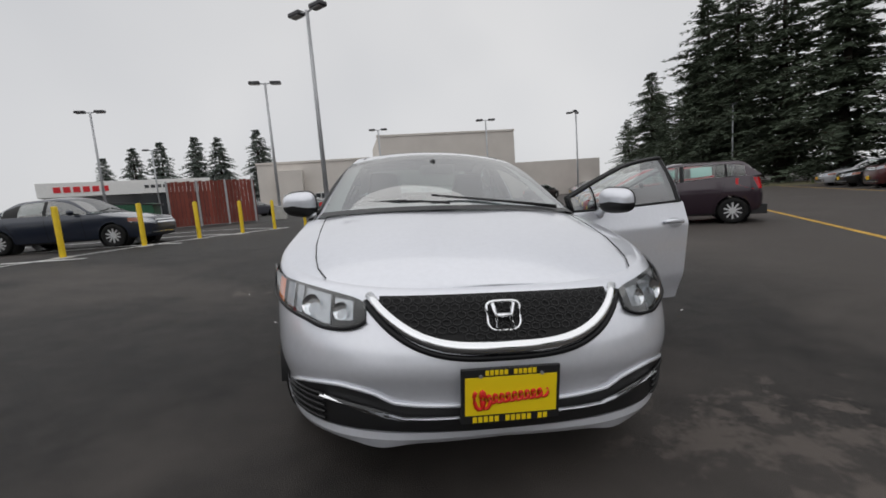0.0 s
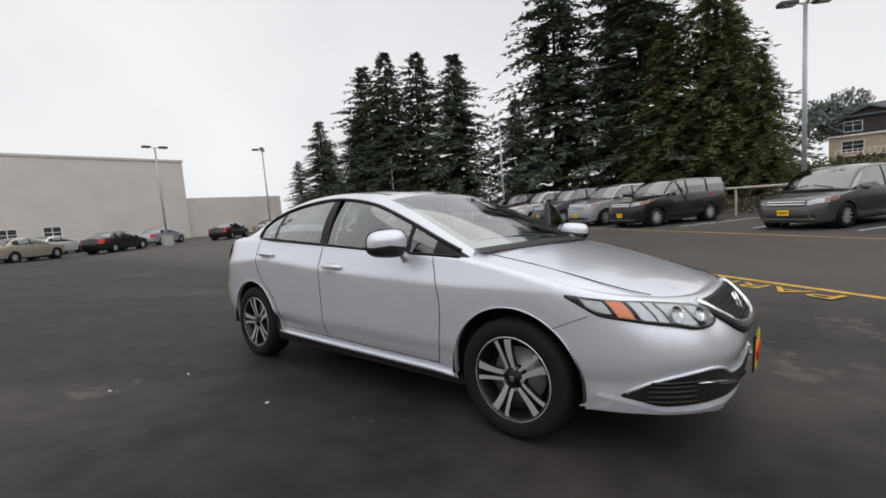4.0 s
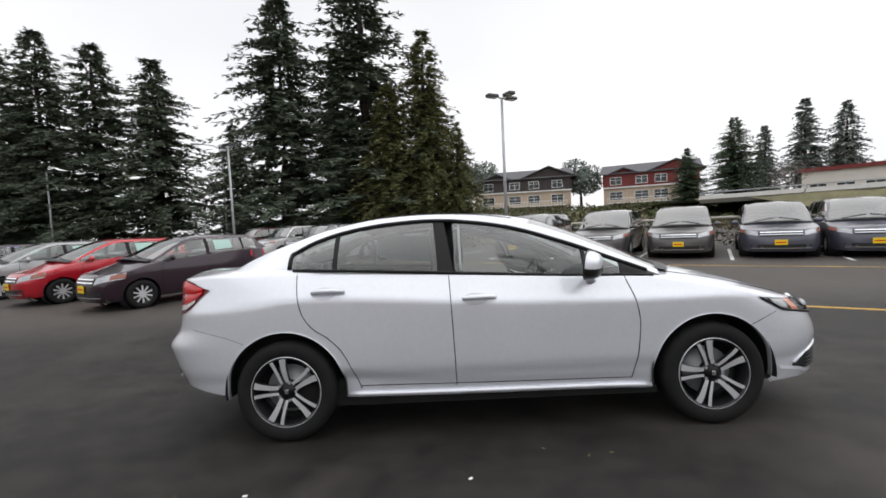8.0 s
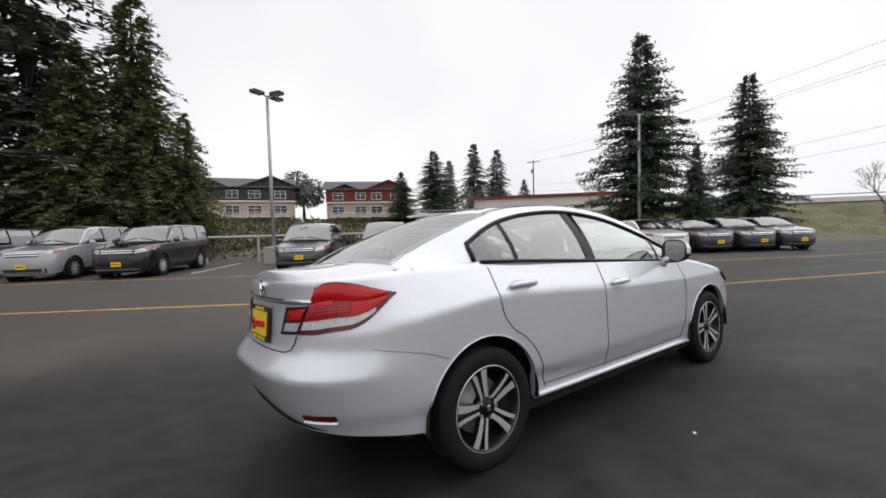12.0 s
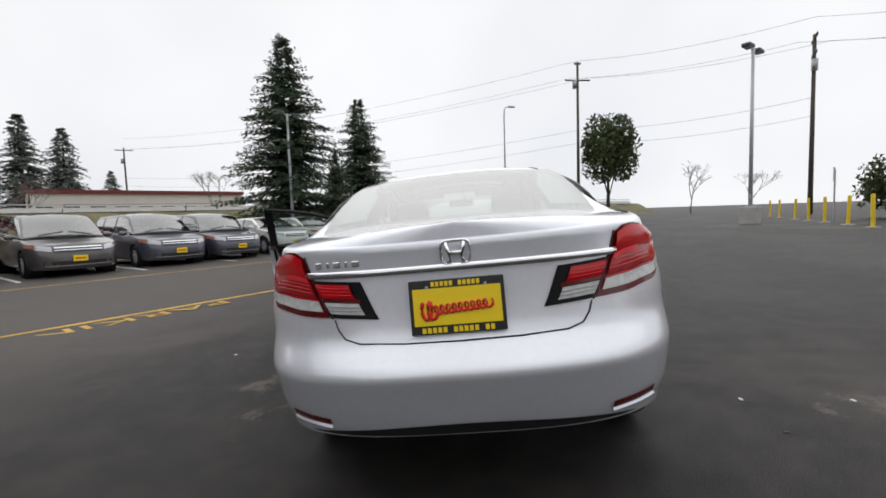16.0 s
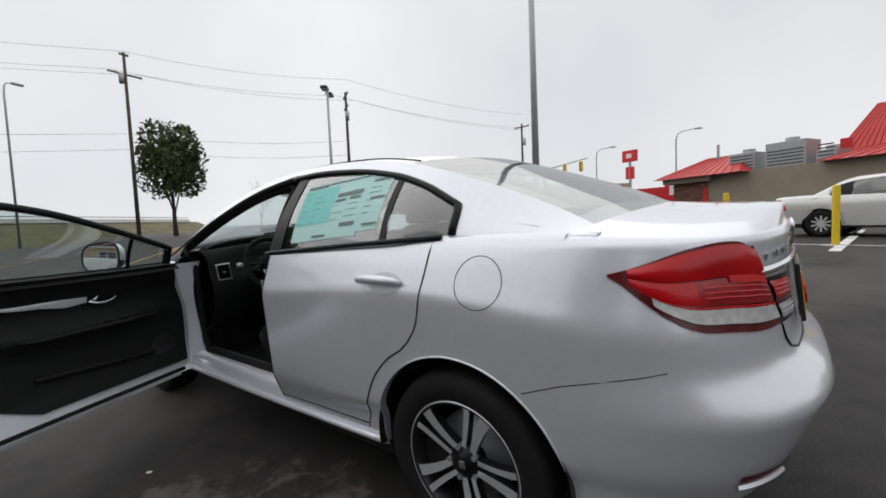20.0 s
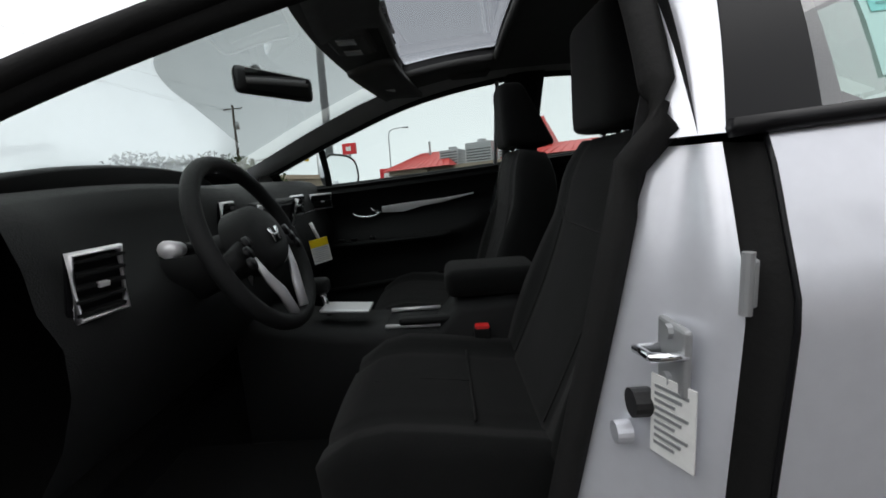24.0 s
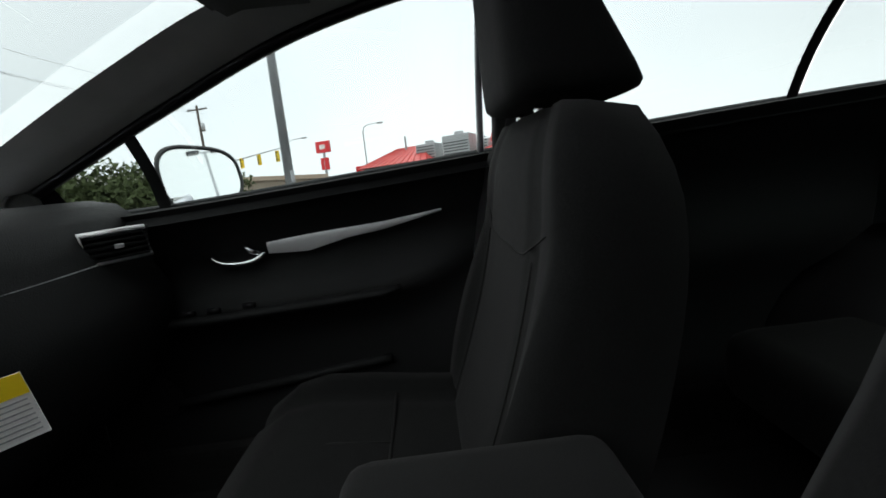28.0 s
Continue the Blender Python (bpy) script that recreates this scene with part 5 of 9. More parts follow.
jamb("a_pillar_jamb", [HS.on_y(HS.lines[0](z), z, 1, -0.004) for z in lin(0.27, 0.935, 16)], 0.14, 0.03, M_SILVER)
vs = []
for y in lin(-0.86, 0.30, 24):
    p = HS.on_y(y, 0.30, 1, -0.004)
    for dx, dz in ((0, -0.03), (-0.02, 0.03), (-0.09, 0.045), (-0.15, 0.05), (-0.17, -0.02), (-0.18, -0.08)):
        vs.append(Vector((p.x + dx, y, 0.30 + dz)))
obj("sill_step", vs, grid_faces(25, 6), M_SILVER, car)
v0, f0 = tube([Vector((0.70, y, 0.352)) for y in lin(-0.78, 0.2, 14)], 0.016, 7)
obj("scuff_plate", v0, f0, M_TRIM, car)
seal = [Vector((0.71, y, 0.345)) for y in lin(0.12, -0.76, 8)] + [Vector((0.705, -0.80 - 0.02 * math.sin(z), z)) for z in lin(0.40, 0.93, 6)]
seal += [HS.house(y, 0.97, 0) + Vector((-0.035, 0, -0.006)) for y in lin(-0.93, 0.18, 24)]
seal += [HS.house(0.215, k, 0) + Vector((-0.05, 0, 0)) for k in lin(0.9, 0.05, 6)] + [Vector((0.715, seal_y(z) - 0.004, z)) for z in lin(0.98, 0.38, 10)]
v0, f0 = tube(seal, 0.021, 8, closed=True)
obj("door_opening_seal", v0, f0, M_RUBBER, car, "black rubber opening seal")
v0, f0 = tube([HS.house(y, 1, 0) + Vector((-0.012, 0, 0.004)) for y in lin(-1.0, 0.26, 30)], 0.017, 8)
obj("upper_seal", v0, f0, M_RUBBER, car)
# striker, cap, labels on the pillar
st_c = Vector((0.80, 0.205, 0.765))
part("striker_plate", box_bm((-0.03, -0.006, -0.04), (0.03, 0.004, 0.04), 0.004, m=Matrix.Translation(st_c)), M_STEEL, car)
v0, f0 = tube([st_c + Vector((0.025, 0, 0.01)), st_c + Vector((0.02, -0.035, 0.008)), st_c + Vector((-0.02, -0.035, 0.002)), st_c + Vector((-0.025, 0, 0))], 0.006, 8)
obj("striker_loop", v0, f0, M_CHROME, car)
for zz in (-0.028, 0.03):
    part("bolt", cyl_bm(st_c + Vector((0, -0.012, zz)), st_c + Vector((0, -0.004, zz)), 0.009, seg=8), M_STEEL, car)
part("pillar_cap", cyl_bm((0.775, 0.19, 0.695), (0.775, 0.166, 0.695), 0.018, seg=16), M_BLACKPL, car)
part("pillar_plug", cyl_bm((0.765, 0.17, 0.65), (0.765, 0.15, 0.65), 0.014, seg=16), M_SILVER, car)
lab_ = empty("pillar_label", Matrix.Translation((0.812, 0.20, 0.69)) @ Matrix.Rotation(radians(25), 4, "Z"), parent=car)
part("paper", box_bm((-0.028, -0.004, -0.05), (0.028, -0.002, 0.05)), M_WHITE, lab_, "white paper label")
for k in range(9):
    part("print_bar", box_bm((-0.022, -0.0055, 0.035 - 0.009 * k), (0.02 - 0.008 * (k % 3), -0.0038, 0.039 - 0.009 * k)), M_STEEL, lab_)

# ---- cabin ----
part("cabin_floor", box_bm((-0.795, -1.0, 0.20), (0.70, 1.35, 0.238)), M_CARPET, car, "black carpet floor")
part("firewall", box_bm((-0.72, -1.02, 0.2), (0.72, -0.98, 0.95)), M_CARPET, car)
for s in (-1, 1):
    part("kick_panel", box_bm((s * 0.70 - 0.012, -1.0, 0.22), (s * 0.70 + 0.012, -0.80, 0.95)), M_TRIM, car)
# floor mat
part("floor_mat", box_bm((0.12, -0.85, 0.236), (0.62, -0.30, 0.246), 0.004), M_FABRIC, car)


def dash_section(x):
    """Dashboard section (y, z) at x: cowl edge, top pad, brow, face, knee."""
    d = 1 - min(1, ((abs(x - 0.37)) / 0.30) ** 2)
    d = max(0, d)
    edge = -1.03 + 0.10 * (x / 0.72) ** 2
    c = 0.06 * math.exp(-(x / 0.2) ** 2)
    return [(edge, 0.955), (-0.93, 0.985 + 0.0 * d), (-0.80, 1.0 + 0.005 * d), (-0.70, 0.998 + 0.012 * d), (-0.645 - 0.02 * d, 0.985 + 0.012 * d), (-0.61 - 0.05 * d, 0.955), (-0.595 - 0.06 * d + c * 0.3, 0.90), (-0.59 - 0.01 * d, 0.84 - 0.02 * d), (-0.565 - c, 0.79), (-0.57 - c * 0.5, 0.72), (-0.60, 0.64), (-0.66, 0.55), (-0.75, 0.48)]


xs_d = lin(-0.72, 0.72, 48)
vs = [Vector((x, y, z)) for x in xs_d for y, z in dash_section(x)]
dash = obj("dashboard", vs, grid_faces(49, 13), M_TRIM, car, "black moulded dashboard")
# upper hood tier over the display, gauge pod behind the wheel
vs = []
for i, x in enumerate(lin(-0.02, 0.66, 26)):
    k = (x - 0.32) / 0.34
    h = 0.052 * max(0, 1 - k * k) ** 0.5
    for y, z in ((-0.95, 0.98), (-0.85, 0.995 + h), (-0.74, 1.0 + h), (-0.72, 0.992 + h), (-0.76, 0.985)):
        vs.append(Vector((x, y, z)))
obj("display_hood", vs, grid_faces(27, 5), M_TRIM, dash)
part("upper_display", box_bm((0.16, -0.79, 0.985), (0.52, -0.77, 1.03), 0.004), M_GLOSSBLK, dash)


def vent(name, c, w, h, yaw):
    m = Matrix.Translation(c) @ Matrix.Rotation(radians(yaw), 4, "Z") @ Matrix.Rotation(radians(-12), 4, "X")
    v = empty(name, m, parent=car)
    ring = [(-w / 2, 0.006, -h / 2), (w / 2 - 0.01, 0.006, -h / 2), (w / 2, 0.006, h / 2), (-w / 2 + 0.012, 0.006, h / 2)]
    v0, f0 = tube(ring, 0.006, 6, closed=True)
    obj("bezel", v0, f0, M_SATIN, v, "satin silver bezel")
    part("recess", box_bm((-w / 2, -0.004, -h / 2), (w / 2, 0.0, h / 2)), M_GLOSSBLK, v)
    for k in range(5):
        z = -h / 2 + h * (k + 0.5) / 5
        part("slat", box_bm((-w / 2 + 0.006, 0.0, z - 0.0025), (w / 2 - 0.006, 0.012, z + 0.0025)), M_TRIM, v)
    part("tab", box_bm((-0.008, 0.008, -0.004), (0.008, 0.016, 0.004), 0.001), M_SATIN, v)


vent("air_vent", Vector((0.645, -0.565, 0.865)), 0.085, 0.10, -12)
vent("air_vent", Vector((-0.59, -0.575, 0.905)), 0.125, 0.06, -32)
vent("air_vent", Vector((-0.26, -0.570, 0.912)), 0.08, 0.065, -15)
vent("air_vent", Vector((0.15, -0.615, 0.915)), 0.06, 0.075, -4)
# passenger dash strip and centre stack
v0, f0 = tube([Vector((x, dash_section(x)[5][0] + 0.012, 0.88 + 0.01 * math.sin(x * 4))) for x in lin(-0.70, -0.24, 12)], 0.006, 6)
obj("dash_strip", v0, f0, M_SATIN, dash)
stack = empty("centre_stack", Matrix.Translation((-0.03, -0.575, 0.86)) @ Matrix.Rotation(radians(-18), 4, "X"), parent=car)
part("fascia", box_bm((-0.15, -0.02, -0.16), (0.15, 0.012, 0.085), 0.008), M_TRIM, stack)
part("screen", box_bm((-0.10, 0.012, -0.035), (0.10, 0.018, 0.075), 0.003), M_GLOSSBLK, stack, "dark glossy touch screen")
v0, f0 = tube([(-0.145, 0.016, 0.085), (-0.15, 0.018, -0.04), (-0.13, 0.02, -0.16)], 0.008, 6)
obj("stack_trim", v0, f0, M_SATIN, stack)
v0, f0 = tube([(0.145, 0.016, 0.085), (0.15, 0.018, -0.04), (0.13, 0.02, -0.16)], 0.008, 6)
obj("stack_trim", v0, f0, M_SATIN, stack)
part("control_panel", box_bm((-0.11, 0.012, -0.15), (0.11, 0.02, -0.05), 0.004), M_GLOSSBLK, stack)
for x in (-0.075, 0.075):
    v0, f0 = lathe([(0.021, 0), (0.021, 0.012), (0.016, 0.018), (0, 0.018)], 24, Matrix.Translation((x, 0.02, -0.10)) @ Matrix.Rotation(radians(-90), 4, "X"))
    obj("climate_knob", v0, f0, M_SATIN, stack)
for x in (-0.03, 0.0, 0.03):
    part("climate_button", box_bm((x - 0.011, 0.02, -0.11), (x + 0.011, 0.026, -0.09), 0.002), M_TRIM, stack)

# steering wheel
SWM = Matrix.Translation((0.385, -0.435, 0.872)) @ Vector((0.0, 0.92, 0.39)).to_track_quat("Z", "Y").to_matrix().to_4x4()
sw = empty("steering_wheel", SWM, parent=car)
# find which local axis is up: rim ring in the local xy plane
up_l = SWM.to_3x3().inverted() @ Vector((0, 0, 1))
ua = math.atan2(up_l.y, up_l.x)
ring = [(0.178 * math.cos(a), 0.178 * math.sin(a), 0.0) for a in [2 * math.pi * k / 56 for k in range(56)]]
v0, f0 = tube(ring, 0.0165, 12, closed=True)
obj("rim", v0, f0, M_TRIM, sw, "black grained rim")


def swp(r, a, z=0.0):
    return (r * math.cos(ua + a), r * math.sin(ua + a), z)


vs, fs = [], []
for i, r in enumerate((0.0, 0.04, 0.066, 0.078, 0.082)):
    for k in range(28):
        a = 2 * math.pi * k / 28
        rr = r * (1 + 0.12 * math.cos(2 * a + math.pi)) * (1 + 0.10 * math.cos(a))
        vs.append(Vector(swp(rr, a, (0.038, 0.036, 0.030, 0.018, -0.02)[i])))
fs = [(i * 28 + k, i * 28 + (k + 1) % 28, (i + 1) * 28 + (k + 1) % 28, (i + 1) * 28 + k) for i in range(4) for k in range(28)]
obj("airbag_pad", vs, fs, M_TRIM, sw)
for a, r0, r1, mt in ((math.radians(97), 0.05, 0.168, M_TRIM), (-math.radians(97), 0.05, 0.168, M_TRIM)):
    v0, f0 = tube([swp(r0, a, 0.01), swp((r0 + r1) / 2, a, 0.006), swp(r1, a, 0.0)], [0.03, 0.024, 0.016], 8, flat=0.45)
    obj("spoke", v0, f0, mt, sw)
for s in (-1, 1):
    v0, f0 = tube([swp(0.088, s * math.radians(108), 0.016), swp(0.098, s * math.radians(135), 0.014), swp(0.118, s * math.radians(158), 0.012), swp(0.166, s * math.radians(171), 0.006)], [0.008, 0.013, 0.017, 0.017], 8, flat=0.5)
    obj("silver_spoke", v0, f0, M_SATIN, sw, "satin silver lower spoke")
    for k in range(3):
        v0, f0 = lathe([(0.013, 0), (0.013, 0.006), (0, 0.007)], 14, Matrix.Translation(swp(0.098 + 0.014 * k, s * math.radians(97 + 9 * (k - 1)), 0.024)))
        obj("button", v0, f0, M_GLOSSBLK, sw)
em = empty("emblem", Matrix.Translation((0, 0, 0.04)) @ Matrix.Rotation(ua - math.pi / 2, 4, "Z"), parent=sw)
for s in (-1, 1):
    v0, f0 = tube([(s * 0.018, 0.016, 0), (s * 0.012, 0, 0), (s * 0.014, -0.016, 0)], 0.004, 6)
    obj("bar", v0, f0, M_CHROME, em)
v0, f0 = tube([(-0.012, 0, 0), (0.012, 0, 0)], 0.004, 6)
obj("bar", v0, f0, M_CHROME, em)
tube_on("column_cover", [(0.38, -0.48, 0.85), (0.375, -0.58, 0.82), (0.37, -0.68, 0.79)], [0.05, 0.062, 0.07], M_TRIM, car, 12)
for s, L in ((1, 0.19), (-1, 0.17)):
    tube_on("stalk", [(0.38 + s * 0.05, -0.53, 0.875), (0.38 + s * (L - 0.02), -0.495, 0.892)], [0.010, 0.012], M_TRIM, car, 8)
    tube_on("stalk_knob", [(0.38 + s * (L - 0.02), -0.495, 0.892), (0.38 + s * (L + 0.02), -0.49, 0.898)], [0.013, 0.015], M_SATIN, car, 10)


# seats
def seat(x0, label, lean):
    st = empty("front_seat", Matrix.Translation((x0, 0.035 if x0 > 0 else 0.0, -0.025)), parent=car)
    tagged(st, label)

    def loft(name, path, wid, thick, bol, material, n=22, pad=0.0):
        """Padded slab along path of (y, z, ny, nz): front face bulges to (ny, nz), side bolsters stand proud."""
        vs, m = [], len(path)
        for i, (y, z, ny, nz) in enumerate(path):
            e = i / (m - 1)
            w = wid(e)
            for j in range(2 * n):
                if j < n:
                    u = -1 + 2 * j / (n - 1)
                    b = bol(e) * (abs(u) ** 5) - 0.55 * bol(e) * max(0, (abs(u) - 0.86) / 0.14) ** 2
                    d = thick(e) * (0.5 - 0.10 * u * u) + b - 0.02 * max(0, (abs(u) - 0.93) / 0.07)
                    crease = -0.006 * math.exp(-((abs(u) - 0.62) / 0.035) ** 2)
                    d += crease
                else:
                    u = 1 - 2 * (j - n) / (n - 1)
                    d = -(thick(e) * 0.5 + pad) * (1 - 0.25 * u ** 6)
                vs.append(Vector((u * w, y + ny * d, z + nz * d)))
        fs = [(i * 2 * n + j, i * 2 * n + (j + 1) % (2 * n), (i + 1) * 2 * n + (j + 1) % (2 * n), (i + 1) * 2 * n + j) for i in range(m - 1) for j in range(2 * n)]
        fs += [tuple(range(2 * n))[::-1], tuple((m - 1) * 2 * n + k for k in range(2 * n))]
        return obj(name, vs, fs, material, st)
    cush = [(-0.30, 0.43, -0.9, 0.3), (-0.297, 0.465, -0.5, 0.86), (-0.265, 0.487, 0, 1), (-0.20, 0.493, 0, 1), (-0.10, 0.483, 0, 1), (0.0, 0.468, 0, 1), (0.08, 0.457, 0.1, 1), (0.13, 0.452, 0.2, 0.98)]
    loft("cushion", cush, lambda e: 0.255 - 0.02 * max(0, 1 - e * 4), lambda e: 0.16 if e > 0.15 else 0.08 + 0.5 * e, lambda e: 0.05 * min(1, e * 2.5), M_FABRIC)
    rec = radians(lean)
    Y0, Z0, LB = 0.125, 0.50, 0.58
    back = []
    for i in range(19):
        s = i / 18
        L = LB * s
        back.append((Y0 + L * math.sin(rec) + 0.03 * math.sin(math.pi * s), Z0 + L * math.cos(rec), -math.cos(rec), math.sin(rec)))
    bol_b = lambda e: 0.06 * math.sin(math.pi * min(1, e * 1.3 + 0.08)) if e < 0.70 else 0.006
    thk_b = lambda e: (0.135 - 0.03 * e) * (1 - 0.5 * (max(0, e - 0.8) / 0.2) ** 2.2)
    loft("backrest", back, lambda e: 0.270 if e < 0.6 else 0.270 - 0.075 * ((e - 0.6) / 0.4) ** 2.8, thk_b, bol_b, M_FABRIC, pad=0.045)

    def on_back(u, e, out=0.0):
        """Point on the padded front face of the backrest."""
        L = LB * e
        y, z = Y0 + L * math.sin(rec) + 0.03 * math.sin(math.pi * e), Z0 + L * math.cos(rec)
        d = thk_b(e) * (0.5 - 0.10 * u * u) + bol_b(e) * abs(u) ** 5 + out
        return Vector((u * 0.255, y - math.cos(rec) * d, z + math.sin(rec) * d))
    # stitched seams: an upper yoke with drooping ends, two long side seams, and the cushion cross
    for pts in ([on_back(u, 0.66 + (0.0 if abs(u) < 0.45 else 0.20 * (abs(u) - 0.45))) for u in lin(-0.8, 0.8, 20)],
                [on_back(-0.62, e) for e in lin(0.05, 0.66, 14)], [on_back(0.62, e) for e in lin(0.05, 0.66, 14)]):
        v0, f0 = tube(pts, 0.0013, 5)
        obj("back_seam", v0, f0, M_RUBBER, st)
    v0, f0 = tube([Vector((0, y, z)) for y, z in ((-0.26, 0.566), (-0.15, 0.567), (-0.05, 0.555))], 0.003, 5)
    obj("cushion_seam", v0, f0, M_RUBBER, st)
    v0, f0 = tube([Vector((u * 0.16, -0.05, 0.555 + 0.003 * abs(u))) for u in lin(-1, 1, 8)], 0.003, 5)
    obj("cushion_seam", v0, f0, M_RUBBER, st)
    # headrest: upright front face, wedge-shaped to the rear, and its posts
    hy, hz = Y0 + LB * math.sin(rec), Z0 + LB * math.cos(rec)
    vs = []
    sq = lambda v, p: math.copysign(abs(v) ** p, v)
    LV = [(-1, 0.6), (-0.985, 0.8), (-0.95, 0.92), (-0.88, 0.985), (-0.7, 1.0), (-0.35, 1.0), (0, 1.0), (0.35, 1.0), (0.7, 1.0), (0.87, 0.98), (0.945, 0.92), (0.985, 0.8), (1, 0.6)]
    for q, r in LV:
        for k in range(32):
            b = 2 * math.pi * k / 32
            front = hy - 0.075 - 0.004 * q
            half_d = 0.068 - 0.026 * q
            vs.append(Vector((0.132 * r * sq(math.cos(b), 0.4) * (1 - 0.13 * q), front + half_d + half_d * r * sq(math.sin(b), 0.5), hz + 0.125 + 0.11 * q)))
    fs = [(i * 32 + k, i * 32 + (k + 1) % 32, (i + 1) * 32 + (k + 1) % 32, (i + 1) * 32 + k) for i in range(12) for k in range(32)]
    fs += [tuple(range(32))[::-1], tuple(12 * 32 + k for k in range(32))]
    obj("headrest", vs, fs, M_FABRIC, st)
    for s in (-1, 1):
        v0, f0 = tube([(s * 0.055, hy - 0.02, hz - 0.02), (s * 0.055, hy - 0.015, hz + 0.04)], 0.007, 8)
        obj("headrest_post", v0, f0, M_CHROME, st)
    part("seat_base", box_bm((-0.2, -0.24, 0.26), (0.2, 0.12, 0.40), 0.02), M_TRIM, st)
    part("side_valance", box_bm((-0.265, -0.24, 0.33), (-0.235, 0.16, 0.44), 0.01), M_TRIM, st)
    part("side_valance", box_bm((0.235, -0.24, 0.33), (0.265, 0.16, 0.44), 0.01), M_TRIM, st)


seat(0.375, "charcoal cloth driver's seat with headrest", 16)
seat(-0.375, "charcoal cloth passenger seat with headrest", 12)
# rear bench
bench = empty("rear_bench", Matrix.Identity(4), parent=car)
part("bench_cushion", box_bm((-0.66, 0.72, 0.36), (0.66, 1.22, 0.54), 0.06, 4), M_FABRIC, bench, smooth=True)
part("bench_back", box_bm((-0.64, 0, 0), (0.64, 0.14, 0.60), 0.05, 4, m=Matrix.Translation((0, 1.14, 0.50)) @ Matrix.Rotation(radians(-24), 4, "X")), M_FABRIC, bench, smooth=True)
for x in (-0.38, 0, 0.38):
    part("rear_headrest", box_bm((x - 0.11, 1.33, 1.0), (x + 0.11, 1.42, 1.10), 0.035, 4), M_FABRIC, bench, smooth=True)
part("parcel_shelf", box_bm((-0.64, 1.38, 0.985), (0.64, 1.74, 1.01), 0.01), M_TRIM, car)
for s in (-1, 1):
    tube_on("rear_belt", [(s * 0.5, 1.40, 1.02), (s * 0.52, 1.26, 0.85), (s * 0.56, 1.16, 0.58)], 0.022, M_TRIM, car, 6, 0.15)

# console, lever, armrest
con = empty("centre_console", Matrix.Identity(4), parent=car)
vs = []
for y, w, zt in ((-0.66, 0.12, 0.61), (-0.52, 0.125, 0.585), (-0.38, 0.125, 0.56), (-0.22, 0.12, 0.55), (-0.08, 0.115, 0.55), (-0.02, 0.105, 0.62), (0.20, 0.10, 0.63), (0.30, 0.10, 0.52)):
    for x, z in ((-w, 0.24), (-w, zt - 0.03), (-w + 0.02, zt), (w - 0.02, zt), (w, zt - 0.03), (w, 0.24)):
        vs.append(Vector((x - 0.01, y, z)))
obj("console_body", vs, grid_faces(8, 6), M_TRIM, con)
part("armrest", box_bm((-0.105, -0.06, 0.63), (0.085, 0.215, 0.712), 0.03, 4), M_FABRIC, con, "padded cloth armrest lid", smooth=True)
part("shift_plate", box_bm((-0.05, -0.44, 0.0), (0.04, -0.29, 0.010), 0.005, m=Matrix.Translation((0, 0, 0.572)) @ Matrix.Rotation(radians(-4), 4, "X")), M_SATIN, con, "satin silver shift gate")
part("gate_slot", box_bm((-0.03, -0.44, 0.591), (0.015, -0.30, 0.595)), M_GLOSSBLK, con)
tube_on("shift_lever", [(-0.01, -0.42, 0.58), (-0.012, -0.44, 0.66)], [0.010, 0.009], M_CHROME, con, 8)
part("shift_knob", box_bm((-0.035, -0.50, 0.65), (0.012, -0.41, 0.70), 0.018, 3), M_TRIM, con, smooth=True)
part("cup_holder", box_bm((-0.055, -0.24, 0.550), (0.04, -0.09, 0.556), 0.002), M_GLOSSBLK, con)
v0, f0 = tube([(-0.085, -0.24, 0.557), (-0.088, -0.08, 0.557)], 0.007, 6)
obj("console_rail", v0, f0, M_SATIN, con)
v0, f0 = tube([(0.07, -0.24, 0.557), (0.073, -0.08, 0.557)], 0.007, 6)
obj("console_rail", v0, f0, M_SATIN, con)
part("handbrake", box_bm((0.05, -0.20, 0.56), (0.085, -0.03, 0.585), 0.01, m=None), M_TRIM, con)
M_REDBTN = mat("red_buckle", (0.75, 0.02, 0.02), 0.4)
part("belt_buckle", box_bm((0.118, 0.012, 0.48), (0.15, 0.06, 0.566), 0.006), M_TRIM, car)
part("buckle_button", box_bm((0.119, 0.016, 0.554), (0.149, 0.056, 0.571), 0.004), M_REDBTN, car, "red belt buckle button")
# hang tag from the knob
tag = empty("hang_tag", Matrix.Translation((-0.205, -0.485, 0.757)) @ Matrix.Rotation(radians(-58), 4, "Z") @ Matrix.Rotation(radians(8), 4, "Y"), parent=car)
part("card", box_bm((-0.032, -0.001, -0.048), (0.032, 0.001, 0.038)), M_WHITE, tag, "white paper card")
part("yellow_head", box_bm((-0.032, 0.0012, 0.010), (0.032, 0.0022, 0.038)), M_PLATE, tag)
for k in range(7):
    part("print_bar", box_bm((-0.027, 0.0012, 0.002 - 0.007 * k), (0.026 - 0.008 * (k % 2), 0.0018, 0.004 - 0.007 * k)), M_STEEL, tag)
tube_on("strap", [(-0.207, -0.487, 0.792), (-0.21, -0.51, 0.85)], 0.006, M_WHITE, car, 6)

# passenger and rear door trims
def mx(v):
    return Vector((-v.x, v.y, v.z))


dr = empty("passenger_door_trim", Matrix.Identity(4), parent=car)
door_trim(dr, mx)


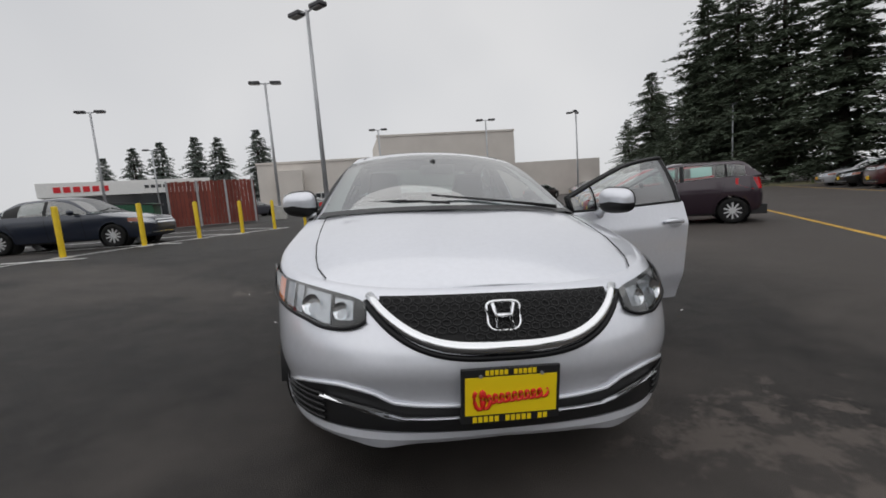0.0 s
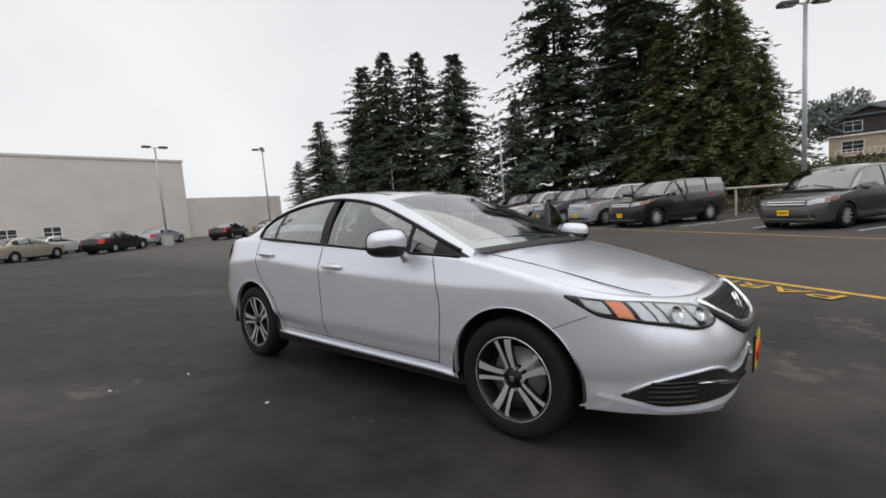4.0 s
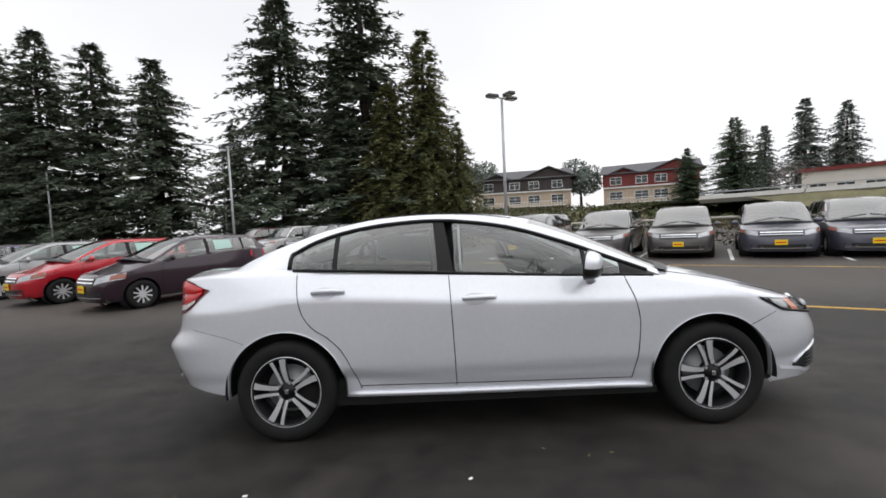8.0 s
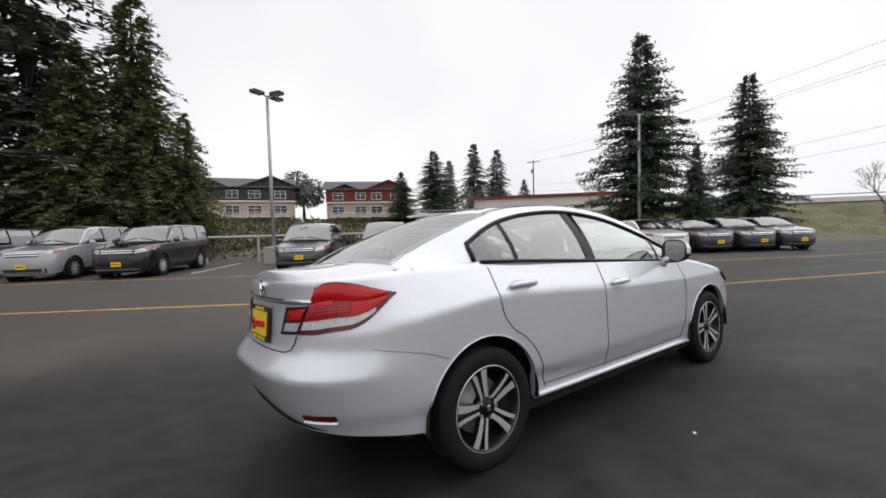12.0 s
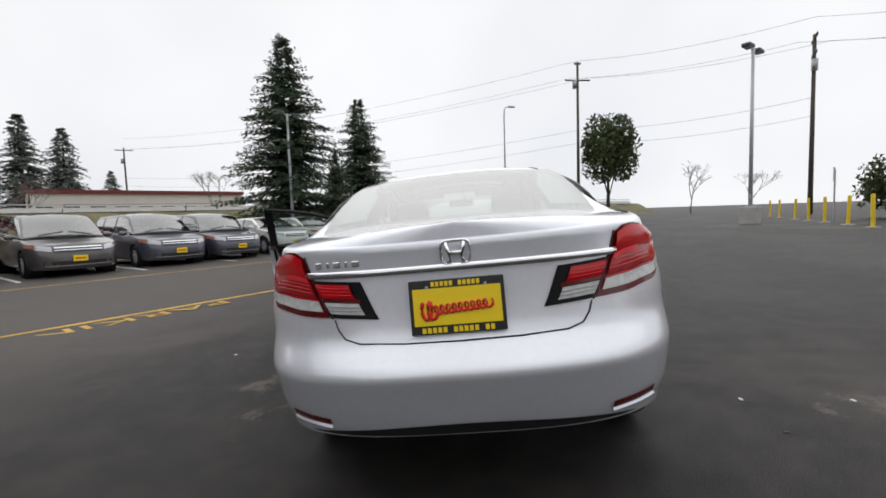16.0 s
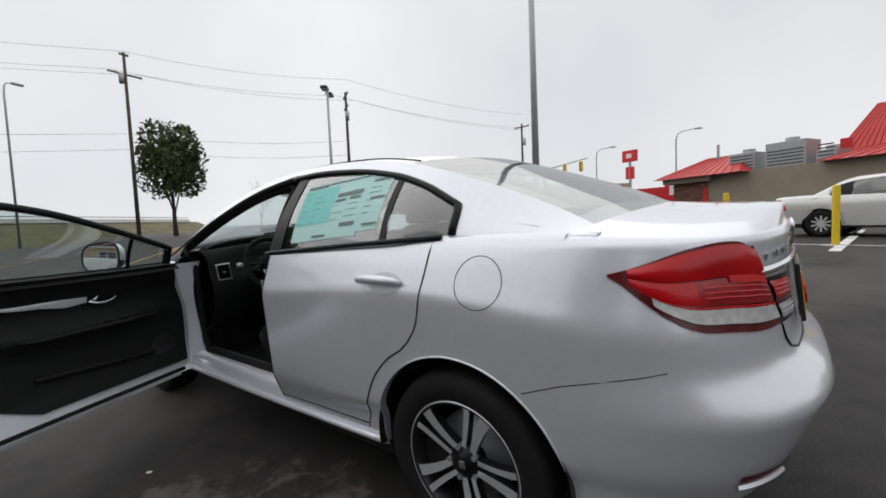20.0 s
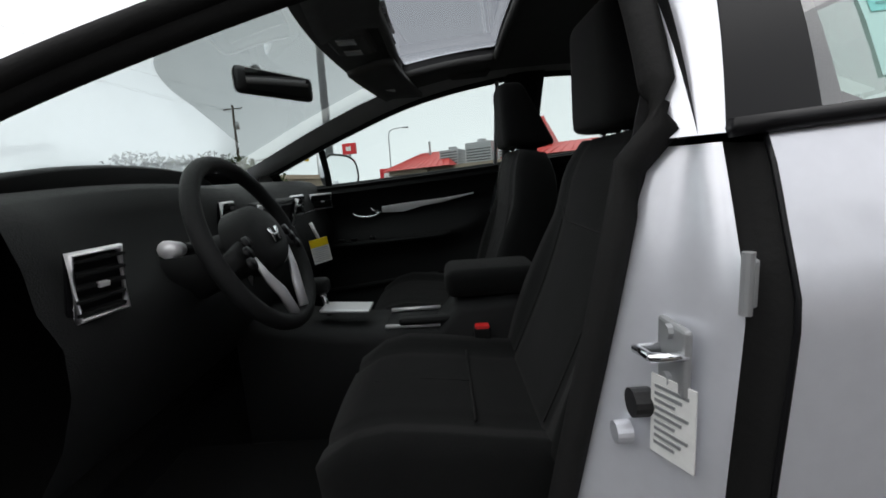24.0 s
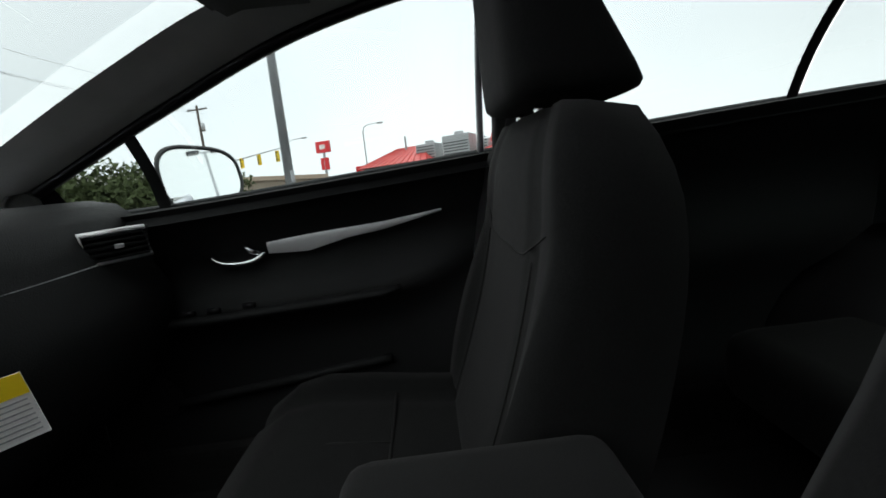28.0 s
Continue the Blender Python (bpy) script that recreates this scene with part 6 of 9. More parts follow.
def rear_trim(side):
    vs = []
    for i in range(17):
        for j in range(15):
            p = HS.skin(("s", 2, min(i / 16, 0.9999)), 0.03 + 0.97 * j / 14)
            arm = 0.045 * math.exp(-((j / 14 - 0.55) / 0.09) ** 2)
            vs.append(Vector((side * (p.x - 0.105 - arm - (0.03 if j > 12 else 0)), p.y, p.z)))
    obj("rear_door_trim", vs, grid_faces(17, 15), M_TRIM, car, "black inner rear door trim")
    vs = []
    for i in range(9):
        y = 1.22 + 0.5 * i / 8
        for z in lin(0.3, HS.zs(y), 6):
            vs.append(Vector((side * 0.69, y, z)))
    obj("quarter_trim", vs, grid_faces(9, 7), M_TRIM, car)


for s in (-1, 1):
    rear_trim(s)
# belt ledge caps joining glass and trim
for s, a, b in ((-1, -0.99, 1.28), (1, 0.27, 1.28)):
    vs = []
    for y in lin(a, b, 30):
        vs += [Vector((s * (HS.gx(y) - 0.004), y, HS.zs(y) + 0.004)), Vector((s * (HS.gx(y) - 0.10), y, HS.zs(y) + 0.004)), Vector((s * (HS.gx(y) - 0.135), y, HS.zs(y) - 0.03))]
    obj("belt_ledge", vs, grid_faces(31, 3), M_TRIM, car)
vs = []
for y in lin(-0.80, 0.26, 20):
    vs += [Vector((HS.gx(y) - 0.004, y, HS.zs(y) + 0.003)), Vector((HS.gx(y) - 0.10, y, HS.zs(y) + 0.003)), Vector((HS.gx(y) - 0.135, y, HS.zs(y) - 0.03))]
obj("belt_ledge", vs, grid_faces(21, 3), M_TRIM, door)

M_BELT = mat("belt_webbing", (0.03, 0.03, 0.032), 0.7, bump=0.4, bscale=900, fine=0.15)
# headliner with sunroof opening, pillar trims
vs, fs = roof_sheet(0.03, True)
obj("headliner", vs, fs, M_LINER, car, "grey cloth headliner")
vs = []
loop = [(-SR[2], y) for y in lin(SR[0], SR[1], 8)] + [(x, SR[1]) for x in lin(-SR[2], SR[2], 12)] + [(SR[2], y) for y in lin(SR[1], SR[0], 8)] + [(x, SR[0]) for x in lin(SR[2], -SR[2], 12)]


def roof_z(x, y):
    k = min(1.0, abs(x) / HS.rail_hx(y))
    zh, zc = HS.rail_hz(y), HS.roof(y)
    return zh + (zc - zh) * (1 - k ** 2.2)


for x, y in loop:
    z = roof_z(x, y)
    vs += [Vector((x, y, z + 0.002)), Vector((x * 0.985, y, z - 0.036))]
obj("sunroof_frame", vs, grid_faces(len(loop), 2), M_BLACKPL, car, "black sunroof surround")
v0, f0 = tube([Vector((x, y, roof_z(x, y) - 0.034)) for x, y in loop], 0.014, 8, closed=True)
obj("sunroof_trim", v0, f0, M_LINER, car)
for s in (-1, 1):
    vs = []
    for y in lin(-0.99, 1.60, 70):
        p0, p1, p2 = HS.house(y, 1.0, 0), HS.house(y, 1, 1), HS.house(y, 0.10 + 0.14 * min(1, max(0, (y - 1.0) / 0.3)), 2)
        for p, dx, dz in ((p0, -0.008, 0.006), (p0, -0.022, 0.004), (p1, -0.034, -0.022), (p2, -0.018, -0.024)):
            vs.append(Vector((s * (p.x + dx), p.y, p.z + dz)))
    obj("roof_side_trim", vs, grid_faces(71, 4), M_PILLARTRIM, car, "grey pillar and roof edge trim")
    vs = []
    for k in lin(0, 1, 10):
        for y, dx in ((0.235, -0.02), (0.24, -0.07), (0.32, -0.085), (0.39, -0.07), (0.395, -0.02)):
            p = HS.house(y, k, 0)
            vs.append(Vector((s * (p.x + dx), y, p.z)))
    obj("b_pillar_trim", vs, grid_faces(11, 5), M_TRIM, car, "dark centre pillar trim")
    vs = [Vector((s * (p.x - 0.05), p.y, p.z)) for y in lin(1.29, 1.60, 8) for k in lin(0, 1, 6) for p in (HS.house(y, k, 0),)]
    obj("c_pillar_trim", vs, grid_faces(9, 7), M_LINER, car)
    # seat belt on the pillar
    v0, f0 = tube([HS.house(0.205, k, 0) + Vector((-0.03, 0, 0)) for k in lin(0.02, 0.97, 10)], 0.008, 6)
    if s < 0:
        obj("pillar_bead", [Vector((-v.x, v.y, v.z)) for v in v0], f0, M_POLE, car, "pale grey door frame bead")
    vs = []
    for x, y, z in ((0.605, 0.30, 1.20), (0.622, 0.262, 1.05), (0.640, 0.225, 0.90), (0.652, 0.185, 0.75), (0.655, 0.15, 0.60), (0.648, 0.125, 0.40)):
        vs += [Vector((s * x, y - 0.024, z)), Vector((s * x, y + 0.024, z)), Vector((s * (x - 0.002), y + 0.024, z)), Vector((s * (x - 0.002), y - 0.024, z))]
    obj("seat_belt", vs, [(i * 4 + a, i * 4 + (a + 1) % 4, i * 4 + 4 + (a + 1) % 4, i * 4 + 4 + a) for i in range(5) for a in range(4)], M_BELT, car, "grey-black woven seat belt", smooth=False)
    part("belt_guide", box_bm((s * 0.648 - 0.012, 0.165, 0.800), (s * 0.648 + 0.012, 0.235, 0.824), 0.008), M_GLOSSBLK, car)
    part("inner_sill", box_bm((min(s * 0.70, s * 0.79), -0.92 if s < 0 else 0.30, 0.2), (max(s * 0.70, s * 0.79), 1.3, 0.352), 0.02), M_CARPET, car)
    part("belt_anchor", box_bm((s * 0.60 - 0.02, 0.27, 1.17), (s * 0.60 + 0.02, 0.31, 1.25), 0.01), M_TRIM, car)
    # tweeter pod in the mirror corner
    v0, f0 = lathe([(0.034, 0), (0.034, 0.012), (0.026, 0.016), (0.024, 0.010), (0, 0.012)], 22, Matrix.Translation((s * 0.735, -0.86, 1.0)) @ Vector((-s * 0.8, 0.6, 0.1)).to_track_quat("Z", "Y").to_matrix().to_4x4())
    obj("tweeter", v0, f0, M_LINER, car)
    # sun visor and grab handle
    vz = lambda x, y: roof_z(x, y) - 0.04
    vs = [Vector((s * x, y, HS.house(-0.22, 1 - x / 0.62, 2).z - 0.04 + 0.30 * min(0, y + 0.22))) for x in lin(0.14, 0.53, 10) for k in lin(0, 1, 5) for y in (-0.235 - 0.09 * (1 - (x / 0.59) ** 2) + 0.15 * k,)]
    vis = obj("sun_visor", vs, grid_faces(11, 6), M_LINER, car, "grey cloth sun visor")
    vis.modifiers.new("thick", "SOLIDIFY").thickness = 0.016
    if s < 0:
        part("visor_label", box_bm((-0.47, -0.25, -0.001), (-0.41, -0.20, 0.001), m=Matrix.Translation((0, 0, HS.house(-0.22, 1 - 0.44 / 0.62, 2).z - 0.056)) ), M_WHITE, car)
    tube_on("grab_handle", [(s * 0.53, 0.00, 1.378), (s * 0.51, 0.02, 1.352), (s * 0.505, 0.15, 1.356), (s * 0.525, 0.17, 1.388)], 0.011, M_LINER, car, 8)
    tube_on("grab_handle", [(s * 0.52, 0.60, 1.39), (s * 0.50, 0.62, 1.362), (s * 0.50, 0.75, 1.358), (s * 0.52, 0.77, 1.38)], 0.011, M_LINER, car, 8)
part("map_light", box_bm((-0.09, -0.33, 1.345), (0.09, -0.21, 1.375), 0.012), M_LINER, car)
for x in (-0.05, 0.05):
    part("map_lens", box_bm((x - 0.02, -0.30, 1.341), (x + 0.02, -0.25, 1.346), 0.002), M_CLEARL, car)
mir = empty("rear_view_mirror", Matrix.Translation((0.0, -0.49, 1.262)) @ Matrix.Rotation(radians(-30), 4, "Z"), parent=car)
part("housing", box_bm((-0.13, -0.02, -0.036), (0.13, 0.012, 0.034), 0.016, 3), M_BLACKPL, mir, smooth=True)
part("glass", box_bm((-0.108, 0.0125, -0.026), (0.108, 0.0145, 0.026)), M_MIRROR, mir, "mirror glass")
tube_on("stem", [(0, -0.02, 0.01), (0, -0.06, 0.035), (0, -0.085, 0.05)], [0.012, 0.011, 0.02], M_BLACKPL, mir, 8)
# window sticker sheets inside the rear driver-side glass
M_AQUA = mat("aqua_paper", (0.22, 0.62, 0.58), 0.7)
M_PALE = mat("pale_green_paper", (0.46, 0.71, 0.67), 0.7)
M_PRINTF = mat("pale_print", (0.16, 0.42, 0.40), 0.7)
M_PRINT = mat("grey_print", (0.16, 0.2, 0.2), 0.7)


def on_glass(y, z):
    zb, zr = HS.zs(y), HS.rail_z(y)
    return HS.house(y, (z - zb) / (zr - zb), 0) + Vector((0.003, 0, 0))


def sheet(name, y0, y1, z0, z1, mt, off, parent, slope=0.07):
    vs = [on_glass(y, z0 + (z1 - z0) * k + slope * (y - 0.4)) + Vector((off, 0, 0)) for y in lin(y0, y1, 6) for k in lin(0, 1, 4)]
    return obj(name, vs, grid_faces(7, 5), mt, parent)


stk = empty("window_sticker", Matrix.Identity(4), parent=car)
tagged(stk, "aqua and white price sticker sheets on the rear side glass")
sheet("paper", 0.42, 0.85, 1.055, 1.302, M_PALE, 0.0, stk)
sheet("aqua_block", 0.428, 0.655, 1.125, 1.278, M_AQUA, 0.0008, stk)
sheet("paper", 0.84, 0.965, 1.07, 1.285, M_PALE, -0.0008, stk)
rs2 = random.Random(4)
for y0, y1, z, h in [(0.412, 0.55, 1.284, 0.012), (0.56, 0.80, 1.290, 0.006), (0.645, 0.80, 1.225, 0.016), (0.645, 0.71, 1.206, 0.008), (0.73, 0.80, 1.208, 0.006), (0.72, 0.81, 1.10, 0.014), (0.55, 0.64, 1.066, 0.010), (0.84, 0.93, 1.262, 0.008), (0.86, 0.94, 1.19, 0.008), (0.86, 0.94, 1.09, 0.008)]:
    sheet("print_bar", y0 + 0.02, y1 + 0.02, z, z + h, M_PRINT, 0.0016, stk)
for k in range(26):
    y0 = (0.435, 0.52, 0.665, 0.75, 0.86)[k % 5]
    z = 1.135 + 0.026 * (k // 5) + rs2.uniform(-0.004, 0.004)
    sheet("print_line", y0, y0 + rs2.uniform(0.03, 0.075), z, z + 0.0028, M_PRINTF, 0.0013, stk)


# ---- ground ----
def build_ground():
    xs = sorted({round(v, 3) for v in list(np.arange(-14, 14.01, 0.5)) + [s * d for s in (-1, 1) for d in (16, 18, 21, 25, 30, 36, 45, 60, 90, 140, 220, 400, 800, 2000)]})
    ys = sorted({float(v) for v in list(np.arange(-30, 30.1, 2.0)) + [s * d for s in (-1, 1) for d in (36, 45, 60, 90, 140, 220, 400, 800, 2000)]})
    vs = [Vector((x, y, ground_z(x, y))) for x in xs for y in ys]
    g = obj("ground", vs, grid_faces(len(xs), len(ys)), M_ASPHALT)
    tagged(g, "dark damp asphalt of a dealership car lot with pale patches", "ground", kind="structure")


build_ground()


# ---- parked cars ----
def gen_shell(half, wb, fo, ro, h, hood_f, hood_r, belt_f, belt_r, cowl, ws_top, roof_end, tail_y, tail_z, wr, nf=3.2, nr=4.5, tumble=0.16, sill=0.3, taper=0.04):
    f, r = -wb / 2, wb / 2
    yf, yr = f - fo, r + ro
    top_z = h - 0.075
    return Shell(
        half=half, yfc=f - 0.02, yrc=r + 0.05, nf=nf, nr=nr,
        w=[(0.15, 0.9), (sill, 0.95), (0.5, 0.985), (0.75, 1.0), (belt_f, 0.97), (belt_r + 0.05, 0.93)],
        front=[(0.18, yf + 0.08), (0.3, yf), (0.55, yf + 0.01), (hood_f - 0.1, yf + 0.06), (hood_f + 0.05, yf + 0.16), (hood_f + 0.3, yf + 0.4)],
        rear=[(0.25, yr - 0.1), (0.4, yr - 0.01), (0.62, yr), (tail_z - 0.1, yr - 0.06), (tail_z + 0.05, yr - 0.08)],
        zs=[(yf, hood_f - 0.03), (f - 0.2, hood_f + 0.06), (cowl, belt_f), (0.2, (belt_f + belt_r) / 2 + 0.01), (r, belt_r), (yr, min(belt_r, tail_z))],
        zb=[(yf, 0.2), (f, sill - 0.06), (r, sill - 0.04), (yr, 0.34)],
        zc=[(yf, hood_f - 0.02), (yf + 0.15, hood_f), (f, hood_f + (hood_r - hood_f) * 0.7), (cowl - 0.1, hood_r), (tail_y - 0.2, tail_z + 0.02), (yr, tail_z)],
        lines=[[(0.2, cowl + 0.15), (1.2, cowl + 0.2)], [(0.2, 0.18), (1.2, 0.22)], [(0.2, r - 0.42), (0.5, r - 0.36), (0.8, r - 0.2), (1.2, r - 0.1)]],
        wheels=(f, r), wz=wr, ar=wr * 1.17,
        rail_z=[(cowl, belt_f + 0.01), (ws_top, top_z - 0.07), (0.1, top_z - 0.02), (roof_end - 0.15, top_z - 0.05), (tail_y - 0.02, belt_r + 0.05), (tail_y, belt_r + 0.02)],
        rail_x=[(cowl, half - 0.09), (ws_top, half - 0.09 - tumble * 0.85), (roof_end, half - 0.08 - tumble), (tail_y, half - 0.12)],
        rail_hz=[(cowl, belt_f + 0.05), (ws_top, top_z - 0.012), (0.1, top_z + 0.03), (roof_end, top_z), (tail_y, tail_z + 0.02)],
        rail_hx=[(cowl, half - 0.13), (ws_top, half - 0.13 - tumble), (roof_end, half - 0.15 - tumble), (tail_y, half - 0.18)],
        roof=[(cowl, hood_r), (ws_top, h - 0.04), (0.1, h), (roof_end, h - 0.03), (tail_y, tail_z + 0.035)],
        bow=[(cowl, -0.18), (ws_top, -0.08), (0.2, 0), (tail_y, 0.03)],
        gx=[(cowl, half - 0.075), (0, half - 0.075), (tail_y, half - 0.09)],
        gst=[cowl, ws_top, roof_end, tail_y])


KINDS = {
    "hatchback": dict(half=0.85, wb=2.53, fo=0.78, ro=0.66, h=1.52, hood_f=0.78, hood_r=1.06, belt_f=0.95, belt_r=1.1, cowl=-1.02, ws_top=-0.12, roof_end=1.45, tail_y=1.82, tail_z=1.1, wr=0.305),
    "suv": dict(half=0.99, wb=2.78, fo=0.92, ro=1.12, h=1.83, hood_f=1.02, hood_r=1.17, belt_f=1.15, belt_r=1.22, cowl=-0.98, ws_top=-0.32, roof_end=2.3, tail_y=2.44, tail_z=1.22, wr=0.37, nf=4.2, nr=6, tumble=0.13, sill=0.4),
    "minivan": dict(half=1.0, wb=3.0, fo=0.98, ro=1.15, h=1.74, hood_f=0.88, hood_r=1.1, belt_f=1.0, belt_r=1.1, cowl=-1.3, ws_top=-0.45, roof_end=2.38, tail_y=2.6, tail_z=1.12, wr=0.345, nf=3.4, nr=6, tumble=0.15, sill=0.32),
    "crossover": dict(half=0.95, wb=2.79, fo=0.97, ro=1.15, h=1.56, hood_f=0.92, hood_r=1.1, belt_f=1.05, belt_r=1.17, cowl=-1.05, ws_top=-0.25, roof_end=1.3, tail_y=2.25, tail_z=1.2, wr=0.36, tumble=0.16, sill=0.38),
    "sedan": dict(half=0.89, wb=2.7, fo=0.92, ro=1.05, h=1.43, hood_f=0.74, hood_r=0.98, belt_f=0.92, belt_r=1.0, cowl=-0.98, ws_top=-0.2, roof_end=0.9, tail_y=1.62, tail_z=1.03, wr=0.315, nf=3.4, nr=4.5),
    "old_sedan": dict(half=0.865, wb=2.715, fo=0.93, ro=1.05, h=1.38, hood_f=0.72, hood_r=0.93, belt_f=0.88, belt_r=0.93, cowl=-0.85, ws_top=-0.2, roof_end=0.85, tail_y=1.5, tail_z=0.97, wr=0.3, nf=4.0, nr=5.5, tumble=0.19),
}
PAINTS = {}


def paint(name, col, metal=0.35):
    if name not in PAINTS:
        PAINTS[name] = mat(name, col, 0.32, metal, var=0.02, scale=3, coat=1.0)
    return PAINTS[name]


def patch(shell, outline, end, push, thick=None):
    """Small panel on the nose or tail: outline of (x, z) rows, each row a list across."""
    vs, n = [], len(outline[0])
    for row in outline:
        for x, z in row:
            vs.append(shell.on(x, z, end, push))
    return vs, grid_faces(len(outline), n)


def simple_wheel(parent, y, side, x, r, hub_mat, spokes=10):
    w = empty("wheel", Matrix.Translation((side * x, y, r)) @ Matrix.Rotation(side * radians(90), 4, "Y"), parent=parent)
    vs, fs = lathe([(r * 0.66, -0.09), (r * 0.9, -0.1), (r, -0.07), (r, 0.06), (r * 0.93, 0.1), (r * 0.7, 0.095), (r * 0.66, 0.085)], 28)
    obj("tyre", vs, fs, M_RUBBER, w)
    vs, fs = lathe([(r * 0.67, 0.088), (r * 0.62, 0.09), (r * 0.6, 0.03), (0.02, 0.02)], 28)
    obj("rim", vs, fs, M_DARKALLOY, w)
    bm = bmesh.new()
    for k in range(spokes):
        a = 2 * math.pi * k / spokes
        box_bm((0.03, -r * 0.055, 0.06), (r * 0.63, r * 0.055, 0.085), bm=bm, m=Matrix.Rotation(a, 4, "Z"))
    cyl_bm((0, 0, 0.05), (0, 0, 0.09), r * 0.16, seg=12, bm=bm)
    part("spokes", bm, hub_mat, w)
    return w


BUILT = {}


def parked_car(kind, paint_name, col, place, label, group, plate=True, metal=0.35):
    """A parked car: the first of its kind is built, the others are copies with paint of their own."""
    if (kind, plate) not in BUILT:
        BUILT[kind, plate] = build_parked(kind, paint_name, col, place, label, group, plate, metal), paint(paint_name, col, metal)
        return BUILT[kind, plate][0]
    src, old = BUILT[kind, plate]
    c = tagged(copy_thing(src, place), label, "", group)
    P = paint(paint_name, col, metal)
    for o in c.children_recursive:
        if o.type == "MESH" and o.data.materials[0] == old:
            o.material_slots[0].link = "OBJECT"
            o.material_slots[0].material = P
    return c


def build_parked(kind, paint_name, col, place, label, group, plate, metal):
    S = gen_shell(**KINDS[kind])
    k = KINDS[kind]
    P = paint(paint_name, col, metal)
    c = empty({"hatchback": "hatchback_car", "suv": "suv_car", "minivan": "minivan", "crossover": "crossover_car", "sedan": "sedan_car", "old_sedan": "sedan_car"}[kind], place, label, "minivan" if kind == "minivan" else "car", group)
    sts = S.stations(10, [5, 7, 7, 6], 8)
    iA, iB, iC = 15, 22, 29
    for side in (-1, 1):
        for nm, a, b in (("wing", 0, iA), ("front_door", iA, iB), ("rear_door", iB, iC), ("rear_quarter", iC, len(sts) - 1)):
            vs, fs = S.side_panel(sts[a:b + 1], 12, side)
            obj(nm, vs, fs, P, c)
        for ln in (0, 1, 2):
            pts = [S.on_y(S.lines[ln](z), z, side, 0.002) for z in lin(k["sill"] if "sill" in k else 0.3, k["belt_f"] - 0.02, 6)]
            vs = [p + Vector((0, d, 0)) for p in pts for d in (-0.005, 0.005)]
            obj("door_gap", vs, grid_faces(len(pts), 2), M_GLOSSBLK, c)
        cw, wt, re, ty = S.gst
        vs, fs = [], []
        for y in lin(cw, ty, 26):
            for q in (0, 0.5, 1):
                p = S.house(y, q, 1)
                vs.append(Vector((p.x * side, p.y, p.z)))
        obj("roof_rail", vs, grid_faces(27, 3), P, c)
        gl = M_GLASS
        dv = 0.27
        rq = re - (0.0 if kind in ("hatchback", "sedan", "old_sedan", "crossover") else 0.45)
        spans = [("front_side_window", cw + 0.08, 0.18, M_GLASS), ("rear_side_window", dv, min(rq, S.wheels[1] - 0.15), M_GLASSD if kind in ("suv", "minivan") else gl)]
        if kind in ("suv", "minivan"):
            spans.append(("quarter_window", S.wheels[1] - 0.05, ty - 0.25, M_GLASSD))
        else:
            spans.append(("quarter_window", S.wheels[1] - 0.1, min(ty - 0.3, S.wheels[1] + 0.35), gl))
        last = cw
        for nm, a, b, g in spans:
            vs = [Vector((p.x * side, p.y, p.z)) for y in lin(a, b, 8) for q in lin(0.02, 0.98, 4) for p in (S.house(y, q, 0),)]
            w = obj(nm, vs, grid_faces(9, 5), g, c)
            w.visible_shadow = False
        if kind == "hatchback":
            vs = [Vector(((p.x - 0.012) * side, p.y, p.z)) for y in lin(0.42, 0.86, 4) for q in lin(0.22, 0.86, 3) for p in (S.house(y, q, 0),)]
            obj("price_sheet", vs, grid_faces(5, 4), M_PALE, c, "pale price sheet inside the rear side glass")
        for a, b in ((0.18, dv), (spans[1][2], spans[2][1])):
            vs = [Vector((p.x * side, p.y, p.z)) for y in lin(a, b, 2) for q in lin(0, 1, 4) for p in (S.house(y, q, 0),)]
            obj("pillar", vs, grid_faces(3, 5), M_GLOSSBLK, c)
        vs = [Vector((p.x * side, p.y, p.z)) for y in lin(spans[2][2], ty, 5) for q in lin(0, 1, 4) for p in (S.house(y, q, 0),)]
        obj("rear_pillar", vs, grid_faces(6, 5), P, c)
        bm = bmesh.new()
        mp = S.house(cw + 0.35, 0.0, 0)
        bmesh.ops.create_uvsphere(bm, u_segments=10, v_segments=6, radius=1, matrix=Matrix.Translation((side * (mp.x + 0.15), mp.y, mp.z + 0.06)) @ Matrix.Diagonal((0.12, 0.06, 0.075, 1)))
        part("door_mirror", bm, P, c, smooth=True)
        for wy in S.wheels:
            simple_wheel(c, wy, side, k["half"] - 0.11, k["wr"], M_ALLOY)
            vs, fs = lathe([(k["wr"] * 1.18, -0.34), (k["wr"] * 1.18, 0.0)], 20, Matrix.Translation((side * (k["half"] - 0.03), wy, k["wr"])) @ Matrix.Rotation(side * radians(90), 4, "Y"))
            obj("wheel_well", vs, fs, M_BLACKPL, c)
        # lamps
        zf = k["hood_f"]
        x0, x1 = k["half"] * 0.55, k["half"] * 0.965
        rows = [[(side * x, zf - 0.2 + 0.09 * (x - x0) / (x1 - x0) + 0.13 * q) for x in lin(x0, x1, 6)] for q in (0, 0.5, 1)]
        vs, fs = patch(S, rows, "f", 0.006)
        hl = obj("headlamp", vs, fs, M_REFL, c)
        rows = [[(side * x, zf - 0.2 + 0.09 * (x - x0) / (x1 - x0) + 0.13 * q) for x in lin(x0 + (x1 - x0) * 0.72, x1 * 1.005, 4)] for q in (0.15, 0.5, 0.85)]
        vs, fs = patch(S, rows, "f", 0.012)
        obj("turn_lamp", vs, fs, M_AMBERDIM, hl, "amber turn lamp")
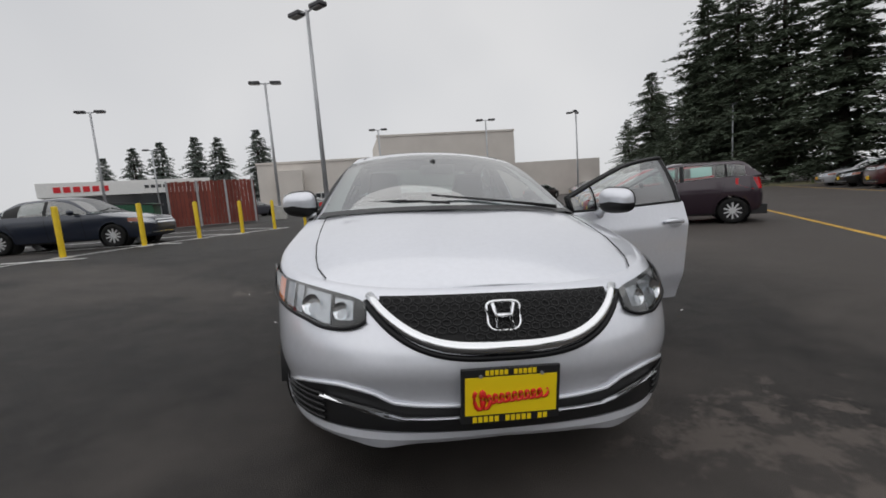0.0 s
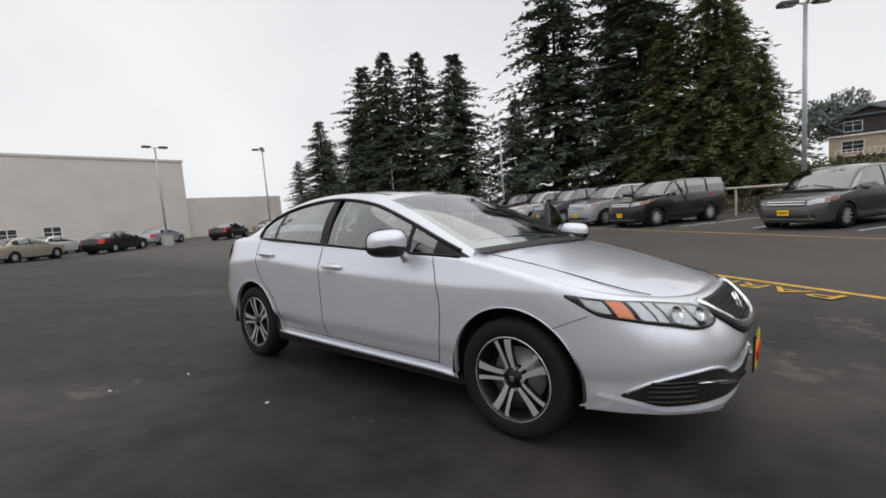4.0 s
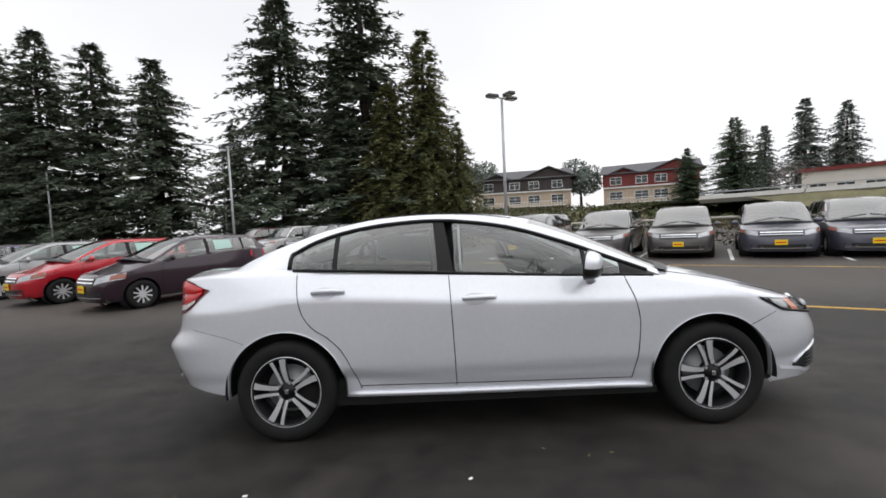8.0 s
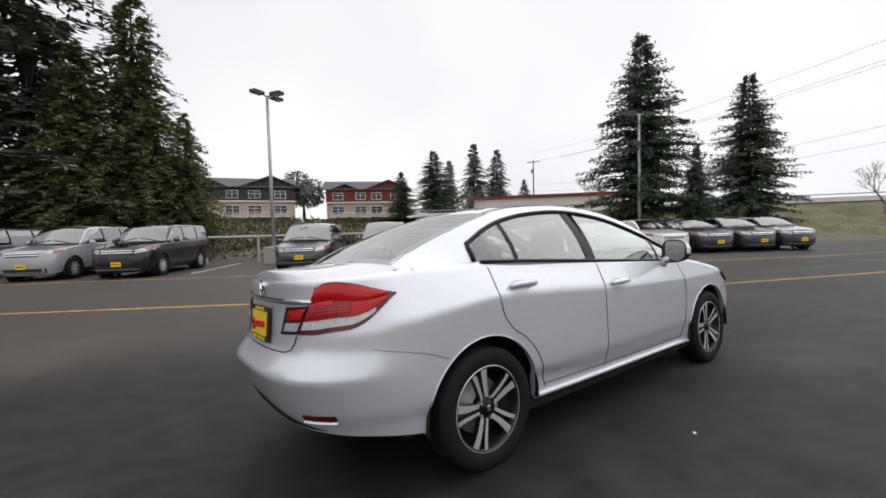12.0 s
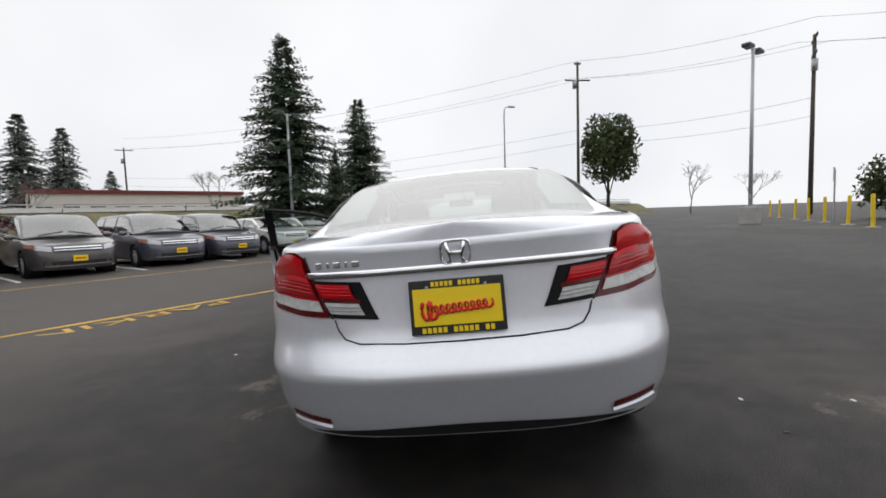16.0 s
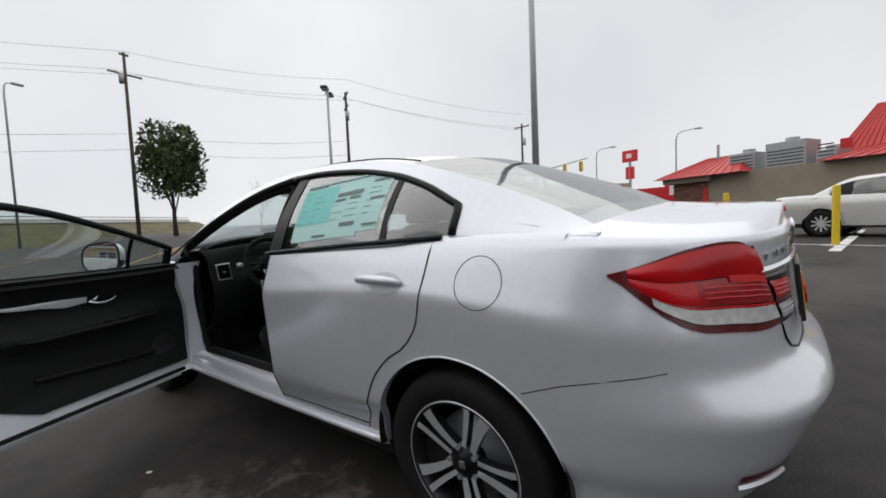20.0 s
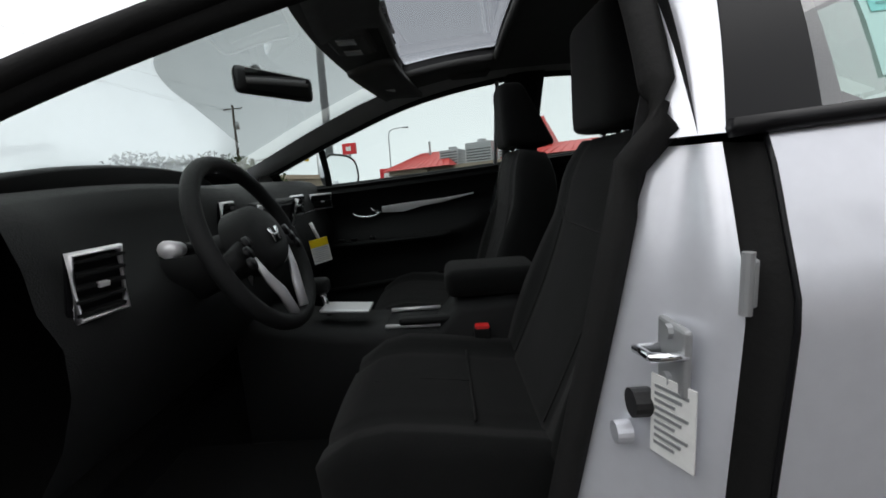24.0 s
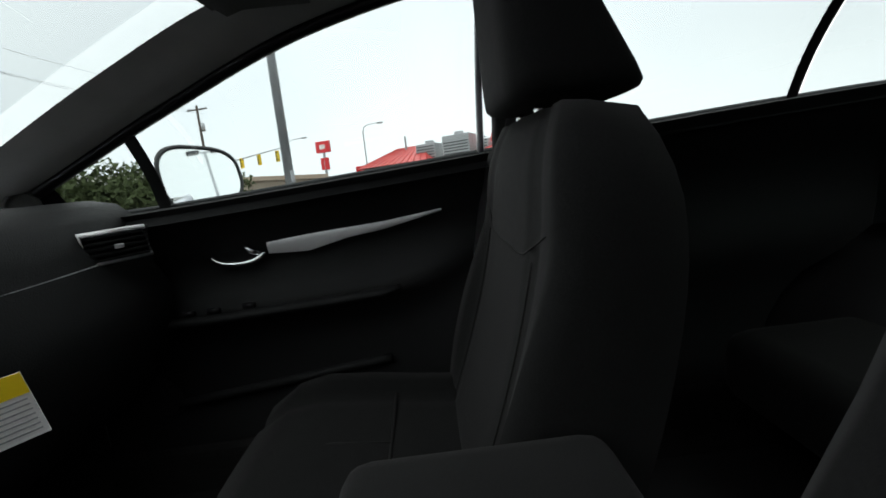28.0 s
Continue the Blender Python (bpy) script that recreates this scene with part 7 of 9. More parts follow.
        zt = min(k["tail_z"], k["belt_r"]) - 0.05
        rows = [[(side * x, zt - 0.26 + 0.26 * q) for x in lin(k["half"] * 0.62, k["half"] * 0.97, 5)] for q in (0, 0.5, 1)]
        vs, fs = patch(S, rows, "r", 0.006)
        obj("tail_lamp", vs, fs, M_REDLENS, c)
    cw, wt, re, ty = S.gst
    hs = [st for st in sts if S.skin(st, 1).y < cw + 0.25]
    vs, fs = S.cap(hs, 6)
    obj("bonnet", vs, fs, P, c)
    bs = [st for st in sts if S.skin(st, 1).y > ty - 0.35]
    vs, fs = S.cap(bs, 6)
    obj("tailgate", vs, fs, P, c)
    for nm, a, b, g in (("windscreen", cw, wt, M_GLASSF), ("roof", wt, re, P), ("rear_window", re, ty, M_GLASSF if kind.endswith("sedan") else M_GLASSD)):
        vs = []
        for y in lin(a, b, 8):
            for q in lin(-1, 1, 12):
                p = S.house(y, 1 - abs(q), 2)
                vs.append(Vector((math.copysign(p.x, q) if q else 0.0, p.y, p.z)))
        o = obj(nm, vs, grid_faces(9, 13), g, c)
        if nm != "roof":
            o.visible_shadow = False
    for side in (-1, 1):
        pts = [S.house(cw + 0.03 + 0.10 * (1 - q), 1 - abs(0.06 + side * 0.0 + 0.62 * q), 2) for q in lin(0, 1, 5)]
        vs, fs = tube([Vector((side * p.x, p.y - 0.006, p.z + 0.012)) for p in pts], 0.009, 5)
        obj("wiper", vs, fs, M_BLACKPL, c)
    vs = []
    for q in lin(-1, 1, 12):
        p = S.house(cw, 1 - abs(q), 2)
        x = math.copysign(p.x, q) if q else 0.0
        vs += [Vector((x, p.y - 0.10, p.z - 0.012)), Vector((x, p.y + 0.05, p.z + 0.022))]
    obj("cowl", vs, grid_faces(13, 2), M_BLACKPL, c)
    for zz, ww in ((0.30, 0.70), (0.43, 0.66)):
        rows = [[(x, zz + d) for x in lin(-k["half"] * ww, k["half"] * ww, 8)] for d in (0, 0.022)]
        vs, fs = patch(S, rows, "f", 0.012)
        obj("bumper_bar", vs, fs, M_CHROME if zz < 0.4 else P, c)
    # interior block, grille, lower intake, plate
    part("seats", box_bm((-k["half"] + 0.2, -0.2, 0.45), (k["half"] - 0.2, min(re, 1.2), k["belt_f"] + 0.12), 0.1), M_FABRIC, c)
    part("underbody", box_bm((-k["half"] + 0.18, -k["wb"] / 2 - 0.6, 0.2), (k["half"] - 0.18, k["wb"] / 2 + 0.7, 0.42)), M_BLACKPL, c)
    part("dashboard", box_bm((-k["half"] + 0.16, cw - 0.1, 0.6), (k["half"] - 0.16, cw + 0.45, k["belt_f"] + 0.01), 0.05), M_TRIM, c)
    zf = k["hood_f"]
    rows = [[(x, zf - 0.22 + 0.15 * q) for x in lin(-k["half"] * 0.5, k["half"] * 0.5, 8)] for q in (0, 1)]
    vs, fs = patch(S, rows, "f", 0.006)
    obj("grille", vs, fs, M_BLACKPL, c)
    for q in (0.3, 0.75):
        rows = [[(x, zf - 0.22 + 0.15 * q + d) for x in lin(-k["half"] * 0.5, k["half"] * 0.5, 8)] for d in (0, 0.028)]
        vs, fs = patch(S, rows, "f", 0.014)
        obj("chrome_bar", vs, fs, M_CHROME, c)
    rows = [[(x, 0.28 + 0.14 * q) for x in lin(-k["half"] * 0.72, k["half"] * 0.72, 8)] for q in (0, 1)]
    vs, fs = patch(S, rows, "f", 0.006)
    obj("lower_intake", vs, fs, M_BLACKPL, c)
    if plate:
        p = S.on(0, 0.48, "f", 0.02)
        part("plate", box_bm((-0.155, p.y - 0.012, 0.41), (0.155, p.y, 0.565), 0.004), M_PLATE, c, "yellow advertising plate")
        part("plate_print", box_bm((-0.12, p.y - 0.015, 0.47), (0.12, p.y - 0.011, 0.505)), M_REDTXT, c)
    return c


D = Vector((0.53, 0.848, 0))
F_ANG = 238.0


def spot(x, y, ang):
    return pose(x, y, ground_z(x, y), 0, 0, ang)


FN = Vector((-0.848, 0.53, 0))
row0 = Vector((7.76, -8.88, 0))
# vans, crossovers and utility cars nose-out along the far side of the lane: distance along the row and how far back the nose stands
far_row = [("minivan", "grey_van", (0.085, 0.080, 0.080), 8.35, 0.75, "dark grey minivan parked nose-out in the row"),
           ("minivan", "grey_van", (0.085, 0.080, 0.080), 5.35, 1.05, "dark grey minivan parked nose-out in the row"),
           ("minivan", "grey_van", (0.085, 0.080, 0.080), 2.85, 1.3, "dark grey minivan parked nose-out in the row"),
           ("minivan", "blue_grey_van", (0.085, 0.085, 0.115), 0.2, 1.6, "slate grey minivan parked nose-out in the row"),
           ("minivan", "blue_grey_van", (0.085, 0.085, 0.115), -1.95, 1.8, "slate grey minivan parked nose-out in the row"),
           ("crossover", "white_cross", (0.7, 0.7, 0.68), -4.5, 2.1, "white crossover with yellow front plate in the row"),
           ("crossover", "white_cross", (0.7, 0.7, 0.68), -6.8, 2.3, "white crossover with yellow front plate in the row"),
           ("crossover", "slate_cross", (0.045, 0.045, 0.06), -9.0, 2.5, "dark slate crossover in the row"),
           ("crossover", "slate_cross", (0.045, 0.045, 0.06), -11.0, 2.5, "dark slate crossover in the row"),
           ("crossover", "slate_cross", (0.045, 0.045, 0.06), -12.9, 2.5, "dark slate crossover in the row"),
           ("suv", "black_suv", (0.008, 0.008, 0.009), 14.0, 0.0, "black sport utility car with yellow plate in the row"),
           ("suv", "silver_suv", (0.42, 0.43, 0.45), 16.9, 0.0, "silver sport utility car with yellow plate in the row"),
           ("suv", "grey_suv", (0.09, 0.09, 0.11), 20.2, 0.0, "dark grey sport utility car with yellow plate in the row"),
           ("suv", "white_suv", (0.7, 0.7, 0.7), 23.2, 0.0, "white sport utility car with yellow plate in the row"),
           ("suv", "maroon_suv", (0.07, 0.012, 0.015), 26.4, 0.0, "dark maroon sport utility car in the row"),
           ("sedan", "black_suv", (0.008, 0.008, 0.009), 29.6, 0.0, "black sedan at the end of the row"),
           ("sedan", "silver_suv", (0.42, 0.43, 0.45), 32.6, 0.0, "silver sedan at the end of the row")]
for kind, pn, col, s_, back_, lab in far_row:
    kk = KINDS[kind]
    mid = row0 + D * s_ - FN * (kk["wb"] / 2 + kk["fo"] + back_)
    parked_car(kind, pn, col, spot(mid.x, mid.y, F_ANG), lab, "cars in the far row")
# angled row beyond the boot of the silver car
near_row = [(n_, c_, w_ + " hatchback with yellow front plate in the angled row") for n_, c_, w_ in (
    ("plum", (0.022, 0.008, 0.018), "dark plum"), ("red", (0.42, 0.006, 0.018), "bright red"), ("palegrey", (0.33, 0.34, 0.35), "pale grey"), ("plum", (0.022, 0.008, 0.018), "dark plum"),
    ("blue", (0.02, 0.07, 0.36), "bright blue"), ("offwhite", (0.66, 0.66, 0.66), "white"), ("red", (0.42, 0.006, 0.018), "bright red"), ("blue", (0.02, 0.07, 0.36), "bright blue"),
    ("offwhite", (0.66, 0.66, 0.66), "white"), ("palegrey", (0.33, 0.34, 0.35), "pale grey"), ("red", (0.42, 0.006, 0.018), "bright red"), ("offwhite", (0.66, 0.66, 0.66), "white"),
    ("slate", (0.13, 0.14, 0.16), "slate grey"), ("offwhite", (0.66, 0.66, 0.66), "white"), ("palegrey", (0.33, 0.34, 0.35), "pale grey"), ("red", (0.42, 0.006, 0.018), "bright red"),
    ("offwhite", (0.66, 0.66, 0.66), "white"), ("slate", (0.13, 0.14, 0.16), "slate grey"), ("blue", (0.02, 0.07, 0.36), "bright blue"), ("offwhite", (0.66, 0.66, 0.66), "white"), ("palegrey", (0.33, 0.34, 0.35), "pale grey"))]
D2 = Vector((math.cos(radians(66.5)), math.sin(radians(66.5)), 0))
for i, (pn, col, lab) in enumerate(near_row):
    p = Vector((7.1, 6.85, 0)) + D2 * (3.1 * i)
    parked_car("hatchback", pn + "_hatch", col, spot(p.x, p.y, F_ANG), lab, "cars in the angled row")


# ---- trees ----
def leaf_mat(name, col, rough=0.75):
    m = mat(name, col, rough, var=0.0, spec=0.1)
    nt = m.node_tree
    b = nt.nodes["Principled BSDF"]
    g = nt.nodes.new("ShaderNodeNewGeometry")
    mr = nt.nodes.new("ShaderNodeMapRange")
    mr.inputs[3].default_value, mr.inputs[4].default_value = 0.65, 1.35
    nt.links.new(g.outputs["Random Per Island"], mr.inputs[0])
    vm = nt.nodes.new("ShaderNodeVectorMath")
    vm.operation = "SCALE"
    vm.inputs[0].default_value = col
    nt.links.new(mr.outputs[0], vm.inputs["Scale"])
    nt.links.new(vm.outputs[0], b.inputs["Base Color"])
    return m


M_FIR = leaf_mat("fir_needles", (0.10, 0.124, 0.088))
M_CEDAR = leaf_mat("cedar_foliage", (0.13, 0.135, 0.058))
M_SPRUCE = leaf_mat("spruce_needles", (0.075, 0.105, 0.068))
# paler copy for far trees: the haze of distance is put into the colour
M_HAZY = leaf_mat("haze_tinted_foliage", (0.15, 0.175, 0.155))
M_HEDGE = leaf_mat("hedge_leaves", (0.062, 0.08, 0.034))
M_BRUSH = leaf_mat("brown_brush", (0.09, 0.075, 0.05))
M_TWIG = mat("bare_twigs", (0.16, 0.13, 0.12), 0.9)
M_GRASS = mat("rough_grass", (0.12, 0.11, 0.055), 0.95, var=0.35, scale=0.6, fine=0.4, bump=0.6, bscale=20)


def conifer(name, height, spread, leaf, seed, whorls=30, droop=0.35, bare=0.06, ragged=0.3, quad=0.34):
    """A trunk, whorls of drooping boughs and their hanging sprays; unit: metres."""
    rnd = random.Random(seed)
    t = empty(name)
    trunk = [(0.03 * height * rnd.uniform(-0.1, 0.1), 0.03 * height * rnd.uniform(-0.1, 0.1), height * q) for q in (0, 0.25, 0.5, 0.75, 0.97)]
    vs, fs = tube(trunk, [0.018 * height, 0.014 * height, 0.010 * height, 0.005 * height, 0.001 * height], 8)
    obj("trunk", vs, fs, M_BARK, t)
    V, Fc, BV, BF = [], [], [], []
    for w in range(whorls):
        q = bare + (0.985 - bare) * (w / (whorls - 1)) ** 0.92
        z = height * q
        rad = spread * (1 - q) ** 0.78 * (0.62 + 0.38 * min(1, q / 0.18)) + 0.12
        for b in range(rnd.randint(8, 12)):
            a = rnd.uniform(0, 2 * math.pi)
            ln = rad * rnd.uniform(1 - ragged - 0.2, 1.0 + ragged * 0.4)
            dirv = Vector((math.cos(a), math.sin(a), 0))
            sidev = Vector((-math.sin(a), math.cos(a), 0))
            n = max(3, int(ln / (quad * 0.62)))
            z0 = z + rnd.uniform(-0.3, 0.3) * height / whorls
            lift = rnd.uniform(-0.1, 0.25) + 0.5 * max(0, q - 0.6)
            pts = []
            for i in range(n + 1):
                s = i / n
                pts.append(dirv * (ln * s) + Vector((0, 0, z0 + ln * (lift * s - droop * s * s * 1.3))))
            if ln > 0.8:
                v0, f0 = tube([pts[0], pts[n // 2], pts[-1]], [0.035, 0.02, 0.008], 4)
                o = len(BV)
                BV += v0
                BF += [tuple(i + o for i in f) for f in f0]
            for i in range(1, n + 1):
                s = i / n
                wid = quad * (1.15 - 0.55 * s) * (0.7 + 0.3 * min(1.0, ln / 1.5))
                for sg in (-1, 1, 0):
                    for rep in range(3):
                        d = (sidev * sg * rnd.uniform(0.6, 1.1) + dirv * rnd.uniform(0.2, 0.9) + Vector((0, 0, rnd.uniform(-0.75, 0.15)))).normalized()
                        c = pts[i] + d * rnd.uniform(-0.1, 0.5) * wid + Vector((0, 0, rnd.uniform(-0.1, 0.1)))
                        u = d.cross(Vector((rnd.uniform(-1, 1), rnd.uniform(-1, 1), rnd.uniform(-0.3, 1.5)))).normalized()
                        L, B = wid * rnd.uniform(0.55, 1.15), wid * rnd.uniform(0.09, 0.19)
                        o = len(V)
                        V += [c - u * B * 0.6, c + d * L * 0.5 - u * B, c + d * L, c + d * L * 0.5 + u * B, c + u * B * 0.6]
                        Fc += [(o, o + 1, o + 2, o + 3, o + 4)]
    obj("bough_work", BV, BF, M_BARK, t)
    obj("crown", V, Fc, leaf, t, smooth=False)
    return t


def clump_tree(name, height, rx, rz, leaf, seed, n=2600, size=0.4, trunk_h=None, lobes=9):
    """A round-headed tree or shrub: limbs, and leaves scattered over uneven lobes."""
    rnd = random.Random(seed)
    t = empty(name)
    th = trunk_h if trunk_h is not None else height - 2 * rz
    cz = height - rz
    if th > 0:
        vs, fs = tube([(0, 0, 0), (0.05, 0.02, th * 0.6), (0, 0, cz)], [0.06 * rx + 0.06, 0.05 * rx + 0.04, 0.03], 8)
        obj("trunk", vs, fs, M_BARK, t)
        for k in range(6):
            a = k * 1.05 + rnd.random()
            vs, fs = tube([(0, 0, th * 0.8), (math.cos(a) * rx * 0.35, math.sin(a) * rx * 0.35, cz * 0.95), (math.cos(a) * rx * 0.7, math.sin(a) * rx * 0.7, cz + rz * 0.4)], [0.06, 0.04, 0.012], 5)
            obj("limb", vs, fs, M_BARK, t)
    L = []
    for k in range(lobes):
        a, e = rnd.uniform(0, 2 * math.pi), rnd.uniform(-0.7, 1.0)
        L.append((Vector((math.cos(a) * rx * 0.5 * math.cos(e), math.sin(a) * rx * 0.5 * math.cos(e), cz + rz * 0.55 * math.sin(e))), rnd.uniform(0.38, 0.6)))
    V, Fc = [], []
    for i in range(n):
        c0, r = rnd.choice(L)
        d = Vector((rnd.gauss(0, 1), rnd.gauss(0, 1), rnd.gauss(0, 1))).normalized()
        rr = rnd.uniform(0.75, 1.06)
        p = c0 + Vector((d.x * rx * r, d.y * rx * r, d.z * rz * r)) * rr
        u = d.cross(Vector((rnd.uniform(-1, 1), rnd.uniform(-1, 1), rnd.uniform(-1, 1)))).normalized()
        w = (d * rnd.uniform(0.2, 1) + u.cross(d)).normalized()
        s = size * rnd.uniform(0.5, 1.2)
        o = len(V)
        V += [p - u * s * 0.3, p + w * s * 0.6 - u * s * 0.15, p + w * s, p + w * s * 0.5 + u * s * 0.35]
        Fc.append((o, o + 1, o + 2, o + 3))
    obj("crown", V, Fc, leaf, t, smooth=False)
    return t


def bare_tree(name, height, seed):
    """Leafless tree: forked limbs and fine twigs."""
    rnd = random.Random(seed)
    t = empty(name)
    vs, fs = [], []

    def grow(p, d, ln, r, depth):
        q = p + d * ln
        v, f = tube([p, (p + q) / 2 + Vector((rnd.uniform(-1, 1), rnd.uniform(-1, 1), 0)) * ln * 0.06, q], [r, r * 0.85, r * 0.65], 4)
        o = len(vs)
        vs.extend(v)
        fs.extend(tuple(i + o for i in ff) for ff in f)
        if depth:
            for _ in range(3 if depth > 1 else 4):
                e = (d + Vector((rnd.uniform(-1, 1), rnd.uniform(-1, 1), rnd.uniform(-0.2, 0.7))) * 0.75).normalized()
                grow(q, e, ln * rnd.uniform(0.55, 0.8), r * 0.6, depth - 1)
    grow(Vector((0, 0, 0)), Vector((0, 0, 1)), height * 0.3, height * 0.012, 5)
    obj("branch_work", vs, fs, M_TWIG, t)
    return t


def plant(src, x, y, z, sx, sz, rz, label, category="tree", group=""):
    o = copy_thing(src, Matrix.Translation((x, y, z)) @ Matrix.Rotation(radians(rz), 4, "Z") @ Matrix.Diagonal((sx, sx, sz, 1)))
    return tagged(o, label, category, group)


def drop_thing(src):
    for o in (*src.children_recursive, src):
        bpy.data.objects.remove(o)


fir_a = conifer("fir_tree", 20, 4.6, M_FIR, 1, 32, ragged=0.5, quad=0.46)
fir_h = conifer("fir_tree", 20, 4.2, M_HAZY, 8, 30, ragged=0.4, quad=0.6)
fir_b = conifer("fir_tree", 20, 3.9, M_FIR, 2, 32, droop=0.25, ragged=0.55, quad=0.44)
cedar = conifer("cedar_tree", 16, 3.2, M_CEDAR, 3, 34, droop=0.55, ragged=0.35, quad=0.34)
spruce = conifer("spruce_tree", 11, 2.9, M_SPRUCE, 4, 46, droop=0.16, bare=0.03, ragged=0.38, quad=0.27)
FAR = [(fir_a, 41.0, 58.3, 16.8), (fir_b, 37.2, 42.3, 20.6), (fir_a, 36.5, 37.3, 20.9), (fir_b, 36.3, 32.0, 19.4), (fir_a, 35.9, 26.3, 17.6),
       (fir_a, 36.0, 14.7, 22.8), (fir_b, 36.0, 7.2, 25.5), (fir_a, 40.5, 21.5, 12.5), (fir_b, 42.0, 11.0, 20.0), (fir_a, 45, 47, 17), (fir_b, 48, 66, 15), (fir_a, 40, 1.5, 15), (fir_b, 43.0, 52.0, 15.5), (fir_a, 38.5, 45.5, 15.0), (fir_b, 46.5, 74.0, 12.5)]
for i, (src, x, y, h) in enumerate(FAR):
    plant(src, x, y, 0, h / 20 * (1.95 + 0.2 * math.sin(i * 2.3)), h / 20, 47 * i, "tall dark green fir behind the parked cars", group="fir trees along the lot")
plant(cedar, 32.4, 1.6, 0, 1.8, 1.08, 0, "olive green cedar at the end of the tree row")
plant(cedar, 30.5, -0.8, 0, 1.0, 0.58, 100, "small olive green cedar at the end of the tree row")
plant(cedar, 31.5, 4.5, 0, 1.6, 0.8, 200, "olive green cedar at the end of the tree row")
plant(spruce, 10.6, -21.5, -0.1, 1.45, 1.1, 0, "pointed green spruce beside a lamp post")
plant(spruce, 8.2, -22.8, -0.1, 0.6, 0.5, 60, "small green spruce beside a lamp post")
plant(spruce, 9.6, -35.0, 0.2, 1.45, 1.08, 130, "pointed green spruce before the embankment")
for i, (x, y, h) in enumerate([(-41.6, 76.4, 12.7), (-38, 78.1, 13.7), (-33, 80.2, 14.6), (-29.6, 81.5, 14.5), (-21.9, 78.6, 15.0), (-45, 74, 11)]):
    plant(fir_h, x, y, 0, h / 20 * 1.7, h / 20, 61 * i, "distant fir beyond the buildings, haze painted into its needles", group="distant firs")
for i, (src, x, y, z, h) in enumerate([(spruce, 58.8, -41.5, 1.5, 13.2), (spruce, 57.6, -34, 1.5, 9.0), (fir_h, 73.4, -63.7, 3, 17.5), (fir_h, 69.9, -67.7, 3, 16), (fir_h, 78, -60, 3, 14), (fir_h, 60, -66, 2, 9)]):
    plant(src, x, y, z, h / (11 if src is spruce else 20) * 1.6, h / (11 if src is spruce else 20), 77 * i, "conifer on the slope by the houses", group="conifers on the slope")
for s_ in (fir_a, fir_b, fir_h, cedar, spruce):
    drop_thing(s_)
tagged(clump_tree("round_tree", 11.8, 3.2, 4.4, M_HEDGE, 7, 5200, 0.5, trunk_h=3), "round-headed evergreen tree by the road", "tree").matrix_basis = Matrix.Translation((-14.9, -42.8, 0.3))
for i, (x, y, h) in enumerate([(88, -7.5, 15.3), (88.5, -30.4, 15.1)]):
    tagged(clump_tree("round_tree", h - 4, 5.2, 4.6, M_HAZY, 20 + i, 3000, 0.8, trunk_h=3), "round tree between the houses, haze painted into its leaves", "tree").matrix_basis = Matrix.Translation((x + 5, y, 4))
for i, (x, y, h) in enumerate([(31.5, -47.9, 8.5), (44, -36.8, 6), (46, -39, 7), (12, -44, 7), (4, -48, 6.5), (-2, -52, 6), (-22, -40, 6), (-25, -36, 5)]):
    tagged(bare_tree("bare_tree", h, 40 + i), "leafless grey-brown tree in winter", "tree", "bare trees").matrix_basis = Matrix.Translation((x, y, 0.4))
for i, (x, y, r, h) in enumerate([(-20.9, -17.0, 2.6, 3.3), (-21.0, -14.2, 3.2, 4.0), (-20.8, -11.2, 2.8, 3.7)]):
    tagged(clump_tree("hedge_bush", h, r, h / 2, M_HEDGE, 60 + i, 5200, 0.3, trunk_h=0, lobes=14), "big clipped dark green bush beyond the bollards", "bush", "bushes").matrix_basis = Matrix.Translation((x, y, 0.4))


# ---- lot fittings, roads and buildings ----
def lamp_post(x, y, h, heads, rz, base=True, label="pale grey parking-lot lamp post", z=None):
    z0 = ground_z(x, y) if z is None else z
    t = empty("lamp_post", pose(x, y, z0, 0, 0, rz), label, "lamp post", "lamp posts")
    if base:
        part("concrete_base", box_bm((-0.33, -0.33, -0.1), (0.33, 0.33, 0.74), 0.03, 2), M_CONC, t, "square concrete footing")
        part("base_plate", box_bm((-0.17, -0.17, 0.74), (0.17, 0.17, 0.77), 0.005), M_POLE, t)
    b = 0.74 if base else 0
    vs, fs = tube([(0, 0, b), (0, 0, h - 0.1)], [0.085, 0.06], 14)
    obj("pole", vs, fs, M_POLE, t)
    part("hand_hole", box_bm((0.06, -0.04, b + 0.35), (0.09, 0.04, b + 0.55), 0.004), M_POLE, t)
    for a in heads:
        m = Matrix.Rotation(radians(a), 4, "Z")
        hd = empty("lamp_head", m, parent=t)
        vs, fs = tube([(0.05, 0, h - 0.16), (0.3, 0, h - 0.1)], 0.03, 8)
        obj("arm", vs, fs, M_POLE, hd)
        part("housing", box_bm((0.27, -0.17, h - 0.17), (0.85, 0.17, h - 0.02), 0.035), M_LAMPHEAD, hd)
        part("lens", box_bm((0.34, -0.13, h - 0.185), (0.78, 0.13, h - 0.168)), M_CLEARL, hd)
    return t


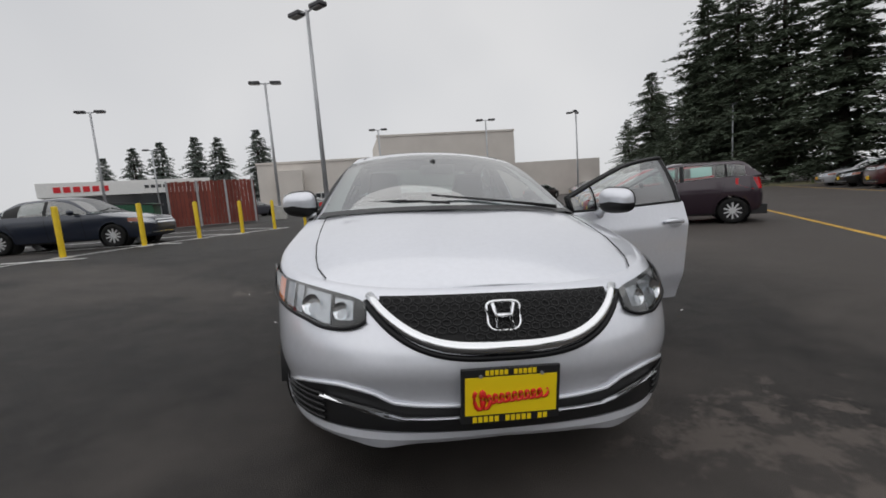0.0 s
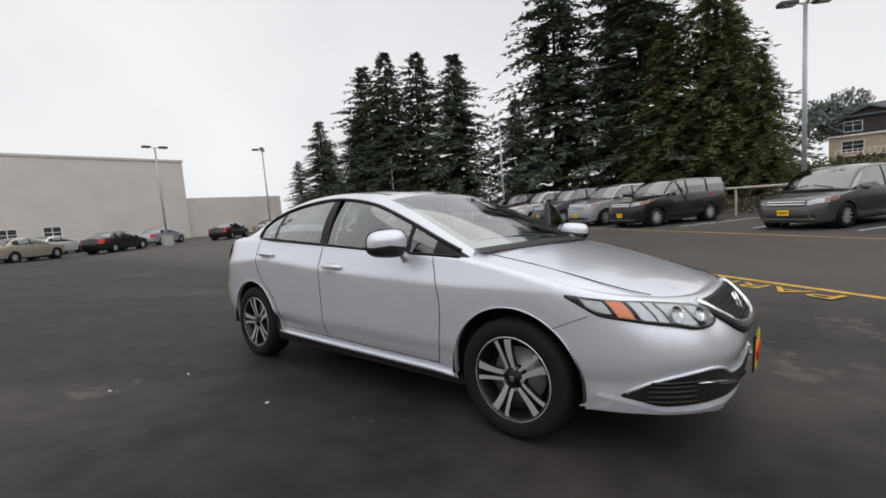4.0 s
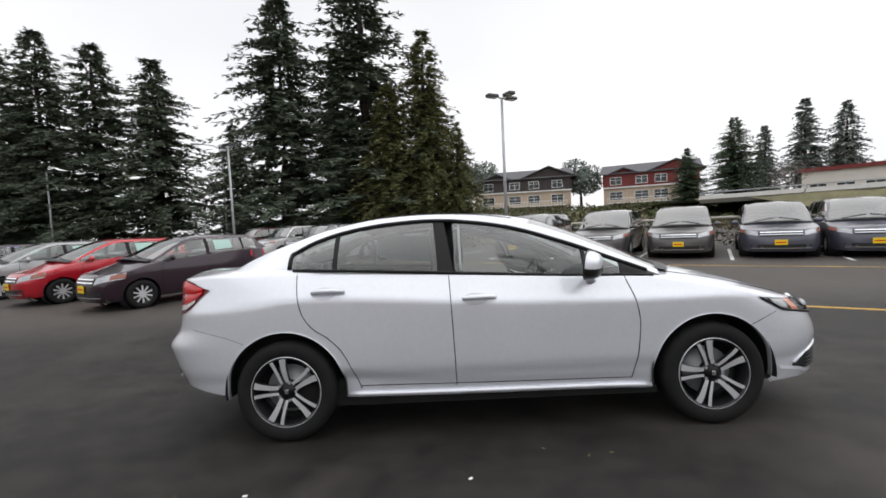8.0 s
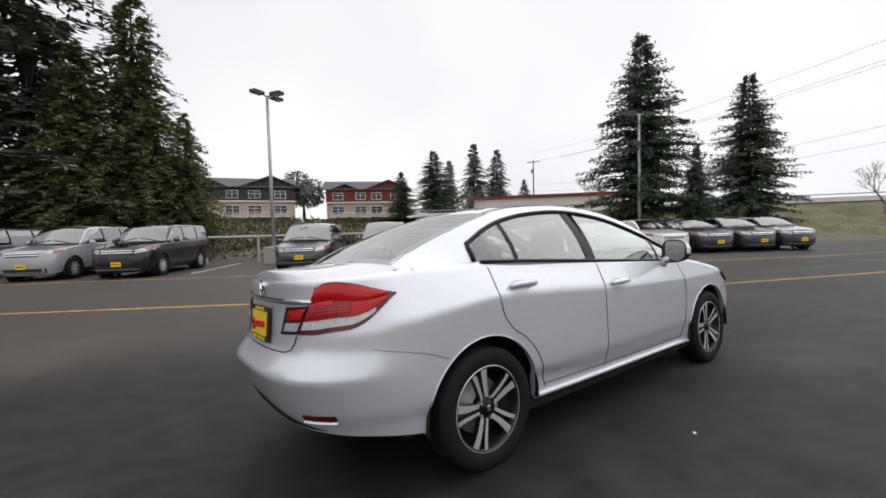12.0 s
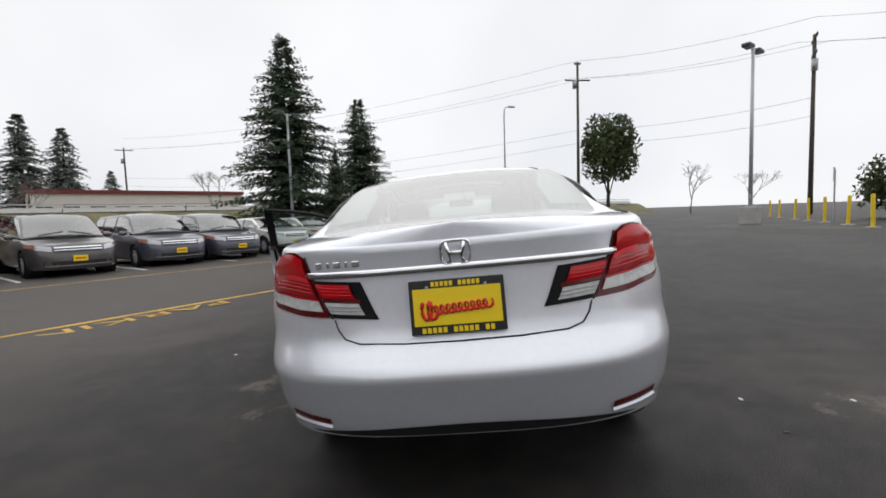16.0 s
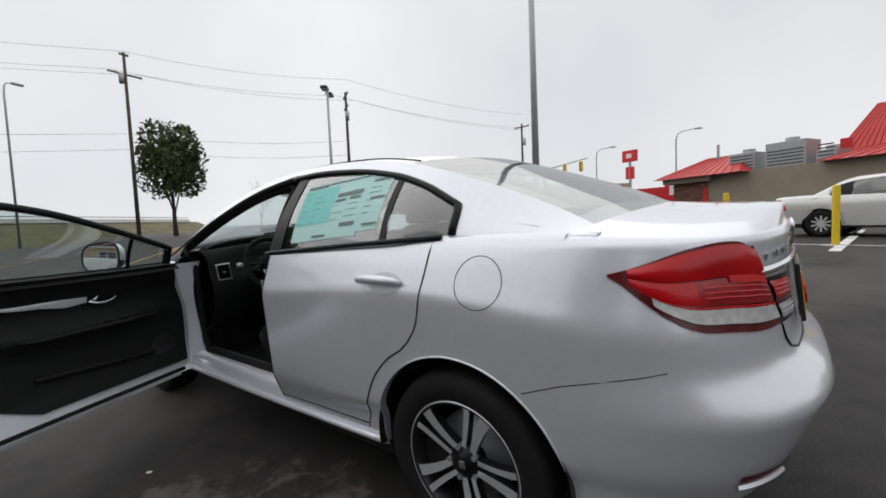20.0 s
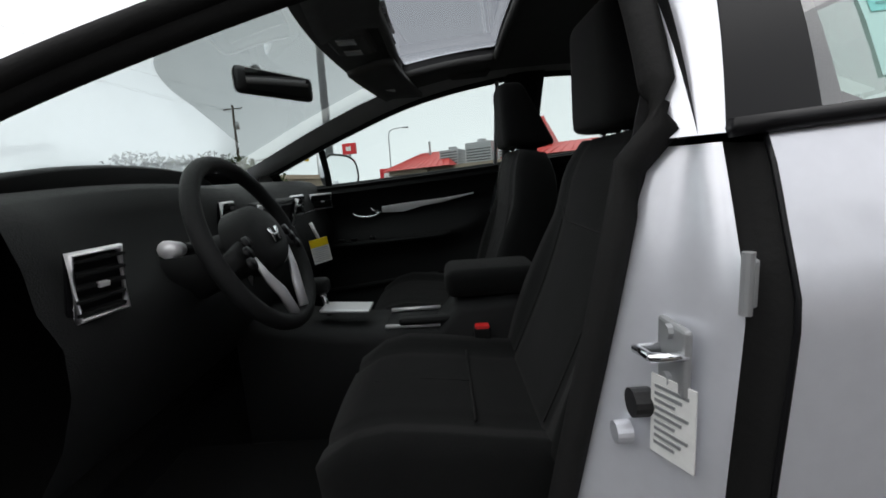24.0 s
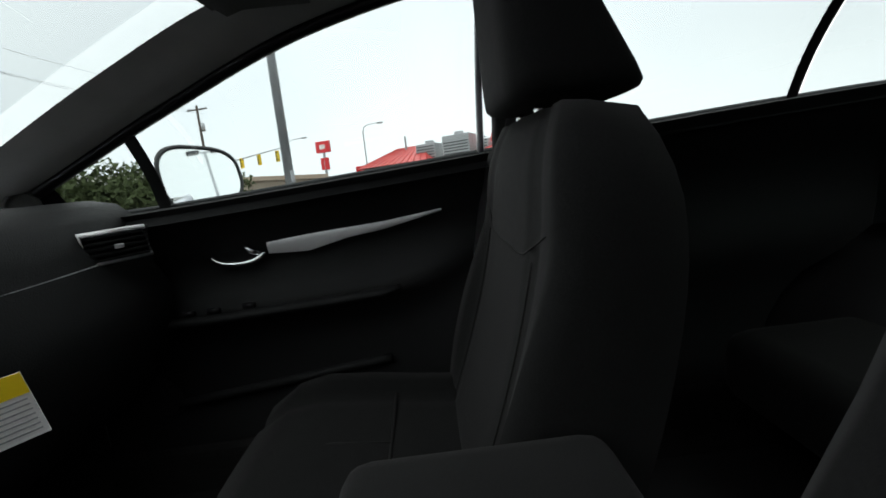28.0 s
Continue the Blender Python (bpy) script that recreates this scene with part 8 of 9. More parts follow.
lamp_post(17.7, -2.7, 7.6, (90, 180, 270), 30)
lamp_post(9.7, -19.6, 7.3, (0, 180), 60)
lamp_post(-12.4, -16.0, 7.6, (0, 180), 40)
lamp_post(26.0, 14.9, 7.6, (0, 180), 58, base=False)
lamp_post(33.0, 34.0, 7.6, (0, 180), 58, base=False)
lamp_post(17.9, 35.1, 7.9, (0, 90, 180), 58, base=False)
lamp_post(9.3, 35.0, 7.6, (0, 180), 0)
lamp_post(-0.3, 38.0, 7.6, (0, 180), 0)
lamp_post(-2.36, 12.5, 7.65, (0, 180), -42)
lamp_post(-6.3, 22.3, 7.7, (0, 180), 5)
lamp_post(-18.4, 27.4, 7.7, (0, 180), 5)
lamp_post(-24, 46, 7.7, (0, 180), 5)
lamp_post(6.5, 54.1, 7.6, (0, 180), 0)
lamp_post(-7.55, -2.3, 8.2, (0, 180), 60)


def bollard(x, y, lean=0.0):
    t = empty("bollard", pose(x, y, ground_z(x, y), lean, lean * 0.6, 0), "yellow steel bollard post on a concrete pad", "bollard", "yellow bollards")
    vs, fs = lathe([(0.057, 0), (0.057, 1.03), (0.05, 1.055), (0.03, 1.065), (0, 1.066)], 16)
    obj("post", vs, fs, M_YELLOW, t)
    vs, fs = lathe([(0.2, 0), (0.19, 0.012), (0, 0.014)], 20)
    obj("pad", vs, fs, M_CONC, t)


for i, (x, y) in enumerate([(-4.4, 12.9), (-5.0, 11.2), (-5.65, 9.5), (-6.3, 7.9), (-7.0, 6.2), (-7.65, 4.6), (-8.3, 3.05), (-8.95, 1.4), (-9.65, -0.4), (-10.2, -2.3), (-10.75, -5.6), (-11.4, -7.2), (-12.0, -8.9), (-12.9, -10.8), (-13.9, -12.9), (-14.9, -15.2), (-16, -17.5), (-17.2, -20), (-18.5, -23), (-20, -26), (-3.6, 14.6), (-2.9, 16.4), (-1.9, 18.2)]):
    bollard(x, y, 1.5 * math.sin(i * 2.1))

# painted lines: thin worn strips that follow the ground
def strip(name, p, q, width, material, label="", n=None, lift=0.004):
    p, q = Vector((*p, 0)), Vector((*q, 0))
    d = (q - p).normalized()
    s = Vector((-d.y, d.x, 0)) * width / 2
    n = n or max(2, int((q - p).length / 0.7))
    vs = []
    for i in range(n + 1):
        c = p + (q - p) * (i / n)
        for e in (-1, 1):
            v = c + s * e
            vs.append(Vector((v.x, v.y, ground_z(v.x, v.y) + lift)))
    o = obj(name, vs, grid_faces(n + 1, 2), material)
    return tagged(o, label, "road marking", kind="structure")


L1 = Vector((4.55, -2.45, 0))
a, b = L1 - D * 26, L1 + D * 40
strip("lane_line", a[:2], b[:2], 0.11, M_LINEY, "worn yellow fire lane line")
for i in range(7):
    p = L1 - D * (17.0 + 1.1 * i)
    strip("hatch_mark", p[:2], (p + Vector((-0.9, -0.1, 0)))[:2], 0.22, M_LINEY, "worn yellow hatch tooth beside the lane line", lift=0.008)
L2 = Vector((7.35, -8.62, 0))
a, b = L2 - D * 20, L2 + D * 40
strip("row_line", a[:2], b[:2], 0.10, M_LINEY, "worn yellow line along the parked row")
for i in range(-3, 12):
    p = L2 + D * (2.7 * i + 1.4)
    strip("bay_line", (p - FN * 1.6)[:2], (p - FN * 6.2)[:2], 0.1, M_LINEW, "worn white parking bay line")
strip("stall_line", (-4.1, 13.6), (-8.9, 1.2), 0.11, M_LINEW, "white line along the yellow bollards", lift=0.012)
for i in range(7):
    # bays beyond the bollards
    p = Vector((-6.2 - 0.65 * i + 2.0, 8.3 - 2.6 * i + 5.0, 0))
    strip("stall_line", p[:2], (p + Vector((-7.4, 1.2, 0)))[:2], 0.15, M_LINEW, "white parking stall line beyond the bollards", lift=0.012)
strip("stall_line", (-8.2, -1.9), (-14.0, 2.2), 0.12, M_LINEW, "white parking stall line beyond the bollards")
strip("kerb_line", (-11.5, -6.0), (-18, -2.5), 0.12, M_LINEW, "white parking stall line beyond the bollards")

ang = math.degrees(math.atan2(D.y, D.x))
for word, off in (("NO", -2.35), ("PARKING", 0.75)):
    p = L1 + D * off - Vector((0.848, -0.53, 0)) * 0.32
    o = text_mesh("pavement_lettering", word, 0.42, M_LINEY, None, pose(p.x, p.y, ground_z(p.x, p.y) + 0.004, 0, 0.4, ang), 0.0015, width=0.75 if word == "NO" else 2.9)
    tagged(o, "worn yellow painted letters reading " + word.lower(), "road marking", kind="structure")


# litter flecks on the asphalt
rl = random.Random(9)
for i in range(22):
    x, y = rl.choice([(-1.9, 0.5), (-2.2, 2.4), (0.3, 3.2), (2.0, 0.4)])
    x, y = x + rl.uniform(-1, 1), y + rl.uniform(-1.2, 1.2)
    if abs(x) < 1.0 and abs(y) < 2.4:
        continue
    bm = box_bm((-0.012, -0.007, 0), (0.012, 0.007, 0.004), 0.001, 1)
    o = part("leaf_fleck", bm, M_BRUSH if i % 5 else M_WHITE)
    o.matrix_basis = pose(x, y, ground_z(x, y), 0, 0, rl.uniform(0, 180))
    tagged(o, "small dead leaf scrap on the asphalt", "litter", "leaf scraps")

# rail fence and brush behind the far row
M_RAILW = mat("pale_rail_paint", (0.5, 0.46, 0.42), 0.6, var=0.1, scale=4)
fence = empty("rail_fence", None, "low pale pipe rail fence behind the parked row", "fence")
R0 = row0 - FN * 6.4
for i in range(24):
    p = R0 + D * (2.4 * i - 10)
    part("post", cyl_bm((p.x, p.y, ground_z(p.x, p.y)), (p.x, p.y, 1.15), 0.05, seg=8), M_RAILW, fence)
for zz in (1.12,):
    a, b = R0 - D * 10, R0 + D * 45.2
    vs, fs = tube([(a.x, a.y, zz), (b.x, b.y, zz)], 0.05, 8)
    obj("rail", vs, fs, M_RAILW, fence)
rb = random.Random(77)
V, Fc = [], []
for i in range(9000):
    s_ = rb.uniform(-12, 34)
    dd = rb.uniform(0.4, 3.5)
    p = R0 + D * s_ - FN * dd
    hgt = (0.7 + 0.5 * math.sin(s_ * 0.9) * math.sin(s_ * 0.37)) * min(1, dd) * 1.1
    z = rb.uniform(-0.1, max(0.2, hgt))
    d = Vector((rb.uniform(-1, 1), rb.uniform(-1, 1), rb.uniform(0, 1.2))).normalized()
    u = Vector((rb.uniform(-1, 1), rb.uniform(-1, 1), rb.uniform(-1, 1))).normalized()
    s2 = rb.uniform(0.1, 0.32)
    o = len(V)
    q = Vector((p.x, p.y, z))
    V += [q - u * s2 * 0.2, q + d * s2, q + u * s2 * 0.2]
    Fc.append((o, o + 1, o + 2))
tagged(obj("brush", V, Fc, M_BRUSH, smooth=False), "brown winter brush behind the rail", "shrubs", kind="stuff")

# wooded slope under the houses, and the road embankment
def mound(name, x0, x1, y0, y1, zf, material, label, nx=26, ny=40):
    vs = [Vector((x, y, zf((i / nx), (j / ny), x, y))) for i in range(nx + 1) for j in range(ny + 1) for x, y in ((x0 + (x1 - x0) * i / nx, y0 + (y1 - y0) * j / ny),)]
    return tagged(obj(name, vs, grid_faces(nx + 1, ny + 1), material), label, "slope", kind="structure")


mound("house_slope", 26, 120, -80, 30, lambda u, v, x, y: -0.15 + 3.3 * min(1, max(0, (x - 40) / 42)) + 0.3 * noise.noise((x * 0.1, y * 0.1, 0)), M_GRASS, "brushy slope rising to the houses")
V, Fc = [], []
for i in range(16000):
    x, y = rb.uniform(30, 86), rb.uniform(-66, 24)
    g = -0.15 + 3.3 * min(1, max(0, (x - 40) / 42))
    hh = 0.8 * (0.5 + noise.noise((x * 0.15, y * 0.15, 3))) + 0.3
    q = Vector((x, y, g + rb.uniform(0, max(0.2, hh))))
    d = Vector((rb.uniform(-1, 1), rb.uniform(-1, 1), rb.uniform(0, 1.2))).normalized()
    u = Vector((rb.uniform(-1, 1), rb.uniform(-1, 1), rb.uniform(-1, 1))).normalized()
    s2 = rb.uniform(0.3, 0.8)
    o = len(V)
    V += [q - u * s2 * 0.3, q + d * s2, q + u * s2 * 0.3]
    Fc.append((o, o + 1, o + 2))
half_n = len(Fc) // 2
tagged(obj("slope_brush", V[:half_n * 3], Fc[:half_n], M_BRUSH, smooth=False), "brown brush on the slope", "shrubs", kind="stuff")
tagged(obj("slope_brush", V[half_n * 3:], [tuple(i - half_n * 3 for i in f) for f in Fc[half_n:]], M_HEDGE, smooth=False), "green brush on the slope", "shrubs", kind="stuff")


def bank(u, v, x, y):
    d = (-y - 37 - 0.62 * (12 - x)) * 0.85
    return -0.12 + 2.9 * min(1, max(0, d / 9)) + 0.15 * noise.noise((x * 0.4, y * 0.4, 1))


mound("road_bank", -30, 70, -110, -30, bank, M_GRASS, "dry grassy road embankment", 50, 40)
barrier = empty("road_barrier", None, "pale concrete road barrier with a steel rail on the embankment", "barrier")
for i in range(9):
    x0 = 44 - 8 * i
    y0 = -(47.6 + 0.62 * (12 - x0))
    x1, y1 = x0 - 7.9, -(47.6 + 0.62 * (12 - x0 + 7.9))
    vs, fs = tube([(x0, y0, 2.75), (x1, y1, 2.75)], 0.42, 4)
    obj("barrier_block", vs, fs, M_CONC, barrier, smooth=False)
    vs, fs = tube([(x0, y0, 3.45), (x1, y1, 3.45)], 0.06, 6)
    obj("rail", vs, fs, M_STEEL, barrier)
    part("rail_post", cyl_bm((x0, y0, 2.6), (x0, y0, 3.5), 0.05, seg=6), M_STEEL, barrier)


def utility_pole(x, y, h, arms, z=0.2, ang_=0, lab="weathered wooden utility pole with crossarm"):
    t = empty("utility_pole", pose(x, y, z, 0, 0, ang_), lab, "utility pole", "utility poles")
    vs, fs = tube([(0, 0, 0), (0, 0, h)], [0.17, 0.11], 10)
    obj("pole", vs, fs, M_WOODPOLE, t)
    for zz, w in arms:
        part("crossarm", box_bm((-w / 2, -0.06, zz - 0.06), (w / 2, 0.06, zz + 0.06), 0.01), M_WOODPOLE, t)
        for k in (-0.46, -0.3, 0.3, 0.46):
            vs, fs = lathe([(0.0, 0), (0.035, 0.0), (0.045, 0.06), (0.02, 0.12), (0, 0.13)], 8, Matrix.Translation((w * k, 0, zz + 0.06)))
            obj("insulator", vs, fs, M_STEEL, t)
    vs, fs = lathe([(0, -0.4), (0.19, -0.4), (0.2, 0.4), (0, 0.42)], 12, Matrix.Translation((0.32, 0, h - 2.2)))
    obj("transformer", vs, fs, M_STEEL, t)
    return t


PC, PB, PA = (-11.3, -40.9, 16.2), (-25.0, -29.3, 13.0), (57, -65.5, 14.5)
utility_pole(-11.3, -40.9, 16.0, ((14.2, 2.6), (15.8, 0.7)), 0.3, 10)
utility_pole(-25.0, -29.3, 13.0, ((12.7, 2.2), (11.6, 1.8)), 0.4, 60)
utility_pole(57, -65.5, 13.0, ((12.6, 2.6),), 1.6, 30)
utility_pole(-46, -22, 12.0, ((11.6, 2.2),), 0.5, 80)


def wire(p, q, sag, lab="thin black overhead power line"):
    pts = [Vector(p).lerp(Vector(q), i / 14) - Vector((0, 0, sag * 4 * (i / 14) * (1 - i / 14))) for i in range(15)]
    vs, fs = tube(pts, 0.011, 4)
    tagged(obj("power_line", vs, fs, M_RUBBER), lab, "cable", "power lines")


for dx, zz in ((-1.1, 14.4), (0, 16.1), (1.1, 14.4)):
    wire((-11.3 + dx, -40.9, zz + 0.3), (-25.0 + dx, -29.3, zz - 1.5), 0.5)
    wire((57 + dx, -65.5, zz), (-11.3 + dx, -40.9, zz + 0.3), 1.6)
    wire((-25.0 + dx, -29.3, zz - 1.5), (-46 + dx, -22, zz - 2.5), 0.5)
for zz in (8.3, 9.6):
    wire((57, -65.5, zz), (-11.3, -40.9, zz), 1.6)
    wire((-11.3, -40.9, zz), (-25.0, -29.3, zz - 0.6), 0.5)


def street_light(x, y, h, rz, z=0.3, a=1.0):
    t = empty("street_light", pose(x, y, z, 0, 0, rz), "tall galvanised street light with curved arm", "street lamp", "street lights")
    vs, fs = tube([(0, 0, 0), (0, 0, h - 0.8), (0.15 * a, 0, h - 0.25), (0.6 * a, 0, h), (1.8 * a, 0, h + 0.1)], [0.1, 0.07, 0.06, 0.05, 0.04], 8)
    obj("pole", vs, fs, M_POLE, t)
    part("lamp_head", box_bm((1.7 * a, -0.13, h), (1.7 * a + 0.7, 0.13, h + 0.16), 0.04), M_STEEL, t)


street_light(-4.0, -41.7, 12.0, 200, 0.4, 0.3)
street_light(-50, -6, 9.0, 90, 0.5)
street_light(-55, -16, 9.0, 90, 0.5)
street_light(36, 20.5, 9.5, 120, 0)

# ---- buildings ----
M_WALLW = mat("white_stucco", (0.62, 0.58, 0.54), 0.85, var=0.05, scale=0.5, bump=0.1, bscale=30)
M_DARKGL = mat("dark_window", (0.03, 0.035, 0.04), 0.15, coat=0.3)
M_ROOFG = mat("grey_shingle", (0.11, 0.11, 0.12), 0.9, var=0.12, scale=3, bump=0.3)
M_SIDED = mat("dark_brown_siding", (0.045, 0.035, 0.035), 0.8, var=0.08, scale=2)
M_SIDER = mat("barn_red_siding", (0.16, 0.03, 0.028), 0.8, var=0.08, scale=2)
M_SIDET = mat("tan_siding", (0.42, 0.33, 0.25), 0.8, var=0.06, scale=2)
M_REDROOF = mat("red_metal_roof", (0.5, 0.035, 0.03), 0.45, var=0.08, scale=1.5)
M_TAN = mat("tan_block_wall", (0.3, 0.25, 0.19), 0.85, var=0.08, scale=1)
M_BRICKC = mat("brown_brick", (0.2, 0.09, 0.065), 0.85, rand=0.35, var=0.1, scale=20)
M_REDWOOD = mat("red_brown_boards", (0.17, 0.035, 0.022), 0.75, rand=0.25, var=0.15, scale=6)
M_GREENBIN = mat("dumpster_green", (0.015, 0.09, 0.045), 0.5, var=0.15, scale=4)
M_REDSIGN = mat("red_sign", (0.6, 0.012, 0.02), 0.4)


def wall_window(parent, m, w, h, sill=True, frame_mat=None):
    """A window set in a wall whose face is the local xz plane, facing -y."""
    fm = frame_mat or M_WHITE
    wi = empty("window", m, parent=parent)
    part("pane", box_bm((-w / 2, -0.01, 0), (w / 2, 0.02, h)), M_DARKGL, wi)
    for lo, hi in (((-w / 2 - 0.08, -0.06, -0.08), (w / 2 + 0.08, 0.02, 0)), ((-w / 2 - 0.08, -0.06, h), (w / 2 + 0.08, 0.02, h + 0.08)),
                   ((-w / 2 - 0.08, -0.06, 0), (-w / 2, 0.02, h)), ((w / 2, -0.06, 0), (w / 2 + 0.08, 0.02, h)), ((-0.03, -0.05, 0), (0.03, 0.02, h)), ((-w / 2, -0.04, h * 0.62), (w / 2, 0.02, h * 0.62 + 0.05))):
        part("frame", box_bm(lo, hi), fm, wi)
    return wi


# long white building past the rows
wb = empty("white_building", pose(-14.4, 48.5, -0.1, 0, 0, 4), "long white flat-roofed dealership building", "building")
part("wall", box_bm((0, 0, 0), (14, 12, 6.0)), M_WALLW, wb, "white wall with low parapet")
part("parapet", box_bm((-0.1, -0.1, 6.0), (14.0, 0.3, 6.25), 0.02), M_WALLW, wb)
part("tall_wall", box_bm((14.0, 0.6, 0), (31.5, 14, 8.6)), M_WALLW, wb)
part("tall_parapet", box_bm((13.9, 0.5, 8.6), (31.6, 1.0, 8.85), 0.02), M_WALLW, wb)
part("entrance", box_bm((2.0, -1.2, 0), (5.0, 0, 5.2), 0.03), M_WALLW, wb)
for x in (3.5, 6.8, 8.4, 10.0, 11.6, 13.0):
    wall_window(wb, Matrix.Translation((x, -1.24 if x < 5 else -0.04, 0.8)), 1.3, 1.6)
for x in (16.5, 19.5):
    wall_window(wb, Matrix.Translation((x, 0.56, 0.9)), 1.2, 1.3)
part("wall_low", box_bm((31.5, 1.2, 0), (44, 12, 4.6)), M_WALLW, wb)
# sign-fronted building far left
tb = empty("showroom", pose(-42, 56, 0, 0, 0, 26), "low white showroom with a red sign band", "building")
part("wall", box_bm((0, 0, 0), (18, 8, 4.2)), M_DARKGL, tb)
part("fascia", box_bm((-0.4, -1.2, 4.2), (18.4, 8, 6.0), 0.04), M_WHITE, tb)
for k in range(6):
    part("sign_bar", box_bm((1.2 + 0.95 * k, -1.26, 4.75), (1.2 + 0.95 * k + 0.7, -1.2, 5.45), 0.02), M_REDSIGN, tb)
for k in range(8):
    part("sign_bar", box_bm((10.5 + 0.7 * k, -1.26, 4.9), (10.5 + 0.7 * k + 0.5, -1.2, 5.3), 0.02), M_LAMPHEAD, tb)
# dumpster pen
pen = empty("dumpster_pen", pose(-11.3, 20.3, ground_z(-11, 20), 0, 0, 20), "red-brown board fence round the dumpsters", "fence")
for k in range(23):
    part("board", box_bm((0.18 * k, -0.02, 0.05), (0.18 * k + 0.165, 0.02, 2.35 + 0.02 * (k % 3))), M_REDWOOD, pen)
for k in range(16):
    part("board", box_bm((4.1, 0.18 * k, 0.05), (4.14, 0.18 * k + 0.165, 2.35)), M_REDWOOD, pen)
for x in (0.0, 1.35, 2.7, 4.05):
    part("post", box_bm((x - 0.05, -0.07, 0), (x + 0.05, -0.02, 2.4)), M_STEEL, pen)
bin_ = empty("dumpster", pose(-12.6, 19.3, ground_z(-12, 19), 0, 0, 15), "green steel dumpster with black lid", "dumpster")
part("body", box_bm((-1.1, -0.8, 0.15), (1.1, 0.8, 1.35), 0.04), M_GREENBIN, bin_)
part("lid", box_bm((-1.12, -0.85, 1.36), (1.12, 0.85, 1.42), 0.02, m=Matrix.Rotation(radians(6), 4, "Y")), M_BLACKPL, bin_)
for x in (-0.7, 0, 0.7):
    part("rib", box_bm((x - 0.05, -0.85, 0.2), (x + 0.05, -0.8, 1.3), 0.01), M_GREENBIN, bin_)


def townhouse(name, m, width, upper, label):
    """Two storeys over a rendered base, gable front, white windows and a balcony rail."""
    t = empty(name, m, label, "house", "houses on the hill")
    part("lower_wall", box_bm((0, 0, -2.0), (width, 9, 3.2)), M_SIDET, t)
    part("upper_wall", box_bm((-0.1, -0.25, 3.2), (width + 0.1, 9, 5.9)), upper, t)
    part("band", box_bm((-0.15, -0.32, 3.05), (width + 0.15, -0.25, 3.3)), M_WHITE, t)
    for gx, gw in ((width * 0.5, width * 0.55), (width * 0.08, width * 0.3)):
        bm = bmesh.new()
        v = [bm.verts.new(p) for p in ((gx - 0.3, -0.3, 5.8), (gx + gw, -0.3, 5.8), (gx + gw / 2, -0.3, 5.8 + gw * 0.2), (gx - 0.3, 9, 5.8), (gx + gw, 9, 5.8), (gx + gw / 2, 9, 5.8 + gw * 0.2))]
        for f in ((0, 1, 2), (3, 5, 4), (0, 2, 5, 3), (1, 4, 5, 2), (0, 3, 4, 1)):
            bm.faces.new([v[i] for i in f])
        part("gable", bm, upper, t)
        for s_ in (0, 1):
            x0, x1 = (gx - 0.7, gx + gw / 2) if s_ == 0 else (gx + gw / 2, gx + gw + 0.4)
            z0, z1 = (5.72, 5.95 + gw * 0.2) if s_ == 0 else (5.95 + gw * 0.2, 5.72)
            vs = [Vector(p) for p in ((x0, -0.8, z0), (x1, -0.8, z1), (x1, 9.3, z1), (x0, 9.3, z0))]
            vs += [p + Vector((0, 0, 0.2)) for p in vs]
            obj("roof_slope", vs, [(3, 2, 1, 0), (4, 5, 6, 7), (0, 1, 5, 4), (1, 2, 6, 5), (2, 3, 7, 6), (3, 0, 4, 7)], M_ROOFG, t, smooth=False)
    vs = [Vector(p) for p in ((-0.6, -0.7, 5.85), (width + 0.6, -0.7, 5.85), (width + 0.6, 4.5, 8.0), (-0.6, 4.5, 8.0))]
    vs += [p + Vector((0, 0, 0.15)) for p in vs]
    obj("roof_slope", vs, [(3, 2, 1, 0), (4, 5, 6, 7), (0, 1, 5, 4), (1, 2, 6, 5), (2, 3, 7, 6), (3, 0, 4, 7)], M_ROOFG, t, smooth=False)
    for fx in (0.14, 0.42, 0.62, 0.86):
        wall_window(t, Matrix.Translation((width * fx, -0.3, 3.8)), 2.0, 1.4)
        wall_window(t, Matrix.Translation((width * fx, -0.06, 0.7)), 2.4, 1.6)
    bal = empty("balcony", Matrix.Identity(4), parent=t)
    part("deck", box_bm((width * 0.05, -1.5, -0.05), (width * 0.95, 0, 0.1)), M_WHITE, bal)
    part("top_rail", box_bm((width * 0.05, -1.5, 0.95), (width * 0.95, -1.42, 1.03)), M_WHITE, bal)
    for k in range(30):
        x = width * (0.05 + 0.9 * k / 29)
        part("baluster", box_bm((x - 0.03, -1.48, 0.1), (x + 0.03, -1.43, 0.95)), M_WHITE, bal)
    return t


townhouse("townhouse", pose(90.3, -6.5, 4.3, 0, 0, -100), 20, M_SIDED, "brown and tan two-storey townhouse with white windows")
townhouse("townhouse", pose(85.5, -32.5, 4.0, 0, 0, -115), 17, M_SIDER, "red two-storey townhouse with white windows")
fb = empty("flat_building", pose(66, -57, 1.5, 0, 0, -140), "low flat building with a red roof band on the hill", "building")
part("wall", box_bm((0, 0, 0), (30, 10, 5.4)), M_WALLW, fb)
part("roof_band", box_bm((-0.3, -0.4, 5.4), (30.3, 10, 6.0)), M_SIDER, fb)
for k in range(9):
    wall_window(fb, Matrix.Translation((2 + 3.2 * k, -0.04, 1.4)), 2.0, 2.0)

